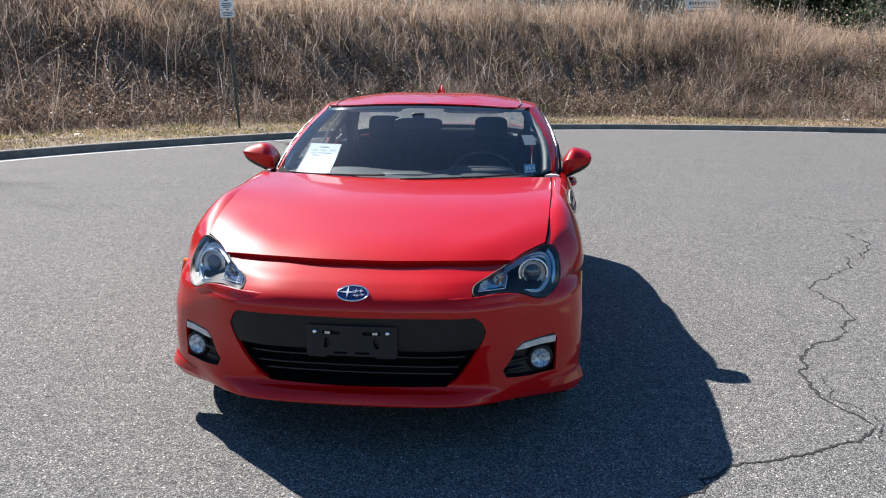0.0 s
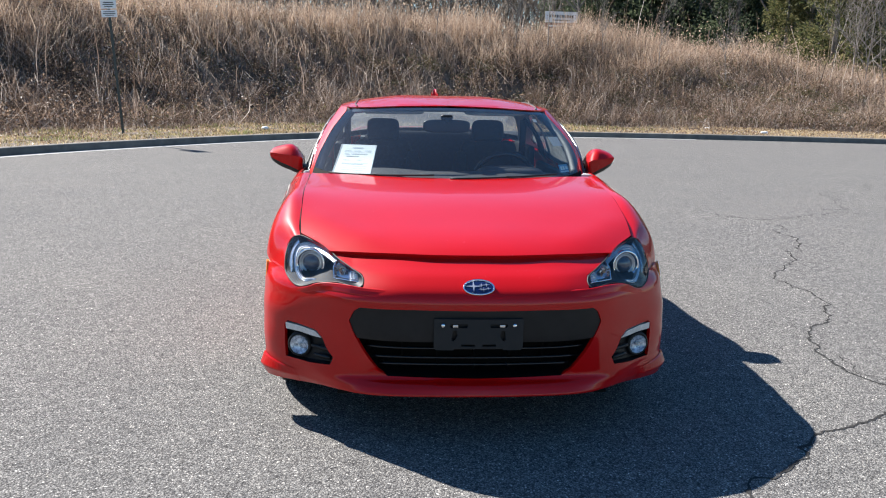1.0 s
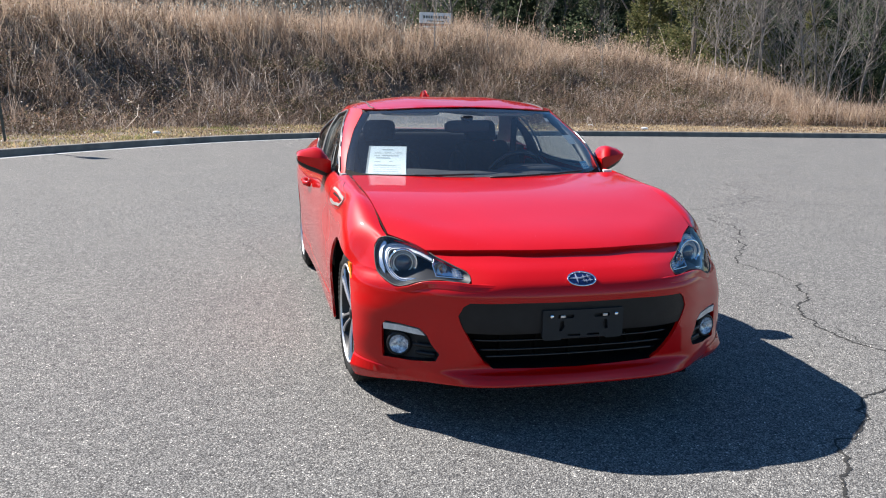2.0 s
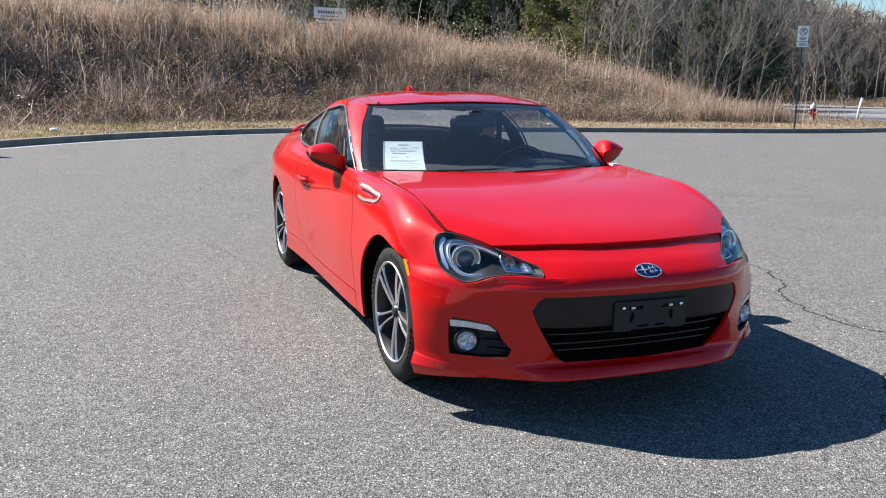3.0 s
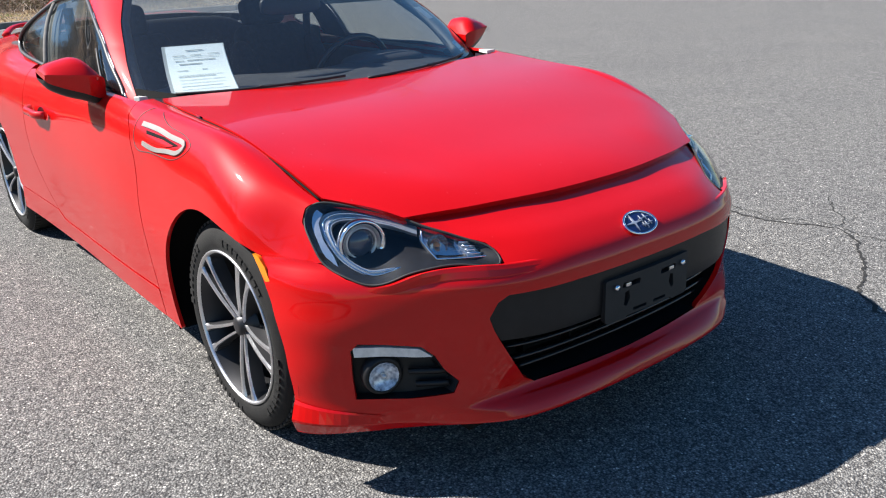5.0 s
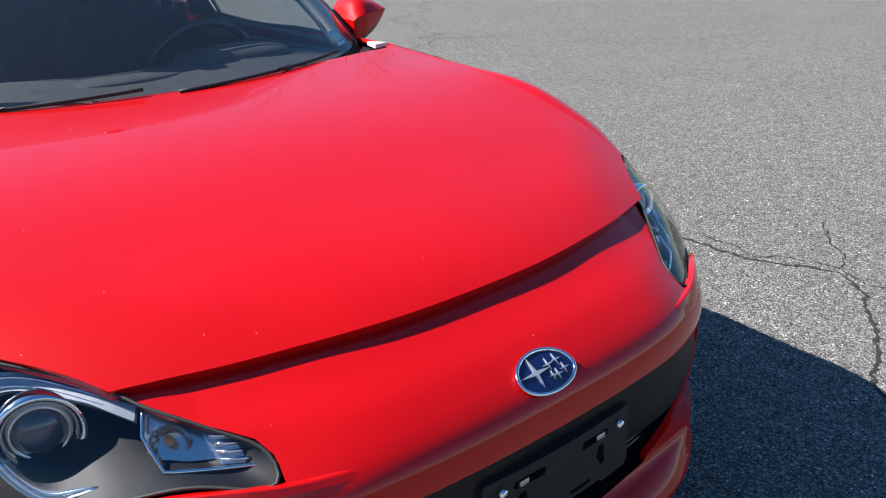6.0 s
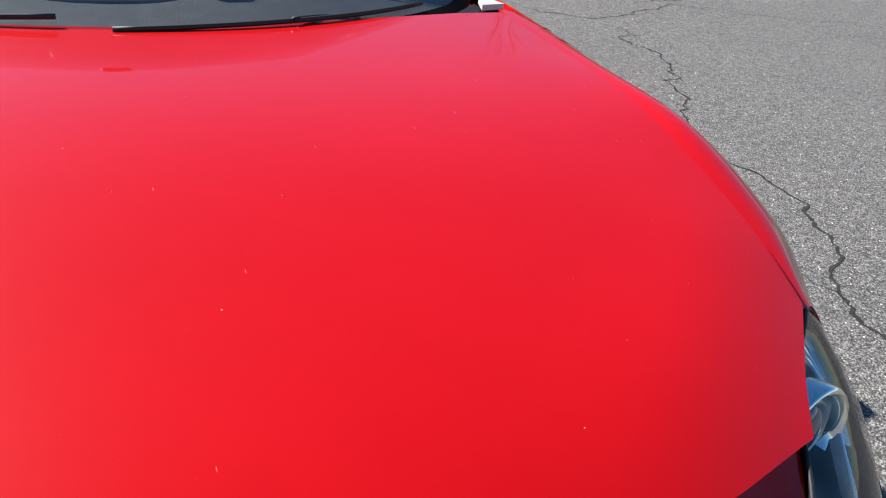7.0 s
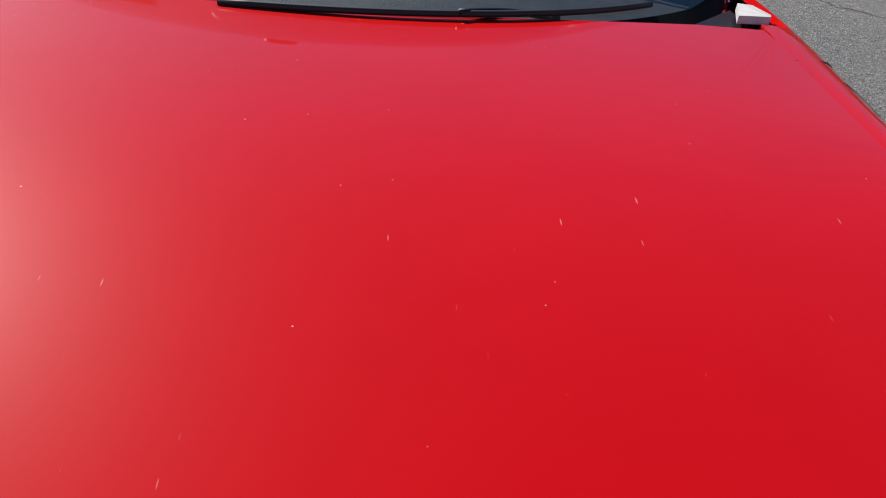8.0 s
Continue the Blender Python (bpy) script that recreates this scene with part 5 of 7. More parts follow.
# sharp ledge under each headlamp, drawn out to a point past the lamp's inner tip
LEDGE = curve_through([(0.715, 0.560), (0.660, 0.568), (0.628, 0.581), (0.577, 0.595), (0.512, 0.600), (0.440, 0.600), (0.385, 0.602), (0.338, 0.603)], 40)
for side in (1, -1):
    at = np.array(to_nose([tuple(p) for p in LEDGE]))
    fade = np.clip(np.minimum(np.arange(40) / 12, (39 - np.arange(40)) / 14), 0, 1)
    way = np.column_stack([np.gradient(at[:, 0]), np.gradient(at[:, 1])])
    down = np.column_stack([-way[:, 1], way[:, 0]]) / np.linalg.norm(way, axis=1)[:, None]
    down *= np.where(down[:, 1:] > 0, -1, 1)
    rows = []
    for d, out in ((-0.004, -0.004), (0.0005, 0.0115), (0.0025, 0.0125), (0.009, 0.0085), (0.020, 0.0020), (0.026, -0.003)):
        q = at + down * d
        p, e = nose_skin(q[:, 0], q[:, 1]), 1e-3
        n_out = np.cross(nose_skin(q[:, 0] + e, q[:, 1]) - p, nose_skin(q[:, 0], q[:, 1] + e) - p)
        n_out /= np.linalg.norm(n_out, axis=1, keepdims=True)
        n_out *= -np.sign(n_out[:, 1:2])
        rows.append((p + n_out * (out * fade - 0.0015 * (1 - fade))[:, None]) * (side, 1, 1))
    fs = [(40 * r + i, 40 * r + i + 1, 40 * r + 41 + i, 40 * r + 40 + i) for r in range(5) for i in range(39)]
    mesh_part("lamp_ledge", np.vstack(rows), [f[::side] for f in fs], RED, bumper, "sharp red ledge under the headlamp", smooth=False)

# bonnet
FRONT = [(0.0, -0.647), (0.09, -0.6455), (0.16, -0.641), (0.25, -0.629), (0.34, -0.6115), (0.42, -0.592), (0.52, -0.557), (0.569, -0.540)]
BESIDE_LAMP = [(0.569, -0.540), (0.605, -0.486), (0.650, -0.430), (0.696, -0.375)]
run = curve_through([(-x, y) for x, y in FRONT[:0:-1]] + FRONT, 101)[50:]
HOOD_EDGE = [(0.0, -0.647)] + [tuple(p) for p in run[1:]] + [tuple(p) for p in curve_through(BESIDE_LAMP, 14)[1:]]
HOOD_EDGE += [(0.706, -0.28), (0.716, -0.10), (0.725, 0.10), (0.729, 0.30), (0.731, 0.52), (0.726, 0.556), (0.62, 0.546), (0.43, 0.504), (0.22, 0.460), (0.0, 0.443)]
bonnet = panel("bonnet", hood, whole(HOOD_EDGE), 0.016, RED, car, flange=0.024, lift=0.0035)
# dark rubber seal that lies back in the gap under the bonnet's edge
under = [(float(x), float(y) + 0.030) for x, y in run[:46:5]]
gap_line = np.array([HOOD(np.array([y]), np.array([x]))[0] for x, y in [(-a, b) for a, b in under[:0:-1]] + under])
tube("bonnet_seal", gap_line - (0, 0, 0.016), 0.007, SEAL, car, label="black rubber seal under the bonnet's edge")

# black strip that stands for the shade in the gap between bonnet and wings
for side in (1, -1):
    ys = np.linspace(-0.372, 0.545, 60)
    xs = np.interp(ys, [-0.375, -0.28, -0.10, 0.10, 0.30, 0.52, 0.615], [0.696, 0.706, 0.716, 0.725, 0.729, 0.732, 0.735]) + 0.0032
    tube("bonnet_side_seal", hood(side * xs, ys) - (0, 0, 0.0045), 0.0032, DEEP_BLACK, car, sides=6)

# wings, doors, sills and quarter panels
DOOR_F = [(0.585, 0.850), (0.545, 0.815), (0.513, 0.735), (0.500, 0.600), (0.478, 0.460), (0.465, 0.300)]
DOOR_R = [(1.90, 0.890), (1.885, 0.80), (1.872, 0.69), (1.845, 0.55), (1.735, 0.423), (1.62, 0.325), (1.56, 0.296)]
SILL = [(1.5, 0.290), (1.17, 0.290), (0.734, 0.296)]


def arch_points(y0, z0, r, a0, a1, n=26):
    return [(y0 + r * math.cos(radians(a0 + (a1 - a0) * i / n)), z0 + r * math.sin(radians(a0 + (a1 - a0) * i / n))) for i in range(n + 1)]


def shift(points, dy):
    return [(y + dy, z) for y, z in points]


rim_out = nose(np.array([p[0] for p in lamp_l[9:14]]), np.array([p[1] for p in lamp_l[9:14]]))
wing_front = to_flank([(y + 0.002, z) for x, y, z in rim_out[::-1]])
wing = [(-0.378, 0.009), (-0.30, 0.009), (-0.10, 0.007), (0.10, 0.005), (0.30, 0.004), (0.60, 0.004), (0.60, 0.045)]
wing += to_flank(shift(DOOR_F, -0.005)) + to_flank([(0.455, 0.200), (0.33, 0.196)])
wing += to_flank(arch_points(ARCH_Y, ARCH_Z, ARCH_R, -20, 92)) + to_flank([(-0.07, 0.6575), (-0.13, 0.6475), (-0.19, 0.635), (-0.245, 0.620), (-0.285, 0.606), (-0.31, 0.604)]) + wing_front
door_o = [(0.60, 0.052)] + to_flank(DOOR_F) + to_flank(SILL[::-1]) + to_flank(DOOR_R[::-1]) + [(1.6, 0.052), (1.2, 0.052), (0.8, 0.052)]
sill_o = to_flank([(0.47, 0.292), (0.734, 0.289), (1.17, 0.283), (1.5, 0.283), (1.57, 0.289), (1.63, 0.318), (2.20, 0.318), (2.235, 0.26), (2.26, 0.2)]) + to_flank([(1.8, 0.196), (1.2, 0.196), (0.46, 0.198)])
quarter = [(1.905, 0.052)] + to_flank(shift(DOOR_R, 0.005)[:-1]) + to_flank([(1.64, 0.322), (2.20, 0.322)])
quarter += to_flank(arch_points(2.57, 0.318, 0.350, 178, -2)) + to_flank([(2.95, 0.30), (3.1, 0.32), (3.37, 0.36)]) + [(3.375, 0.30), (3.375, 0.1), (3.375, 0.03), (3.1, 0.03), (2.6, 0.02), (2.35, 0.03)]
VENT_LINE = curve_through([(0.455, 0.840), (0.33, 0.833), (0.220, 0.822), (0.163, 0.809), (0.178, 0.796), (0.24, 0.786), (0.33, 0.780), (0.425, 0.788)], 44)
VENT_RUN = np.gradient(VENT_LINE, axis=0)
VENT_OUT = np.column_stack([-VENT_RUN[:, 1], VENT_RUN[:, 0]]) / np.linalg.norm(VENT_RUN, axis=1)[:, None] * 0.0062
VENT_SHAPE = to_flank([tuple(p) for p in np.vstack([VENT_LINE + VENT_OUT, (VENT_LINE - VENT_OUT)[::-1]])])
VENT_RIM = to_flank([tuple(p) for p in curve_through([(0.50, 0.858), (0.32, 0.852), (0.19, 0.836), (0.128, 0.812), (0.165, 0.784), (0.26, 0.764), (0.40, 0.764), (0.485, 0.772)], 60, True)])
for side in (1, -1):
    front_wing = panel("front_wing", wing_skin, wing, 0.016, RED, car, side=side)
    panel("wing_vent", flank, VENT_SHAPE, 0.008, SILVER_PAINT, front_wing, flange=0.01, side=side, lift=0.005, label="silver grey plastic wing vent trim")
    vent_slot = to_flank([(0.200, 0.808), (0.260, 0.797), (0.40, 0.800), (0.42, 0.826), (0.30, 0.820)])
    panel("vent_slot", flank, vent_slot, 0.01, DEEP_BLACK, front_wing, flange=0.004, side=side, lift=0.0012, label="dark slot inside the vent trim")
    panel("vent_insert", flank, to_flank([(0.225, 0.804), (0.27, 0.795), (0.41, 0.797), (0.415, 0.816), (0.30, 0.812)]), 0.01, RED, front_wing, flange=0.004, side=side, lift=0.003, label="red insert inside the vent trim")
    vr = np.array(VENT_RIM)
    tube("vent_seam", flank(vr[:, 0], vr[:, 1]) * ((side, 1, 1)), 0.0016, SEAL, front_wing, sides=5, closed=True)
    door = panel("door", flank, door_o, 0.02, RED, car, side=side)
    panel("sill", flank, sill_o, 0.022, RED, car, side=side)
    panel("quarter_panel", flank, quarter, 0.022, RED, car, side=side)
    # door handle: a flat black patch paints the cup's shade, with a pull across it
    cup = to_flank([(1.60 + 0.050 * math.cos(radians(a)), 0.738 + 0.026 * math.sin(radians(a))) for a in range(0, 360, 12)])
    panel("handle_cup", flank, cup, 0.012, BLACK_GLOSS, door, flange=0.002, side=side, lift=0.0012, label="flat black patch painted as the shade behind the handle")
    hp = np.array([(0.878, 1.49, .744), (0.902, 1.52, .746), (0.908, 1.60, .748), (0.904, 1.69, .749), (0.880, 1.72, .748)]) * (MIRROR if side < 0 else 1)
    tube("door_handle", curve_through(hp, 18), 0.013, RED, door, flat=1.3)
    # amber side marker between wing and arch
    mk = to_flank([(-0.280, 0.611), (-0.300, 0.608), (-0.325, 0.586), (-0.343, 0.557), (-0.351, 0.534), (-0.343, 0.532), (-0.327, 0.553), (-0.305, 0.582), (-0.290, 0.600)])
    panel("side_marker", flank, mk, 0.01, AMBER, car, flange=0.012, side=side, lift=0.0035, label="amber side marker lamp")
    # wheel wells
    for y in (0.0, 2.57):
        wide = 0.432 if y == 0.0 else 0.362
        pts = [(y + wide * math.cos(radians(a)), 0.318 + 0.360 * math.sin(radians(a))) for a in np.linspace(-25, 205, 31)]
        vs = [(side * x, a, b) for x in (0.842, 0.55) for a, b in pts]
        n = len(pts)
        fs = [(i, i + 1, n + i + 1, n + i) for i in range(n - 1)]
        vs += [(side * 0.55, y, 0.318)]
        fs += [(n + i, n + i + 1, 2 * n) for i in range(n - 1)]
        mesh_part("wheel_liner", vs, fs, DEEP_BLACK, car)

# floor pan and inner shells that close the body
bm = bmesh.new()
box(bm, (0, 1.28, 0.19), (1.06, 4.0, 0.04))
box(bm, (0, 1.28, 0.20), (1.62, 1.70, 0.03))
box(bm, (0, 0.42, 0.50), (1.40, 0.03, 0.62))
box(bm, (0, -0.42, 0.42), (1.02, 0.05, 0.44))
box(bm, (0, 3.1, 0.5), (1.0, 0.5, 0.5))
# unseen plates, added to block sun leaking between bumper and wheel liner
for w in (-1, 1):
    box(bm, (w * 0.57, -0.44, 0.185), (0.20, 0.12, 0.02))
    box(bm, (w * 0.60, -0.40, 0.38), (0.36, 0.03, 0.34))
part("underbody", bm, DEEP_BLACK, car, "matt black floor pan and bulkheads, with added light-blocking plates")

# tail: boot lid, rear bumper, spoiler, lamps
BOOT = Surface([(0.0, both_ways([(0, 3.02, .975), (.3, 2.98, .970), (.55, 2.80, .958), (.66, 2.70, .945)])),
                (0.4, both_ways([(0, 3.37, .968), (.3, 3.36, .962), (.5, 3.33, .948), (.58, 3.28, .935)])),
                (0.5, both_ways([(0, 3.40, .94), (.3, 3.395, .935), (.52, 3.37, .93), (.60, 3.32, .90)])),
                (0.8, both_ways([(0, 3.38, .70), (.3, 3.375, .70), (.54, 3.36, .70), (.64, 3.33, .70)])),
                (1.2, both_ways([(0, 3.42, .42), (.3, 3.415, .42), (.54, 3.39, .42), (.63, 3.36, .42)])),
                (1.35, both_ways([(0, 3.38, .25), (.3, 3.375, .25), (.54, 3.36, .25), (.62, 3.34, .27)]))], np.array([-.9, -.6, -.3, 0, .3, .6, .9]))
boot_at = lambda s, k: BOOT(k, s)
panel("boot_lid", boot_at, [(-.88, .01), (.88, .01), (.88, .5), (.6, .78), (-.6, .78), (-.88, .5)], 0.03, RED, car)
panel("rear_bumper", boot_at, [(-.6, .79), (.6, .79), (.89, .6), (.89, 1.34), (-.89, 1.34), (-.89, .6)], 0.03, RED, car)
for side in (1, -1):
    tl = [(0.62, 0.54), (0.88, 0.52), (0.88, 0.59), (0.62, 0.765)]
    panel("tail_lamp", boot_at, [(side * a, b) for a, b in tl][::side], 0.02, material("tail_lamp_red", (0.35, 0.01, 0.01), 0.1, 0, 1), car, lift=0.004, label="clear red tail lamp")
sp = curve_through([(-0.62, 3.20, .950), (-.56, 3.30, .982), (-.3, 3.36, .992), (0, 3.375, .995), (.3, 3.36, .992), (.56, 3.30, .982), (.62, 3.20, .950)], 40)
tube("boot_spoiler", sp, 0.022, RED, car, sides=12, flat=0.5)

# greenhouse
WS_TOP, WS_LOW = 0.436, 0.012
screen_o = [(-0.842, WS_LOW), (0.842, WS_LOW), (0.838, 0.15), (0.822, 0.32), (0.790, 0.42), (0.745, WS_TOP), (-0.745, WS_TOP), (-0.790, 0.42), (-0.822, 0.32), (-0.838, 0.15)]
screen = panel("windscreen", cabin, screen_o, 0.03, WINDSCREEN, car, flange=0, label="clear windscreen with dark tint band")
band = [(-0.74, 0.422), (0.74, 0.422), (0.73, 0.436), (-0.73, 0.436)]
panel("screen_border", cabin, band, 0.03, BLACK_GLOSS, screen, flange=0, lift=-0.003, label="black ceramic border")
low = [(-0.842, 0.0), (0.842, 0.0), (0.842, 0.045), (0.70, 0.026), (0, 0.018), (-0.70, 0.026), (-0.842, 0.045)]
panel("screen_border", cabin, low, 0.03, DEEP_BLACK, screen, flange=0, lift=0.002, label="black ceramic border")
WINDOW = [(0.905, 0.012), (0.925, 0.14), (0.965, 0.255), (1.06, 0.345), (1.25, 0.392), (1.56, 0.402), (1.80, 0.392), (2.08, 0.375), (2.30, 0.275), (2.42, 0.16),
          (2.44, 0.09), (2.40, 0.04), (2.28, 0.012), (2.0, 0.002), (1.5, -0.004), (1.1, 0.0)]
for side in (1, -1):
    post = [(0.848, -0.04), (0.843, 0.15), (0.828, 0.32), (0.797, 0.425), (0.82, 0.448), (1.2, 0.448), (1.9, 0.448), (2.3, 0.448), (2.52, 0.448), (2.62, 0.30), (2.66, 0.10), (2.66, 0.0),
            (2.4, -0.03), (2.0, -0.03), (1.5, -0.03), (1.0, -0.03)]
    flip = lambda pts: pts if side > 0 else [(-a, b) for a, b in pts[::-1]]
    panel("roof_side", cabin, flip(post), 0.02, RED, car, holes=(flip(WINDOW),), flange=0.004)
    panel("pillar_trim", cabin, flip(post), 0.03, GREY_TRIM, car, holes=(flip(WINDOW),), flange=0, lift=-0.007, label="grey inner pillar and roof trim")
    fw = [p for p in WINDOW[:7]] + [(1.975, 0.378), (1.885, -0.004)] + WINDOW[14:]
    rw = [(2.0, 0.379), (2.08, 0.375), (2.30, 0.275), (2.42, 0.16), (2.44, 0.09), (2.40, 0.04), (2.28, 0.012), (2.0, 0.002), (1.915, 0.0)]
    panel("side_window", cabin, flip(fw), 0.03, SIDE_GLASS, car, flange=0, lift=-0.006, label="lightly tinted door glass")
    panel("quarter_window", cabin, flip(rw), 0.03, SIDE_GLASS, car, flange=0, lift=-0.006, label="small rear quarter glass")
    rim_s = curve_through([p for p in flip(WINDOW)], 120, True)
    tube("window_seal", cabin(rim_s[:, 0], rim_s[:, 1]) * (1.003, 1, 1), 0.008, WINDOW_RUBBER, car, sides=6, closed=True)
    bs = np.linspace(0, 1, 14)
    tube("window_divider", cabin(side * (1.90 + 0.09 * bs), 0.0 + 0.378 * bs) * (1.004, 1, 1), 0.010, STRIP_GREY, car, sides=6, flat=0.6, label="grey strip between the side windows")
    ts = np.linspace(0, 1, 24)
    bead = cabin(side * np.interp(ts, [0, 0.45, 0.8, 1], [0.893, 0.912, 0.950, 1.03]), np.interp(ts, [0, 0.45, 0.8, 1], [0.0, 0.14, 0.262, 0.345])) * (1.004, 1, 1)
    tube("pillar_bead", bead, 0.0032, SATIN, car, sides=6, label="bright bead along the windscreen pillar")
    inner_post = [(1.84, -0.01), (2.10, -0.01), (2.14, 0.20), (2.13, 0.40), (1.95, 0.40), (1.88, 0.20)]
    panel("door_post_trim", cabin, flip(inner_post), 0.03, DASH, car, flange=0.01, lift=-0.030, label="dark trim on the post behind the door")
    ks = np.linspace(0.02, 0.43, 20)
    cover = cabin(side * np.interp(ks, [0.0, 0.15, 0.32, 0.43], [0.872, 0.872, 0.868, 0.83]), ks) + np.array([-0.030 * side, 0.020, -0.012])
    tube("pillar_cover", cover, 0.034, DASH, car, sides=10, flat=0.8, label="dark cover inside the windscreen pillar")
    ts = np.linspace(0, 1, 10)
    tube("triangle_bar", cabin(side * (1.03 + 0.0 * ts), 0.0 + 0.20 * ts) * (1.003, 1, 1), 0.005, SEAL, car, sides=6)
    # roof moulding along the rail
    ys = np.linspace(1.21, 2.30, 40)
    inset = np.interp(ys, [1.21, 1.30, 1.45, 1.70, 1.95, 2.30], [0.532, 0.548, 0.538, 0.528, 0.510, 0.470])
    tube("roof_moulding", roof(side * inset, ys) + (0, 0, 0.001), 0.0045, SEAL, car, sides=6, label="dark drip moulding along the roof")

rail = CABIN(np.full(90, 0.448), np.linspace(0, 3.53, 90))
roof_o = [(float(p[0]), float(p[1])) for p in rail]
panel("roof", roof, whole(roof_o), 0.025, RED, car, flange=0.006)
rw_half = [(2.64, 0.0), (2.66, 0.25), (2.54, 0.446), (3.0, 0.446), (3.5299, 0.446), (3.5299, 0.0)]
for side in (1, -1):
    pts = rw_half if side > 0 else [(-a, b) for a, b in rw_half[::-1]]
    panel("rear_window", cabin, pts, 0.04, REAR_GLASS, car, flange=0, label="heated rear screen, one half")
    edge_band = [(2.66, 0.004), (2.655, 0.11), (3.0, 0.105), (3.5299, 0.100), (3.5299, 0.004)]
    panel("rear_screen_border", cabin, edge_band if side > 0 else [(-a, b) for a, b in edge_band[::-1]], 0.04, BLACK_PLASTIC, car, flange=0, lift=0.002, label="black border along the foot of the rear screen")
fin = np.array([(0, 2.10, 1.262), (0, 2.13, 1.300), (0, 2.17, 1.322), (0, 2.215, 1.322), (0, 2.235, 1.30), (0, 2.24, 1.255)])
fs = curve_through(fin, 14)
vs = [p + (w * (0.022 if p[2] < 1.29 else 0.010), 0, 0) for w in (-1, 1) for p in fs]
n = len(fs)
mesh_part("roof_aerial", vs, [(i, i + 1, n + i + 1, n + i) for i in range(n - 1)] + [tuple(range(n)), tuple(range(2 * n - 1, n - 1, -1))], RED, car, "red fin aerial on the roof")

# headlamps
LAMP_TOP, LAMP_FOOT = np.array(lamp_l[1:11]), np.array(lamp_l[12:] + lamp_l[:1])[::-1]


def lens_skin(s, z):
    """The nose, bulging a little across each headlamp's lens."""
    p, a = nose(s, z), np.abs(s)
    high, low = np.interp(a, LAMP_TOP[:, 0], LAMP_TOP[:, 1]), np.interp(a, LAMP_FOOT[:, 0], LAMP_FOOT[:, 1])
    half_h = np.maximum((high - low) / 2, 0.004)
    swell = 0.011 * np.clip(1 - ((z - (high + low) / 2) / half_h) ** 2, 0, 1) * np.clip(half_h / 0.07, 0, 1)
    return p + swell[:, None] * np.column_stack([0.40 * np.sign(s), np.full(len(p), -0.80), np.full(len(p), 0.45)])


for side in (1, -1):
    flip = lambda pts: pts if side > 0 else mirrored(pts)
    lamp = panel("headlamp", lens_skin, flip(lamp_l), 0.012, LENS, car, flange=0, label="clear headlamp with projector and chrome rings")
    bowl_rim = flip(lamp_l)
    rim3 = nose(np.array([p[0] for p in bowl_rim]), np.array([p[1] for p in bowl_rim]))
    rim3 = curve_through(rim3, 72, True)
    tube("lamp_gasket", rim3, 0.0028, SEAL, lamp, sides=6, closed=True)
    mid = rim3.mean(0)
    back = mid + np.array([-0.03 * side, 0.12, -0.005])
    rows = [rim3 - (0, -0.002, 0), rim3 * 0.93 + back * 0.07, rim3 * 0.62 + back * 0.38 + (0, 0.02, 0), rim3 * 0.2 + back * 0.8 + (0, 0.03, 0)]
    vs, n = np.vstack(rows), len(rim3)
    fs = [(r * n + i, r * n + (i + 1) % n, (r + 1) * n + (i + 1) % n, (r + 1) * n + i) for r in range(3) for i in range(n)] + [tuple(range(3 * n, 4 * n))]
    mesh_part("lamp_housing", vs, fs, LAMP_BLACK, lamp, "black lamp housing")
    out = np.array([0.22 * side, -1.0, 0.04])
    out /= np.linalg.norm(out)
    pc = np.array([0.652 * side, -0.482, 0.636])
    lathe("projector_ring", [(0.060, -0.03), (0.062, -0.004), (0.059, 0.002), (0.052, -0.002), (0.046, -0.012), (0.044, -0.03)], pc, out, CHROME, lamp, 48, "chrome ring round the projector")
    lathe("projector_bowl", [(0.045, -0.028), (0.041, -0.012), (0.037, -0.010), (0.036, -0.03)], pc, out, SATIN, lamp, 40)
    dome = [(0.037 * math.cos(radians(a)), -0.022 + 0.020 * math.sin(radians(a))) for a in range(0, 91, 15)]
    lathe("projector_glass", dome, pc, out, PROJECTOR, lamp, 40, "dark bulging projector lens")

    def lamp_plate(name, shape, depth, mat, label):
        """A moulded piece behind the lens: an outline in front view, set back from the lens, with a rim."""
        return panel(name, lambda a, b: nose(a, b) + np.array([-0.010 * side, depth, -0.002]), flip(to_nose(shape)), 0.008, mat, lamp, flange=0.012, label=label)

    # C-shaped light guide: a bar along the top that turns round the projector and ends in a point
    outer = curve_through([(0.585, 0.688), (0.640, 0.706), (0.690, 0.708), (0.718, 0.694), (0.732, 0.660), (0.728, 0.618), (0.711, 0.592), (0.686, 0.578), (0.655, 0.585), (0.628, 0.597)], 36)
    inner = curve_through([(0.628, 0.598), (0.655, 0.595), (0.684, 0.592), (0.702, 0.604), (0.715, 0.626), (0.716, 0.658), (0.706, 0.680), (0.684, 0.690), (0.640, 0.688), (0.585, 0.672)], 36)
    lamp_plate("light_guide", [tuple(p) for p in outer] + [tuple(p) for p in inner], 0.026, GUIDE, "silver C-shaped light guide")
    for share in (0.25, 0.72):
        line = outer * (1 - share) + inner[::-1] * share
        qs = np.array(flip(to_nose([tuple(p) for p in line])))
        tube("guide_rib", nose(qs[:, 0], qs[:, 1]) + np.array([-0.010 * side, 0.024, -0.002]), 0.0022, CHROME, lamp, sides=6)
    bar = [(0.562, 0.662), (0.552, 0.676), (0.600, 0.693), (0.650, 0.702), (0.650, 0.692), (0.600, 0.680)]
    lamp_plate("brow_bar", bar, 0.020, GUIDE, "bright bar above the projector")
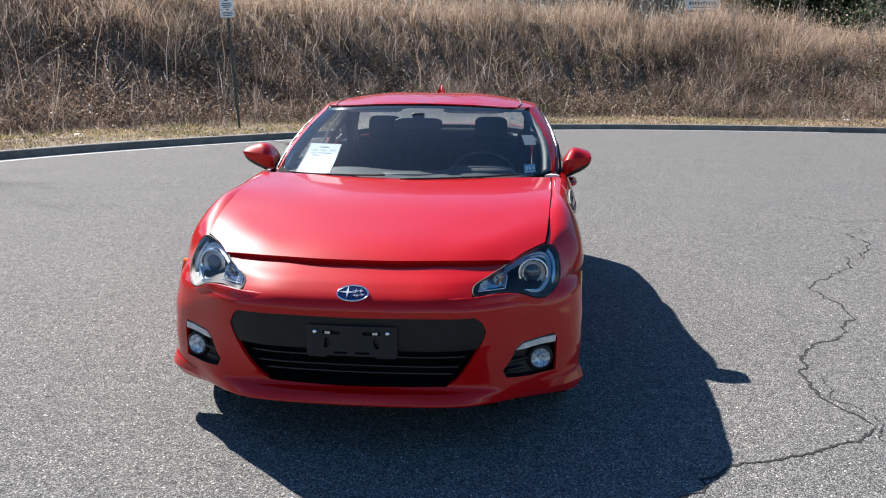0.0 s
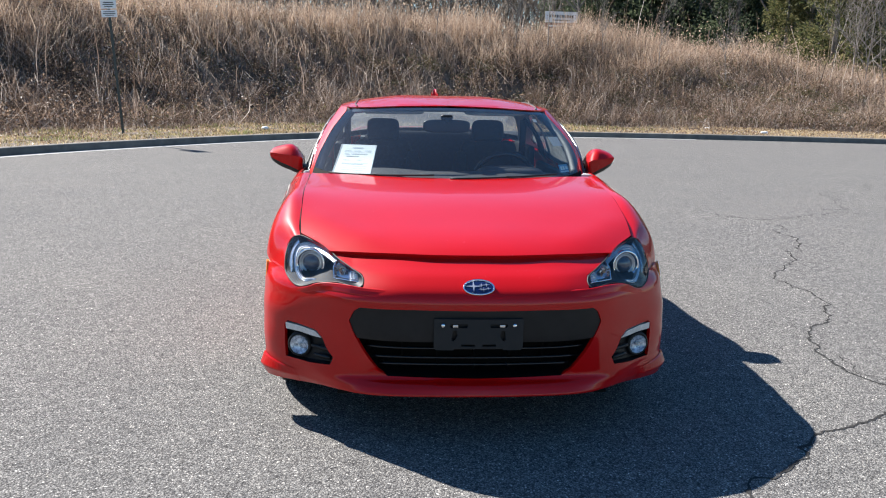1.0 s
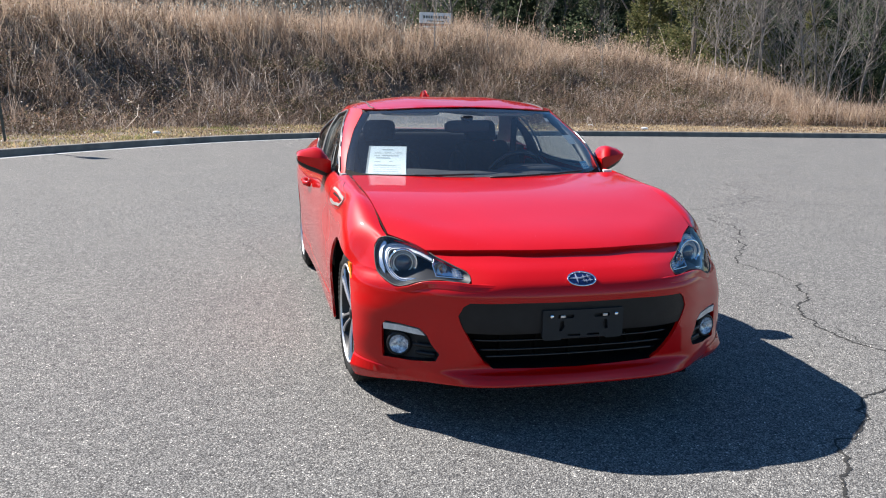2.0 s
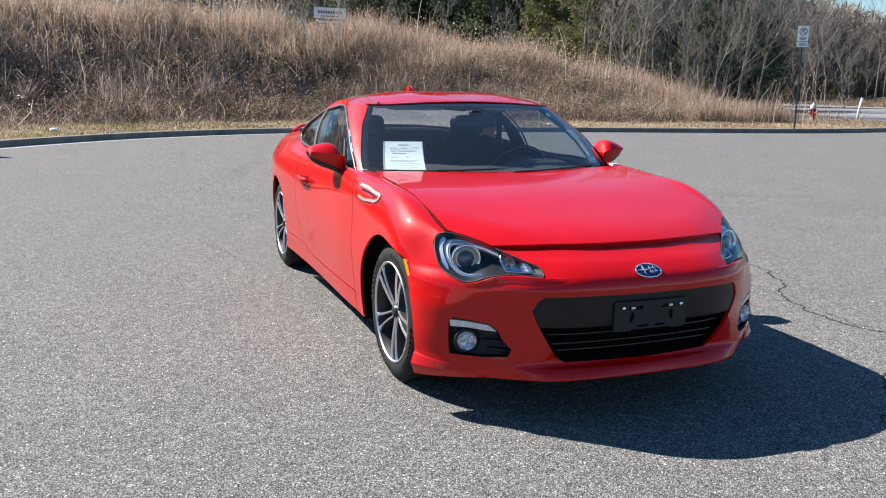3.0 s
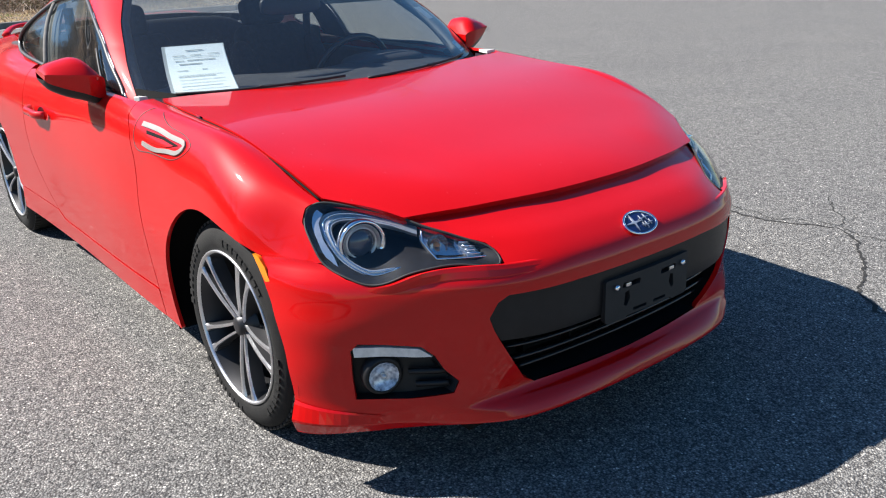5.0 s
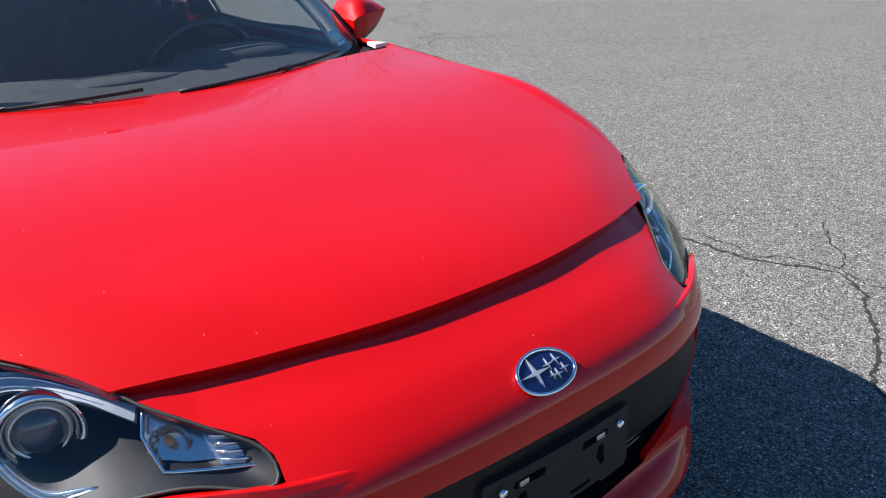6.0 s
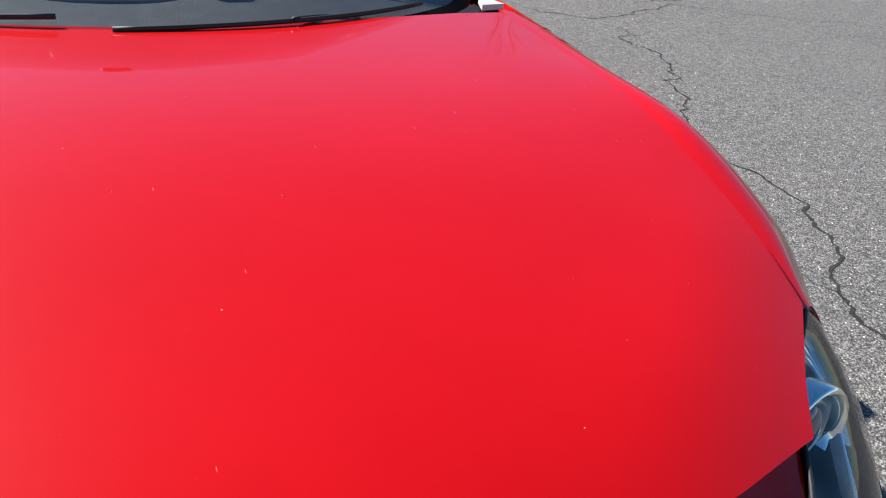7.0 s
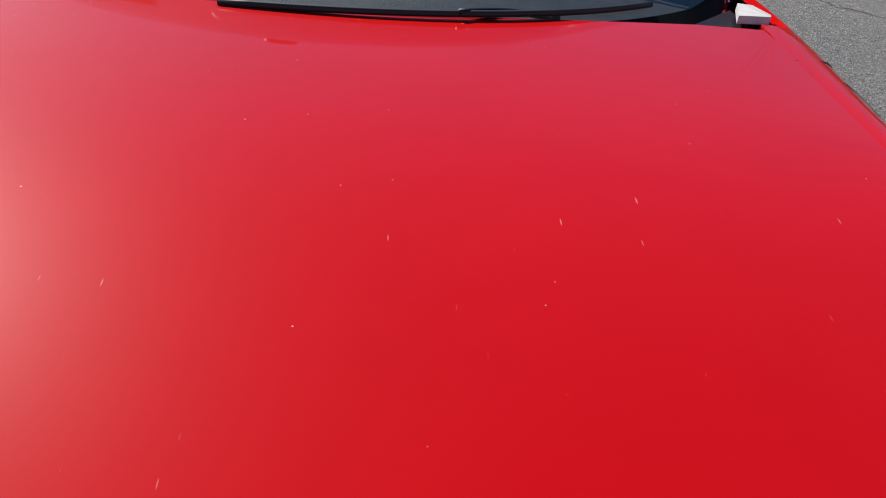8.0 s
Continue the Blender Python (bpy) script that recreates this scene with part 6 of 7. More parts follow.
    edge_plate = [(0.720, 0.717), (0.744, 0.688), (0.754, 0.652), (0.750, 0.618), (0.738, 0.597), (0.737, 0.622), (0.740, 0.655), (0.730, 0.688), (0.713, 0.707)]
    lamp_plate("side_reflector", edge_plate, 0.010, TURN_SILVER, "silver reflector at the lamp's outer edge")
    # turn signal: a clear chamber with a bright rim, a faceted bowl with an amber bulb, and a stepped reflector beside it
    tc = np.array([0.527 * side, -0.618, 0.638])
    to = np.array([0.42 * side, -1, 0.14]) / np.linalg.norm([0.42, -1, 0.14])
    lathe("turn_bowl", [(0.027, 0.000), (0.025, -0.004), (0.021, -0.012), (0.013, -0.020), (0.0, -0.023)], tc, to, TURN_SILVER, lamp, 14, "faceted chrome turn signal bowl").data.polygons.foreach_set("use_smooth", [False] * 56)
    cushion("turn_bulb", tc + to * -0.008, (0.014, 0.022, 0.014), BULB_AMBER, lamp, power=2, label="amber bulb")
    chamber = [(0.452, 0.613), (0.447, 0.631), (0.500, 0.655), (0.546, 0.674), (0.562, 0.646), (0.556, 0.612)]
    qs = np.array(flip(to_nose([tuple(p) for p in dense(np.array(chamber), 0.012)])))
    tube("chamber_rim", nose(qs[:, 0], qs[:, 1]) + np.array([-0.010 * side, 0.020, 0]), 0.0032, CHROME, lamp, sides=6, closed=True, label="bright rim of the turn signal chamber")
    behind = [(0.456, 0.615), (0.452, 0.630), (0.500, 0.652), (0.542, 0.669), (0.556, 0.646), (0.551, 0.614)]
    lamp_plate("turn_panel", behind, 0.044, TURN_SILVER, "silver panel behind the turn signal")
    block = [(0.458, 0.616), (0.453, 0.631), (0.480, 0.643), (0.497, 0.650), (0.494, 0.616)]
    reflector = lamp_plate("turn_reflector", block, 0.022, TURN_SILVER, "chrome reflector block")
    for k in range(4):
        z = 0.619 + 0.007 * k
        qs = np.array(flip(to_nose([(0.460 + 0.002 * k, z), (0.492, z + 0.001)])))
        tube("reflector_step", nose(qs[:, 0], qs[:, 1]) + np.array([-0.010 * side, 0.019, 0]), 0.0026, CHROME, reflector, sides=6)

# grille: black upper bar, slats, dark back, plate bracket
back_o = [(s * 1.0, z) for s, z in grille_o]
grille = panel("grille", offset(nose, 0.16), back_o, 0.03, DEEP_BLACK, car, flange=0, label="black lower grille with horizontal slats")
bar_half = [(0.0, 0.533), (0.25, 0.536), (0.444, 0.532), (0.467, 0.514), (0.485, 0.476), (0.473, 0.440), (0.454, 0.409), (0.30, 0.410), (0.0, 0.411)]
panel("grille_bar", offset(nose, 0.005), to_nose(whole(bar_half)), 0.02, BLACK_PLASTIC, grille, flange=0.03, label="matt black bar across the grille")
for z, x, d in ((0.372, 0.425, 0.045), (0.330, 0.396, 0.042), (0.298, 0.368, 0.040)):
    xs = np.array(to_nose([(w * x, z) for w in np.linspace(-1, 1, 30)]))
    tube("slat", nose(xs[:, 0], xs[:, 1]) + (0, d, 0), 0.010, BLACK_GLOSS, grille, sides=8, flat=0.55)
for x in (-0.28, -0.14, 0.0, 0.14, 0.28):
    bm = bmesh.new()
    box(bm, (x, -0.69 + x * x * 0.6, 0.335), (0.008, 0.03, 0.13))
    part("grille_strut", bm, DEEP_BLACK, grille)
rimg = np.array(grille_o)
rp = nose(rimg[:, 0], rimg[:, 1])
n = len(rp)
rows = [rp + (0, 0.004, 0), rp + (0, 0.16, 0)]
mesh_part("grille_surround", np.vstack(rows), [(i, (i + 1) % n, n + (i + 1) % n, n + i) for i in range(n)], BLACK_PLASTIC, grille, smooth=False)
plate_o = [(-0.165, 0.505), (0.165, 0.505), (0.168, 0.500), (0.168, 0.395), (0.160, 0.385), (0.095, 0.385), (0.09, 0.392), (-0.09, 0.392), (-0.095, 0.385), (-0.160, 0.385), (-0.168, 0.395), (-0.168, 0.500)]
flat_plate = lambda a, b: np.stack([a, np.full_like(a, -0.850) + 0.30 * a * a, b], 1)
slots = [[(x - 0.030, 0.487), (x + 0.030, 0.487), (x + 0.034, 0.482), (x + 0.030, 0.472), (x - 0.030, 0.472), (x - 0.034, 0.477)] for x in (-0.075, 0.075)]
slots += [[(w * 0.098, 0.460), (w * 0.084, 0.462), (w * 0.080, 0.440), (w * 0.092, 0.420), (w * 0.102, 0.424)][::(1 if w > 0 else -1)] for w in (-1, 1)]
slots += [[(x - 0.026, 0.408), (x + 0.026, 0.408), (x + 0.026, 0.400), (x - 0.026, 0.400)] for x in (-0.04, 0.04)]
bracket = panel("plate_bracket", flat_plate, plate_o, 0.02, BRACKET_BLACK, car, holes=tuple(slots), flange=0.016, centre=(0, 0, .45), label="empty black number plate bracket with slots")
for x in (-0.134, 0.134):
    lathe("bolt", [(0.0, 0.009), (0.006, 0.009), (0.008, 0.006), (0.008, 0.0)], (x, -0.846, 0.482), (0, -1, 0), CHROME, bracket, 18, "bright bolt head")
for x in (-0.088, 0.088):
    bm = bmesh.new()
    box(bm, (x, -0.846, 0.479), (0.020, 0.008, 0.010), None, 0.002)
    part("clip", bm, SATIN, bracket, "small metal clip nut")

# fog lamps in black pockets, with a silver strip above
STRIP = [(0.744, 0.384), (0.746, 0.410), (0.690, 0.410), (0.620, 0.402), (0.595, 0.380), (0.628, 0.380), (0.690, 0.385)]
for side in (1, -1):
    flip = lambda pts: pts if side > 0 else mirrored(pts)
    pocket = panel("fog_lamp", offset(nose, 0.045), flip(fog_l), 0.02, BLACK_PLASTIC, car, flange=0, label="round clear fog lamp in a black bumper pocket")
    fr = np.array(flip(fog_l))
    fp = nose(fr[:, 0], fr[:, 1])
    n = len(fp)
    mesh_part("pocket_wall", np.vstack([fp + (0, 0.003, 0), fp + (0, 0.046, 0)]), [(i, (i + 1) % n, n + (i + 1) % n, n + i) for i in range(n)], BLACK_PLASTIC, pocket, smooth=False)
    strip = [(x * side, z) for x, z in STRIP][::side]
    panel("daylight_strip", offset(nose, 0.003), to_nose(strip), 0.01, STRIP_SILVER, pocket, flange=0.014, lift=0.002, label="silver strip above the fog lamp")
    fc = np.array([0.690 * side, -0.594, 0.328])
    fo = np.array([0.30 * side, -1.0, 0.0]) / np.linalg.norm([0.3, 1.0])
    lathe("fog_bezel", [(0.054, -0.03), (0.050, -0.006), (0.043, 0.0), (0.039, -0.004), (0.039, -0.03)], fc, fo, BLACK_PLASTIC, pocket, 40)
    lathe("fog_reflector", [(0.039, -0.001), (0.031, -0.009), (0.016, -0.015), (0.0, -0.017)], fc, fo, FOG_GLINTS, pocket, 14, "chrome fog lamp bowl")
    cushion("fog_bulb", fc - fo * 0.008, (0.014, 0.02, 0.014), SATIN, pocket, power=2)
    lathe("fog_lens", [(0.0, 0.012), (0.017, 0.010), (0.031, 0.004), (0.039, -0.003)], fc, fo, LENS, pocket, 40, "clear domed fog lens")
    for k in range(2):
        z = 0.335 - 0.032 * k
        ps = np.array(to_nose([(side * x, z) for x in np.linspace(0.635 - 0.01 * k, 0.562 - 0.002 * k, 6)]))
        tube("pocket_fin", nose(ps[:, 0], ps[:, 1]) + (0, 0.022, 0), 0.008, BLACK_PLASTIC, pocket, sides=6)

# oval emblem on the nose: blue field, bright rim and star shapes
def on_nose(x, z, lift):
    s = to_nose([(x, z)])[0]
    p = nose(np.array([s[0]]), np.array([s[1]]))[0]
    return p + np.array([0, -0.84, 0.54]) * lift


oval = [(0.057 * math.cos(radians(a)), 0.614 + 0.0215 * math.sin(radians(a))) for a in range(0, 360, 9)]
emblem = panel("emblem", nose, to_nose(oval), 0.008, LOGO_BLUE, car, flange=0.006, lift=0.005, label="deep blue oval emblem with a chrome rim")
tube("emblem_rim", [on_nose(x, z, 0.006) for x, z in oval], 0.0032, CHROME, emblem, sides=8, closed=True, label="chrome oval rim")
for x, z, r in ((-0.020, 0.616, 0.026), (0.010, 0.619, 0.010), (0.028, 0.620, 0.010), (0.017, 0.607, 0.010), (0.034, 0.610, 0.009), (0.007, 0.608, 0.008)):
    star = []
    for i in range(8):
        q = r if i % 2 == 0 else r * 0.16
        a = radians(45 * i)
        star.append((x + 1.2 * q * math.cos(a), z + q * 0.62 * math.sin(a)))
    panel("star", nose, to_nose(star), 0.006, STAR_SILVER, emblem, flange=0.002, lift=0.0072, label="bright four-pointed shape")

# wheels: tyre, rim with ten slim spokes in pairs, hub, nuts and brake disc
def wheel(at, side, steer=0.0):
    w = tagged(new("wheel"))
    w.parent = car
    w.matrix_world = Matrix.Translation(at) @ Matrix.Rotation(radians(steer), 4, "Z") @ Matrix.Translation([-c for c in at])
    o = (side, 0, 0)
    x, y, z = at
    tyre = lathe("tyre", [(0.218, -0.205), (0.25, -0.213), (0.285, -0.206), (0.304, -0.190), (0.312, -0.165), (0.313, -0.108), (0.312, -0.050), (0.304, -0.024), (0.288, -0.010),
                          (0.264, -0.001), (0.244, -0.003), (0.231, -0.008), (0.224, -0.012)], at, o, RUBBER, w, 96)
    # tread blocks on the shoulder
    for r, d, wide in ((0.3105, -0.038, 0.026), (0.3105, -0.176, 0.026)):
        vs, fs = [], []
        for i in range(72):
            a0, a1 = 2 * math.pi * i / 72, 2 * math.pi * (i + 0.72) / 72
            for rr in (r - 0.004, r + 0.0045):
                for a in (a0, a1):
                    for dd in (d - wide / 2, d + wide / 2):
                        vs.append((x + side * dd, y + rr * math.cos(a), z + rr * math.sin(a)))
            k = 8 * i
            fs += [(k + 4, k + 5, k + 7, k + 6), (k, k + 1, k + 5, k + 4), (k + 2, k + 6, k + 7, k + 3), (k + 1, k + 3, k + 7, k + 5), (k, k + 4, k + 6, k + 2)]
        mesh_part("tread", vs, fs, RUBBER, tyre, smooth=False)
    # raised lettering on the sidewall, as plain blocks
    vs, fs = [], []
    for i in range(60):
        if i % 15 < 9:
            a0, a1 = 2 * math.pi * i / 60, 2 * math.pi * (i + 0.6) / 60
            k = len(vs)
            for dd in (-0.006, 0.0008):
                for rr in (0.254, 0.272):
                    for a in (a0, a1):
                        vs.append((x + side * dd, y + rr * math.cos(a), z + rr * math.sin(a)))
            fs += [(k + 4, k + 5, k + 7, k + 6), (k, k + 1, k + 5, k + 4), (k + 2, k + 6, k + 7, k + 3), (k + 1, k + 3, k + 7, k + 5), (k, k + 4, k + 6, k + 2)]
    mesh_part("sidewall_print", vs, fs, RUBBER, tyre, smooth=False)["kind"] = "stuff"
    rim = lathe("rim", [(0.231, -0.008), (0.231, -0.004), (0.228, -0.002), (0.224, -0.003), (0.2215, -0.010), (0.2215, -0.012)], at, o, MACHINED, w, 72, "machined alloy rim")
    lathe("rim_barrel", [(0.2215, -0.011), (0.215, -0.026), (0.200, -0.070), (0.197, -0.185), (0.222, -0.205)], at, o, RIM_DARK, rim, 48)
    lathe("brake_disc", [(0.07, -0.098), (0.14, -0.096), (0.142, -0.10), (0.142, -0.118), (0.07, -0.12)], at, o, STEEL, w, 48, "worn steel brake disc")
    lathe("hub_face", [(0.062, -0.060), (0.050, -0.040), (0.034, -0.032), (0.029, -0.030), (0.027, -0.019), (0.010, -0.016), (0.0, -0.016)], at, o, RIM_DARK, w, 40, "dark hub with a centre cap")
    # added black disc: stops sun leaking through the spokes and darkens the openings
    lathe("brake_shield", [(0.0, -0.150), (0.185, -0.150), (0.188, -0.155)], at, o, DEEP_BLACK, w, 40)
    for i in range(5):
        a = radians(72 * i + 54)
        p = (x - side * 0.044, y + 0.050 * math.cos(a), z + 0.050 * math.sin(a))
        lathe("wheel_nut", [(0.0, 0.008), (0.008, 0.008), (0.010, 0.004), (0.010, -0.01)], p, o, RIM_DARK, w, 8)
    for i in range(5):
        for k in (-1, 1):
            mid = radians(72 * i + 45)
            vs, fs, vd, fd = [], [], [], []
            n = 10
            for j in range(n):
                t = j / (n - 1)
                r = 0.024 + 0.199 * t
                off = k * (0.0115 + 0.0225 * t ** 1.4)
                d = -0.030 + 0.022 * t + 0.006 * math.sin(math.pi * t)
                half_w = 0.0046 + 0.0014 * t + 0.009 * max(0.0, t - 0.86) / 0.14
                a = mid + math.asin(off / max(r, abs(off) * 1.02))
                ca, sa = math.cos(a), math.sin(a)
                for wgt, dd in ((-1, -0.007), (-0.70, 0.0), (0.70, 0.0), (1, -0.007)):
                    vs.append((x + side * (d + dd), y + r * ca - wgt * half_w * sa, z + r * sa + wgt * half_w * ca))
                for wgt, dd in ((-1.06, -0.007), (-1.25, -0.046), (1.25, -0.046), (1.06, -0.007)):
                    vd.append((x + side * (d + dd), y + r * ca - wgt * half_w * sa, z + r * sa + wgt * half_w * ca))
            for j in range(n - 1):
                for m in range(3):
                    fs.append((4 * j + m, 4 * j + m + 1, 4 * j + m + 5, 4 * j + m + 4))
                    fd.append((4 * j + m, 4 * j + m + 1, 4 * j + m + 5, 4 * j + m + 4))
            spoke = mesh_part("spoke", vs, fs, MACHINED, w, "machined spoke face", smooth=False)
            mesh_part("spoke_back", vd, fd, GUNMETAL, spoke, smooth=False)
    return w


STEER = 1.2  # the front wheels stand turned
for side in (1, -1):
    wheel((0.836 * side, -0.032, 0.313), side, STEER)
    wheel((0.858 * side, 2.57, 0.313), side)

# door mirrors: a wedge-shaped red shell with a sharp crease, a black underside and a black foot
MIRROR_RIBS = curve_through([  # from the door outwards: x, top, crease, lower edge of the red, bottom
    (0.806, 0.944, 0.941, 0.882, 0.862), (0.820, 0.964, 0.950, 0.874, 0.853), (0.845, 0.996, 0.955, 0.882, 0.856), (0.875, 1.012, 0.958, 0.896, 0.868),
    (0.920, 1.007, 0.962, 0.913, 0.884), (0.955, 0.998, 0.966, 0.928, 0.902), (0.978, 0.988, 0.969, 0.940, 0.920), (0.987, 0.978, 0.968, 0.950, 0.938)], 26)
for side in (1, -1):
    rows = {"top": [], "face": [], "under": []}
    for x, top, crease, low, bot in MIRROR_RIBS:
        x = side * (0.81 + (x - 0.81) * (0.83 if side > 0 else 1.0))
        front = 0.860 + 0.30 * max(0.0, abs(x) - 0.86) + 6.0 * max(0.0, 0.83 - abs(x)) ** 2
        rows["top"].append([(x, 1.020, top - 0.008), (x, front + 0.100, top), (x, front + 0.060, top - 0.05 * (top - crease)), (x, front + 0.024, crease + 0.58 * (top - crease)), (x, front, crease)])
        rows["face"].append([(x, front, crease), (x, front + 0.001, crease * 0.6 + low * 0.4), (x, front + 0.012, low)])
        rows["under"].append([(x, front + 0.012, low), (x, front + 0.026, bot + 0.25 * (low - bot)), (x, front + 0.052, bot), (x, 1.018, bot + 0.012)])

    def skin(keys):
        """Points and faces of the strips named; strips don't share points, so their joint stays sharp."""
        vs, fs = [], []
        for key in keys:
            m, base = len(rows[key][0]), len(vs)
            vs += [p for rib in rows[key] for p in rib]
            fs += [(base + i * m + j, base + i * m + j + 1, base + (i + 1) * m + j + 1, base + (i + 1) * m + j)[::-side] for i in range(len(MIRROR_RIBS) - 1) for j in range(m - 1)]
        for end in (0, -1):
            loop = [rows[keys[0]][end][0]] + [p for key in keys for p in rows[key][end][1:]]
            fs.append(tuple(range(len(vs), len(vs) + len(loop))))
            vs += loop
        return vs, fs

    mirror = mesh_part("door_mirror", *skin(("top", "face")), RED, car)
    mesh_part("mirror_base", *skin(("under",)), BLACK_PLASTIC, mirror, "black underside of the mirror")
    glass_rim = [rib[0] for rib in rows["top"]] + [rib[-1] for rib in rows["under"][::-1]]
    mesh_part("mirror_glass", np.array(glass_rim) - (0, 0.006, 0), [tuple(range(len(glass_rim)))], material("mirror_face", (0.8, 0.8, 0.8), 0.02, 1.0), mirror, "mirror glass", smooth=False)
    ft = np.array([(0.770, 0.950, 0.862), (0.798, 0.950, 0.874), (0.836, 0.955, 0.894), (0.868, 0.965, 0.915)]) * (side, 1, 1)
    tube("mirror_foot", curve_through(ft, 10), np.linspace(0.058 if side < 0 else 0.036, 0.046 if side < 0 else 0.030, 10), BLACK_PLASTIC, mirror, sides=12, flat=0.5, label="black mirror foot")

# wipers and cowl
vs = np.vstack([both_ways([(0, .36, .852), (.36, .42, .856), (.60, .46, .862), (.742, .475, .872)]), both_ways([(0, .385, .868), (.36, .437, .870), (.62, .585, .874), (.74, .72, .878)])])
mesh_part("cowl_panel", vs, [(i, i + 1, 7 + i + 1, 7 + i) for i in range(6)], BLACK_PLASTIC, car, "black plastic cowl under the wipers")
for k, (pivot, elbow, s0, s1) in enumerate((((0.42, .568, .868), (0.30, .57, .880), 0.60, -0.02), ((-0.20, .51, .866), (-0.30, .525, .880), -0.10, -0.70))):
    ss = np.linspace(s0, s1, 18)
    bladeline = cabin(ss, np.linspace(0.040, 0.022, 18)) + (0, -0.005, 0.0045)
    arm_end = bladeline[9]
    wiper = tube("wiper", curve_through([np.array(pivot) + (0, -0.01, 0.006), np.array(pivot) * 0.5 + arm_end * 0.5 + (0, -0.01, 0.012), arm_end + (0, -0.002, 0.003)], 12), 0.0038, BLACK_PLASTIC, car, label="black wiper arm")
    tube("wiper_blade", bladeline, 0.0036, SEAL, wiper, flat=1.3)
    lathe("wiper_pivot", [(0.0, 0.014), (0.012, 0.012), (0.014, 0.0)], pivot, (0, -0.4, 1), BLACK_PLASTIC, wiper, 16)

# white corner caps where bonnet, wing and screen meet
for side in (1, -1):
    vs = np.array([(0.704, .600, .899), (0.760, .614, .899), (0.782, .662, .891), (0.768, .705, .893), (0.736, .690, .897)]) * (side, 1, 1)
    vs = vs[2] + (vs - vs[2]) * (1.0 if side > 0 else 0.45)
    vs = np.vstack([vs, vs - (0, 0, 0.012)])
    mesh_part("corner_cap", vs, [(0, 1, 2, 3, 4)] + [(i, (i + 1) % 5, 5 + (i + 1) % 5, 5 + i) for i in range(5)], CAP_WHITE, car, "whitish plastic corner cap", smooth=False)

# cabin: dashboard, seats, steering wheel, inner mirror, pillars, parcel shelf
DB = Surface([(0.0, both_ways([(0, .46, .840), (.35, .50, .842), (.60, .62, .842), (.72, .72, .842)])),
              (0.3, both_ways([(0, .75, .872), (.35, .78, .885), (.60, .85, .868), (.72, .90, .850)])),
              (0.5, both_ways([(0, .92, .860), (.35, .95, .875), (.60, .97, .850), (.72, .98, .82)])),
              (0.8, both_ways([(0, .96, .58), (.35, .98, .60), (.60, .99, .60), (.72, 1.0, .60)]))], np.array([-.9, -.6, -.3, 0, .3, .6, .9]))
dash_at = lambda s, k: DB(k, s)
panel("dashboard", dash_at, [(-.88, .01), (.88, .01), (.88, .79), (-.88, .79)], 0.05, DASH, car, flange=0.01, label="dark soft-touch dashboard")
cushion("instrument_hood", (0.36, 0.88, 0.872), (0.38, 0.22, 0.085), DASH, car, power=2.6, label="hooded instrument binnacle")
cushion("dash_cap", (-0.02, 0.80, 0.870), (0.36, 0.16, 0.026), DASH, car, power=2.6)
st = np.array([(0.36 + 0.185 * math.cos(a), 1.13 - 0.06 * math.sin(a), 0.80 + 0.165 * math.sin(a)) for a in np.linspace(0, 2 * math.pi, 40, endpoint=False)])
steer = tube("steering_wheel", st, 0.015, BLACK_GLOSS, car, closed=True, label="black leather steering wheel")
cushion("wheel_boss", (0.36, 1.12, 0.80), (0.15, 0.06, 0.13), DASH, steer, power=2.5)
for a in (0.1, math.pi - 0.1, -math.pi / 2):
    tube("wheel_spoke", [(0.36, 1.12, 0.80), (0.36 + 0.18 * math.cos(a), 1.13 - 0.06 * math.sin(a), 0.80 + 0.16 * math.sin(a))], 0.012, SATIN, steer)


def car_seat(x):
    lean = Matrix.Rotation(radians(-20), 4, "X")
    seat = cushion("car_seat", (x, 1.45, 0.40), (0.50, 0.56, 0.17), FABRIC, car, power=4, label="black cloth front seat with headrest")
    cushion("seat_back", (x, 1.83, 0.70), (0.44, 0.14, 0.60), FABRIC, seat, lean, 3.2)
    for w in (-1, 1):
        cushion("side_bolster", (x + w * 0.20, 1.78, 0.68), (0.11, 0.17, 0.50), FABRIC, seat, lean, 3)
        cushion("shoulder_pad", (x + w * 0.13, 1.90, 0.90), (0.13, 0.12, 0.18), FABRIC, seat, lean, 2.6)
        tube("headrest_post", [(x + w * 0.05, 1.945, 0.94), (x + w * 0.05, 1.975, 1.03)], 0.006, CHROME, seat)
    cushion("headrest", (x, 1.98, 1.045), (0.22, 0.11, 0.15), FABRIC, seat, lean, 4.5)


car_seat(0.36)
car_seat(-0.36)
cushion("rear_bench", (0, 2.25, 0.50), (1.10, 0.42, 0.16), FABRIC, car, power=5, label="black cloth rear bench")
cushion("rear_backrest", (0, 2.52, 0.77), (1.10, 0.12, 0.50), FABRIC, car, Matrix.Rotation(radians(-24), 4, "X"), 5, label="black cloth rear backrest")
bm = bmesh.new()
box(bm, (0, 2.78, 0.952), (1.06, 0.44, 0.02), None, 0.006)
part("parcel_shelf", bm, GREY_TRIM, car, "grey parcel shelf under the rear screen")
bm = bmesh.new()
box(bm, (0, 1.7, 0.235), (1.40, 2.2, 0.02))
for w in (-1, 1):
    box(bm, (w * 0.735, 1.38, 0.55), (0.05, 1.28, 0.60), None, 0.02)
    box(bm, (w * 0.67, 2.36, 0.64), (0.05, 0.80, 0.62), None, 0.02)
box(bm, (0, 1.5, 0.36), (0.20, 1.1, 0.24), None, 0.03)
part("cabin_trim", bm, DASH, car, "dark door cards, floor and console")
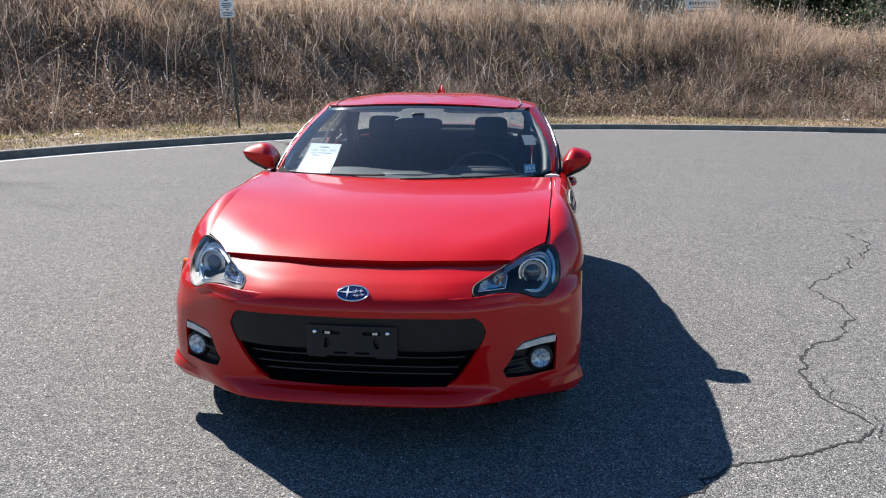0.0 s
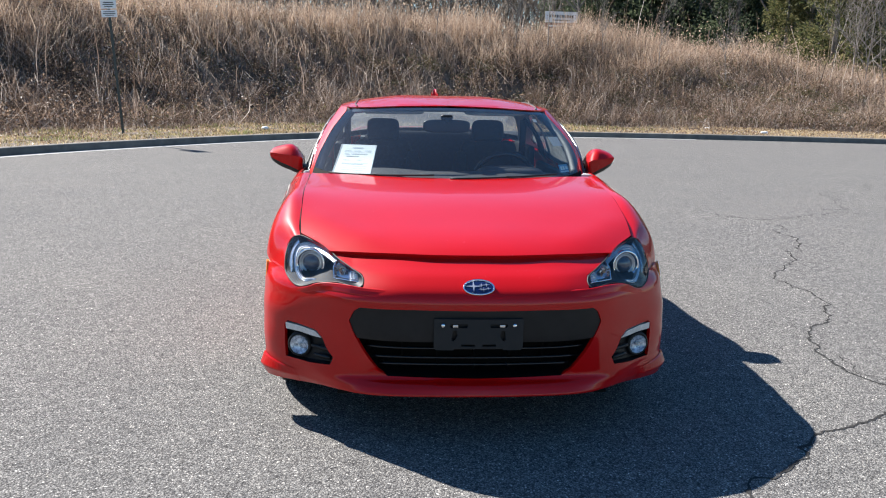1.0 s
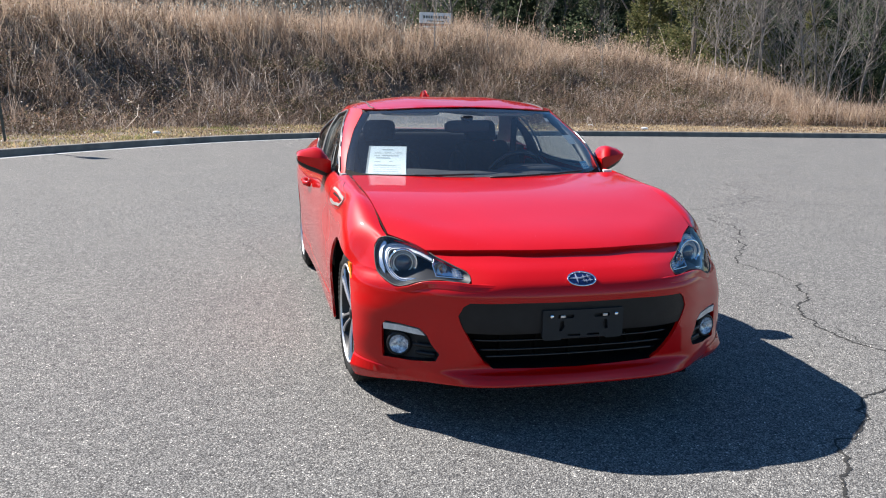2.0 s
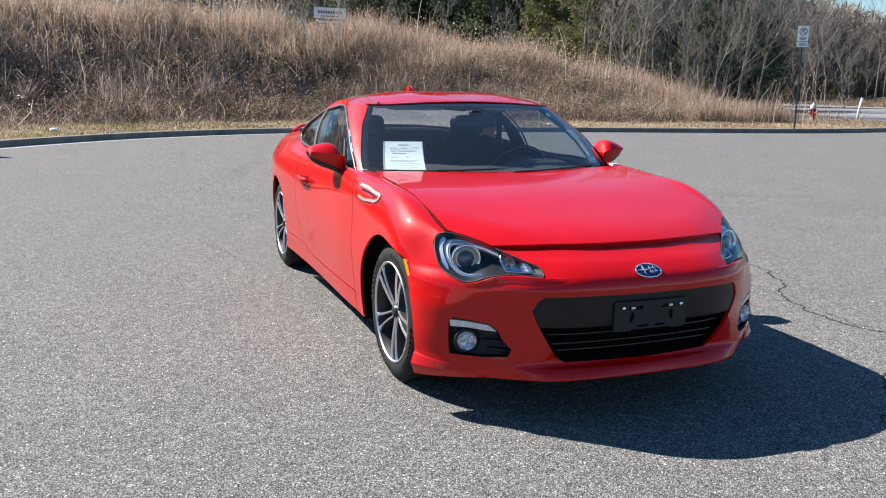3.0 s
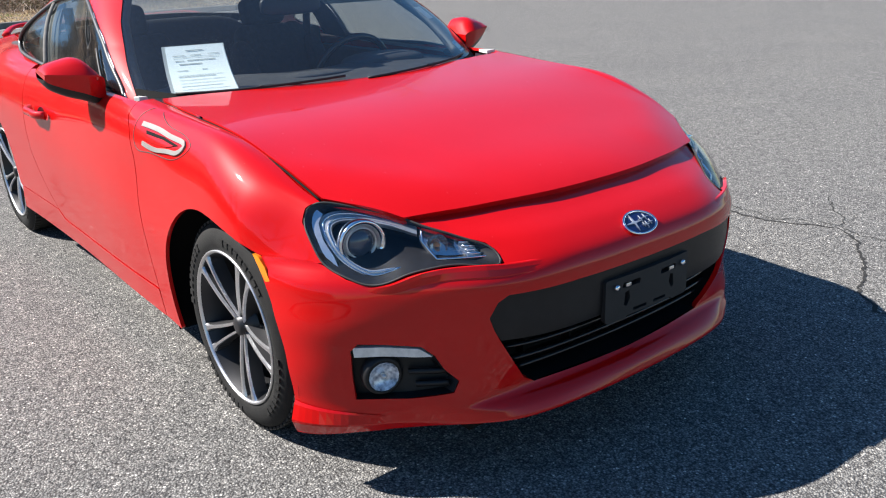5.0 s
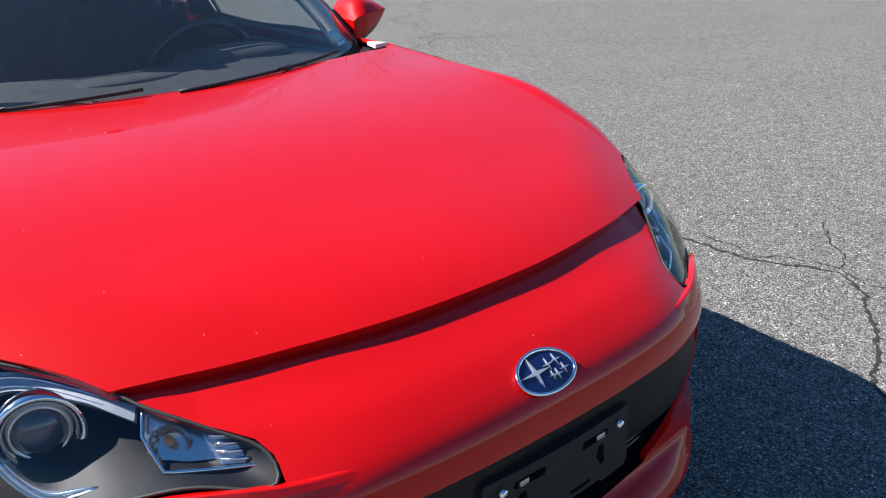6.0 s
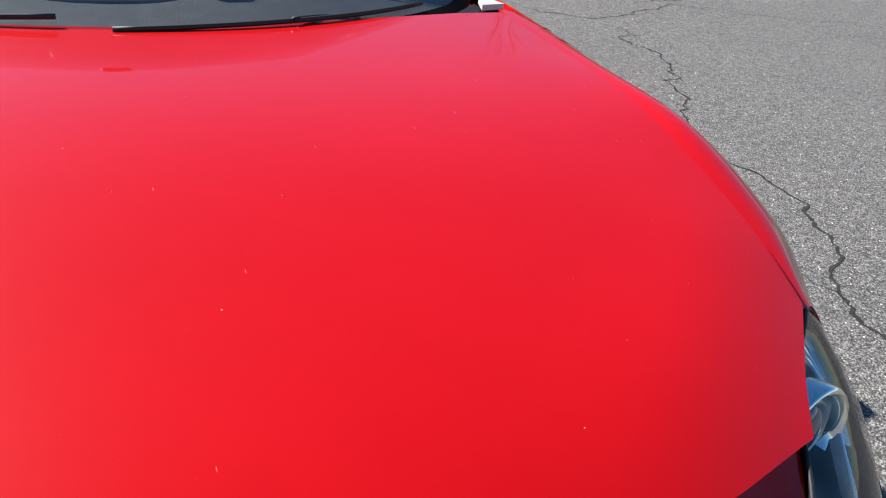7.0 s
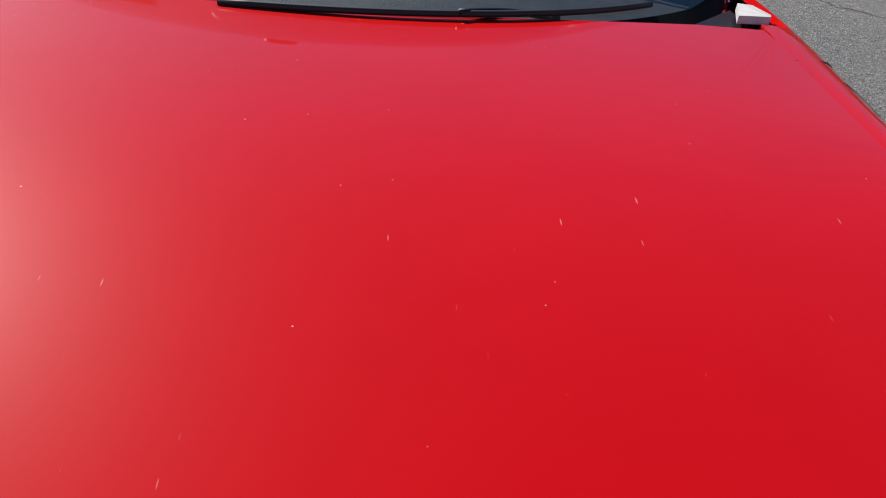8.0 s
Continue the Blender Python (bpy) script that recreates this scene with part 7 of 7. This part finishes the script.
head_o = [(0, 1.13), (0.40, 1.17), (0.52, 1.32), (0.55, 1.6), (0.54, 1.95), (0.48, 2.3), (0.30, 2.40), (0, 2.42)]
headliner = panel("headliner", lambda a, b: roof(a, b) - (0, 0, 0.035), whole(head_o), 0.06, GREY_TRIM, car, flange=0, label="grey roof lining")
inner_mirror = cushion("inner_mirror", (0.0, 0.985, 1.125), (0.27, 0.035, 0.075), BLACK_PLASTIC, car, power=4, label="black inside mirror on the screen")
tube("mirror_stalk", [(0, 0.985, 1.14), (0, 0.96, 1.165)], 0.012, BLACK_PLASTIC, inner_mirror)
cushion("sensor_box", (0.0, 0.985, 1.175), (0.07, 0.05, 0.03), BLACK_PLASTIC, inner_mirror, power=4)
for side in (1, -1):
    belt = [(0.60 * side, 1.93, 1.13), (0.60 * side, 1.94, 1.0), (0.59 * side, 1.95, 0.75)]
    tube("seat_belt", curve_through(belt, 10), 0.022, FABRIC, car, flat=0.15)
    visor = cushion("sun_visor", (0.30 * side, 1.21, 1.205), (0.36, 0.15, 0.022), GREY_TRIM, car, Matrix.Rotation(radians(12), 4, "X"), 5, label="grey sun visor folded up")

# things fixed to the screen: sale sheet, inspection and corner stickers
def on_screen(name, corners, mat, parent, lift, label=""):
    """A flat sheet on the inside of the windscreen; corners in turn, as places on the screen."""
    return panel(name, cabin, corners, 0.02, mat, parent, flange=0, lift=lift, label=label)


def between(c, a, b):
    """The place at shares a (across) and b (up) of a four-cornered sheet."""
    p = np.array(c, float)
    return tuple((p[0] * (1 - a) + p[1] * a) * (1 - b) + (p[3] * (1 - a) + p[2] * a) * b)


SHEET = np.array([(-0.642, 0.688, 0.862), (-0.430, 0.600, 0.864), (-0.392, 0.790, 1.025), (-0.591, 0.872, 1.023)])


def sheet_at(a, b):
    """A place on the sale sheet, which leans on the dashboard and bows a little."""
    p = (SHEET[0] * (1 - a) + SHEET[1] * a) * (1 - b) + (SHEET[3] * (1 - a) + SHEET[2] * a) * b
    return p + np.array([0.0, 0.012, -0.004]) * math.sin(math.pi * b)


def sheet_piece(name, a0, a1, b0, b1, mat, parent, proud, label=""):
    na, nb = 8, 8
    vs = [sheet_at(a0 + (a1 - a0) * i / na, b0 + (b1 - b0) * j / nb) + np.array([0.0, -0.82, 0.57]) * proud for j in range(nb + 1) for i in range(na + 1)]
    fs = [(j * (na + 1) + i, j * (na + 1) + i + 1, (j + 1) * (na + 1) + i + 1, (j + 1) * (na + 1) + i) for j in range(nb) for i in range(na)]
    return mesh_part(name, vs, fs, mat, parent, label)


sheet_ob = tagged(new("sale_sheet"), "white printed sheet propped behind the windscreen", "paper")
sheet_piece("sleeve", 0, 1, 0, 1, PAPER, sheet_ob, 0.0, "pale plastic sleeve")
sheet_piece("page", 0.05, 0.985, 0.055, 0.985, PAGE, sheet_ob, 0.002, "white page")
lines = [(0.36, 0.64, 0.885, 0.016), (0.15, 0.34, 0.80, 0.010), (0.42, 0.60, 0.80, 0.010), (0.70, 0.88, 0.81, 0.010), (0.15, 0.88, 0.765, 0.006), (0.17, 0.31, 0.70, 0.012), (0.36, 0.80, 0.705, 0.014),
         (0.22, 0.58, 0.635, 0.016), (0.17, 0.34, 0.52, 0.010), (0.55, 0.64, 0.53, 0.010), (0.17, 0.86, 0.43, 0.006), (0.17, 0.74, 0.40, 0.010), (0.17, 0.86, 0.34, 0.006), (0.17, 0.86, 0.28, 0.006), (0.17, 0.80, 0.22, 0.008), (0.17, 0.88, 0.16, 0.006)]
for a0, a1, b, h in lines:
    sheet_piece("print_bar", a0, a1, b, b + h, INK, sheet_ob, 0.0035)
sheet_piece("sleeve_clip", 0.04, 0.96, 0.012, 0.055, DEEP_BLACK, sheet_ob, 0.004, "black clip along the foot of the sheet")
stick = [(0.640, 0.052), (0.715, 0.052), (0.712, 0.105), (0.640, 0.105)]
insp = on_screen("inspection_sticker", stick, STICKER_BLUE, screen, -0.004, "blue inspection sticker with pale print")
for a0, a1, b0, b1 in ((0.12, 0.32, 0.30, 0.75), (0.38, 0.58, 0.30, 0.75), (0.68, 0.92, 0.35, 0.7), (0.05, 0.95, 0.06, 0.18)):
    on_screen("print_bar", [between(stick, a0, b0), between(stick, a1, b0), between(stick, a1, b1), between(stick, a0, b1)], PAPER, insp, -0.0025)
on_screen("corner_label", [(0.655, 0.225), (0.735, 0.225), (0.735, 0.285), (0.650, 0.285)], PAPER, screen, -0.004, "pale label in the screen's corner")
on_screen("toll_tag", [(0.60, 0.375), (0.635, 0.375), (0.635, 0.395), (0.60, 0.395)], PAPER, screen, -0.004, "small white tag")
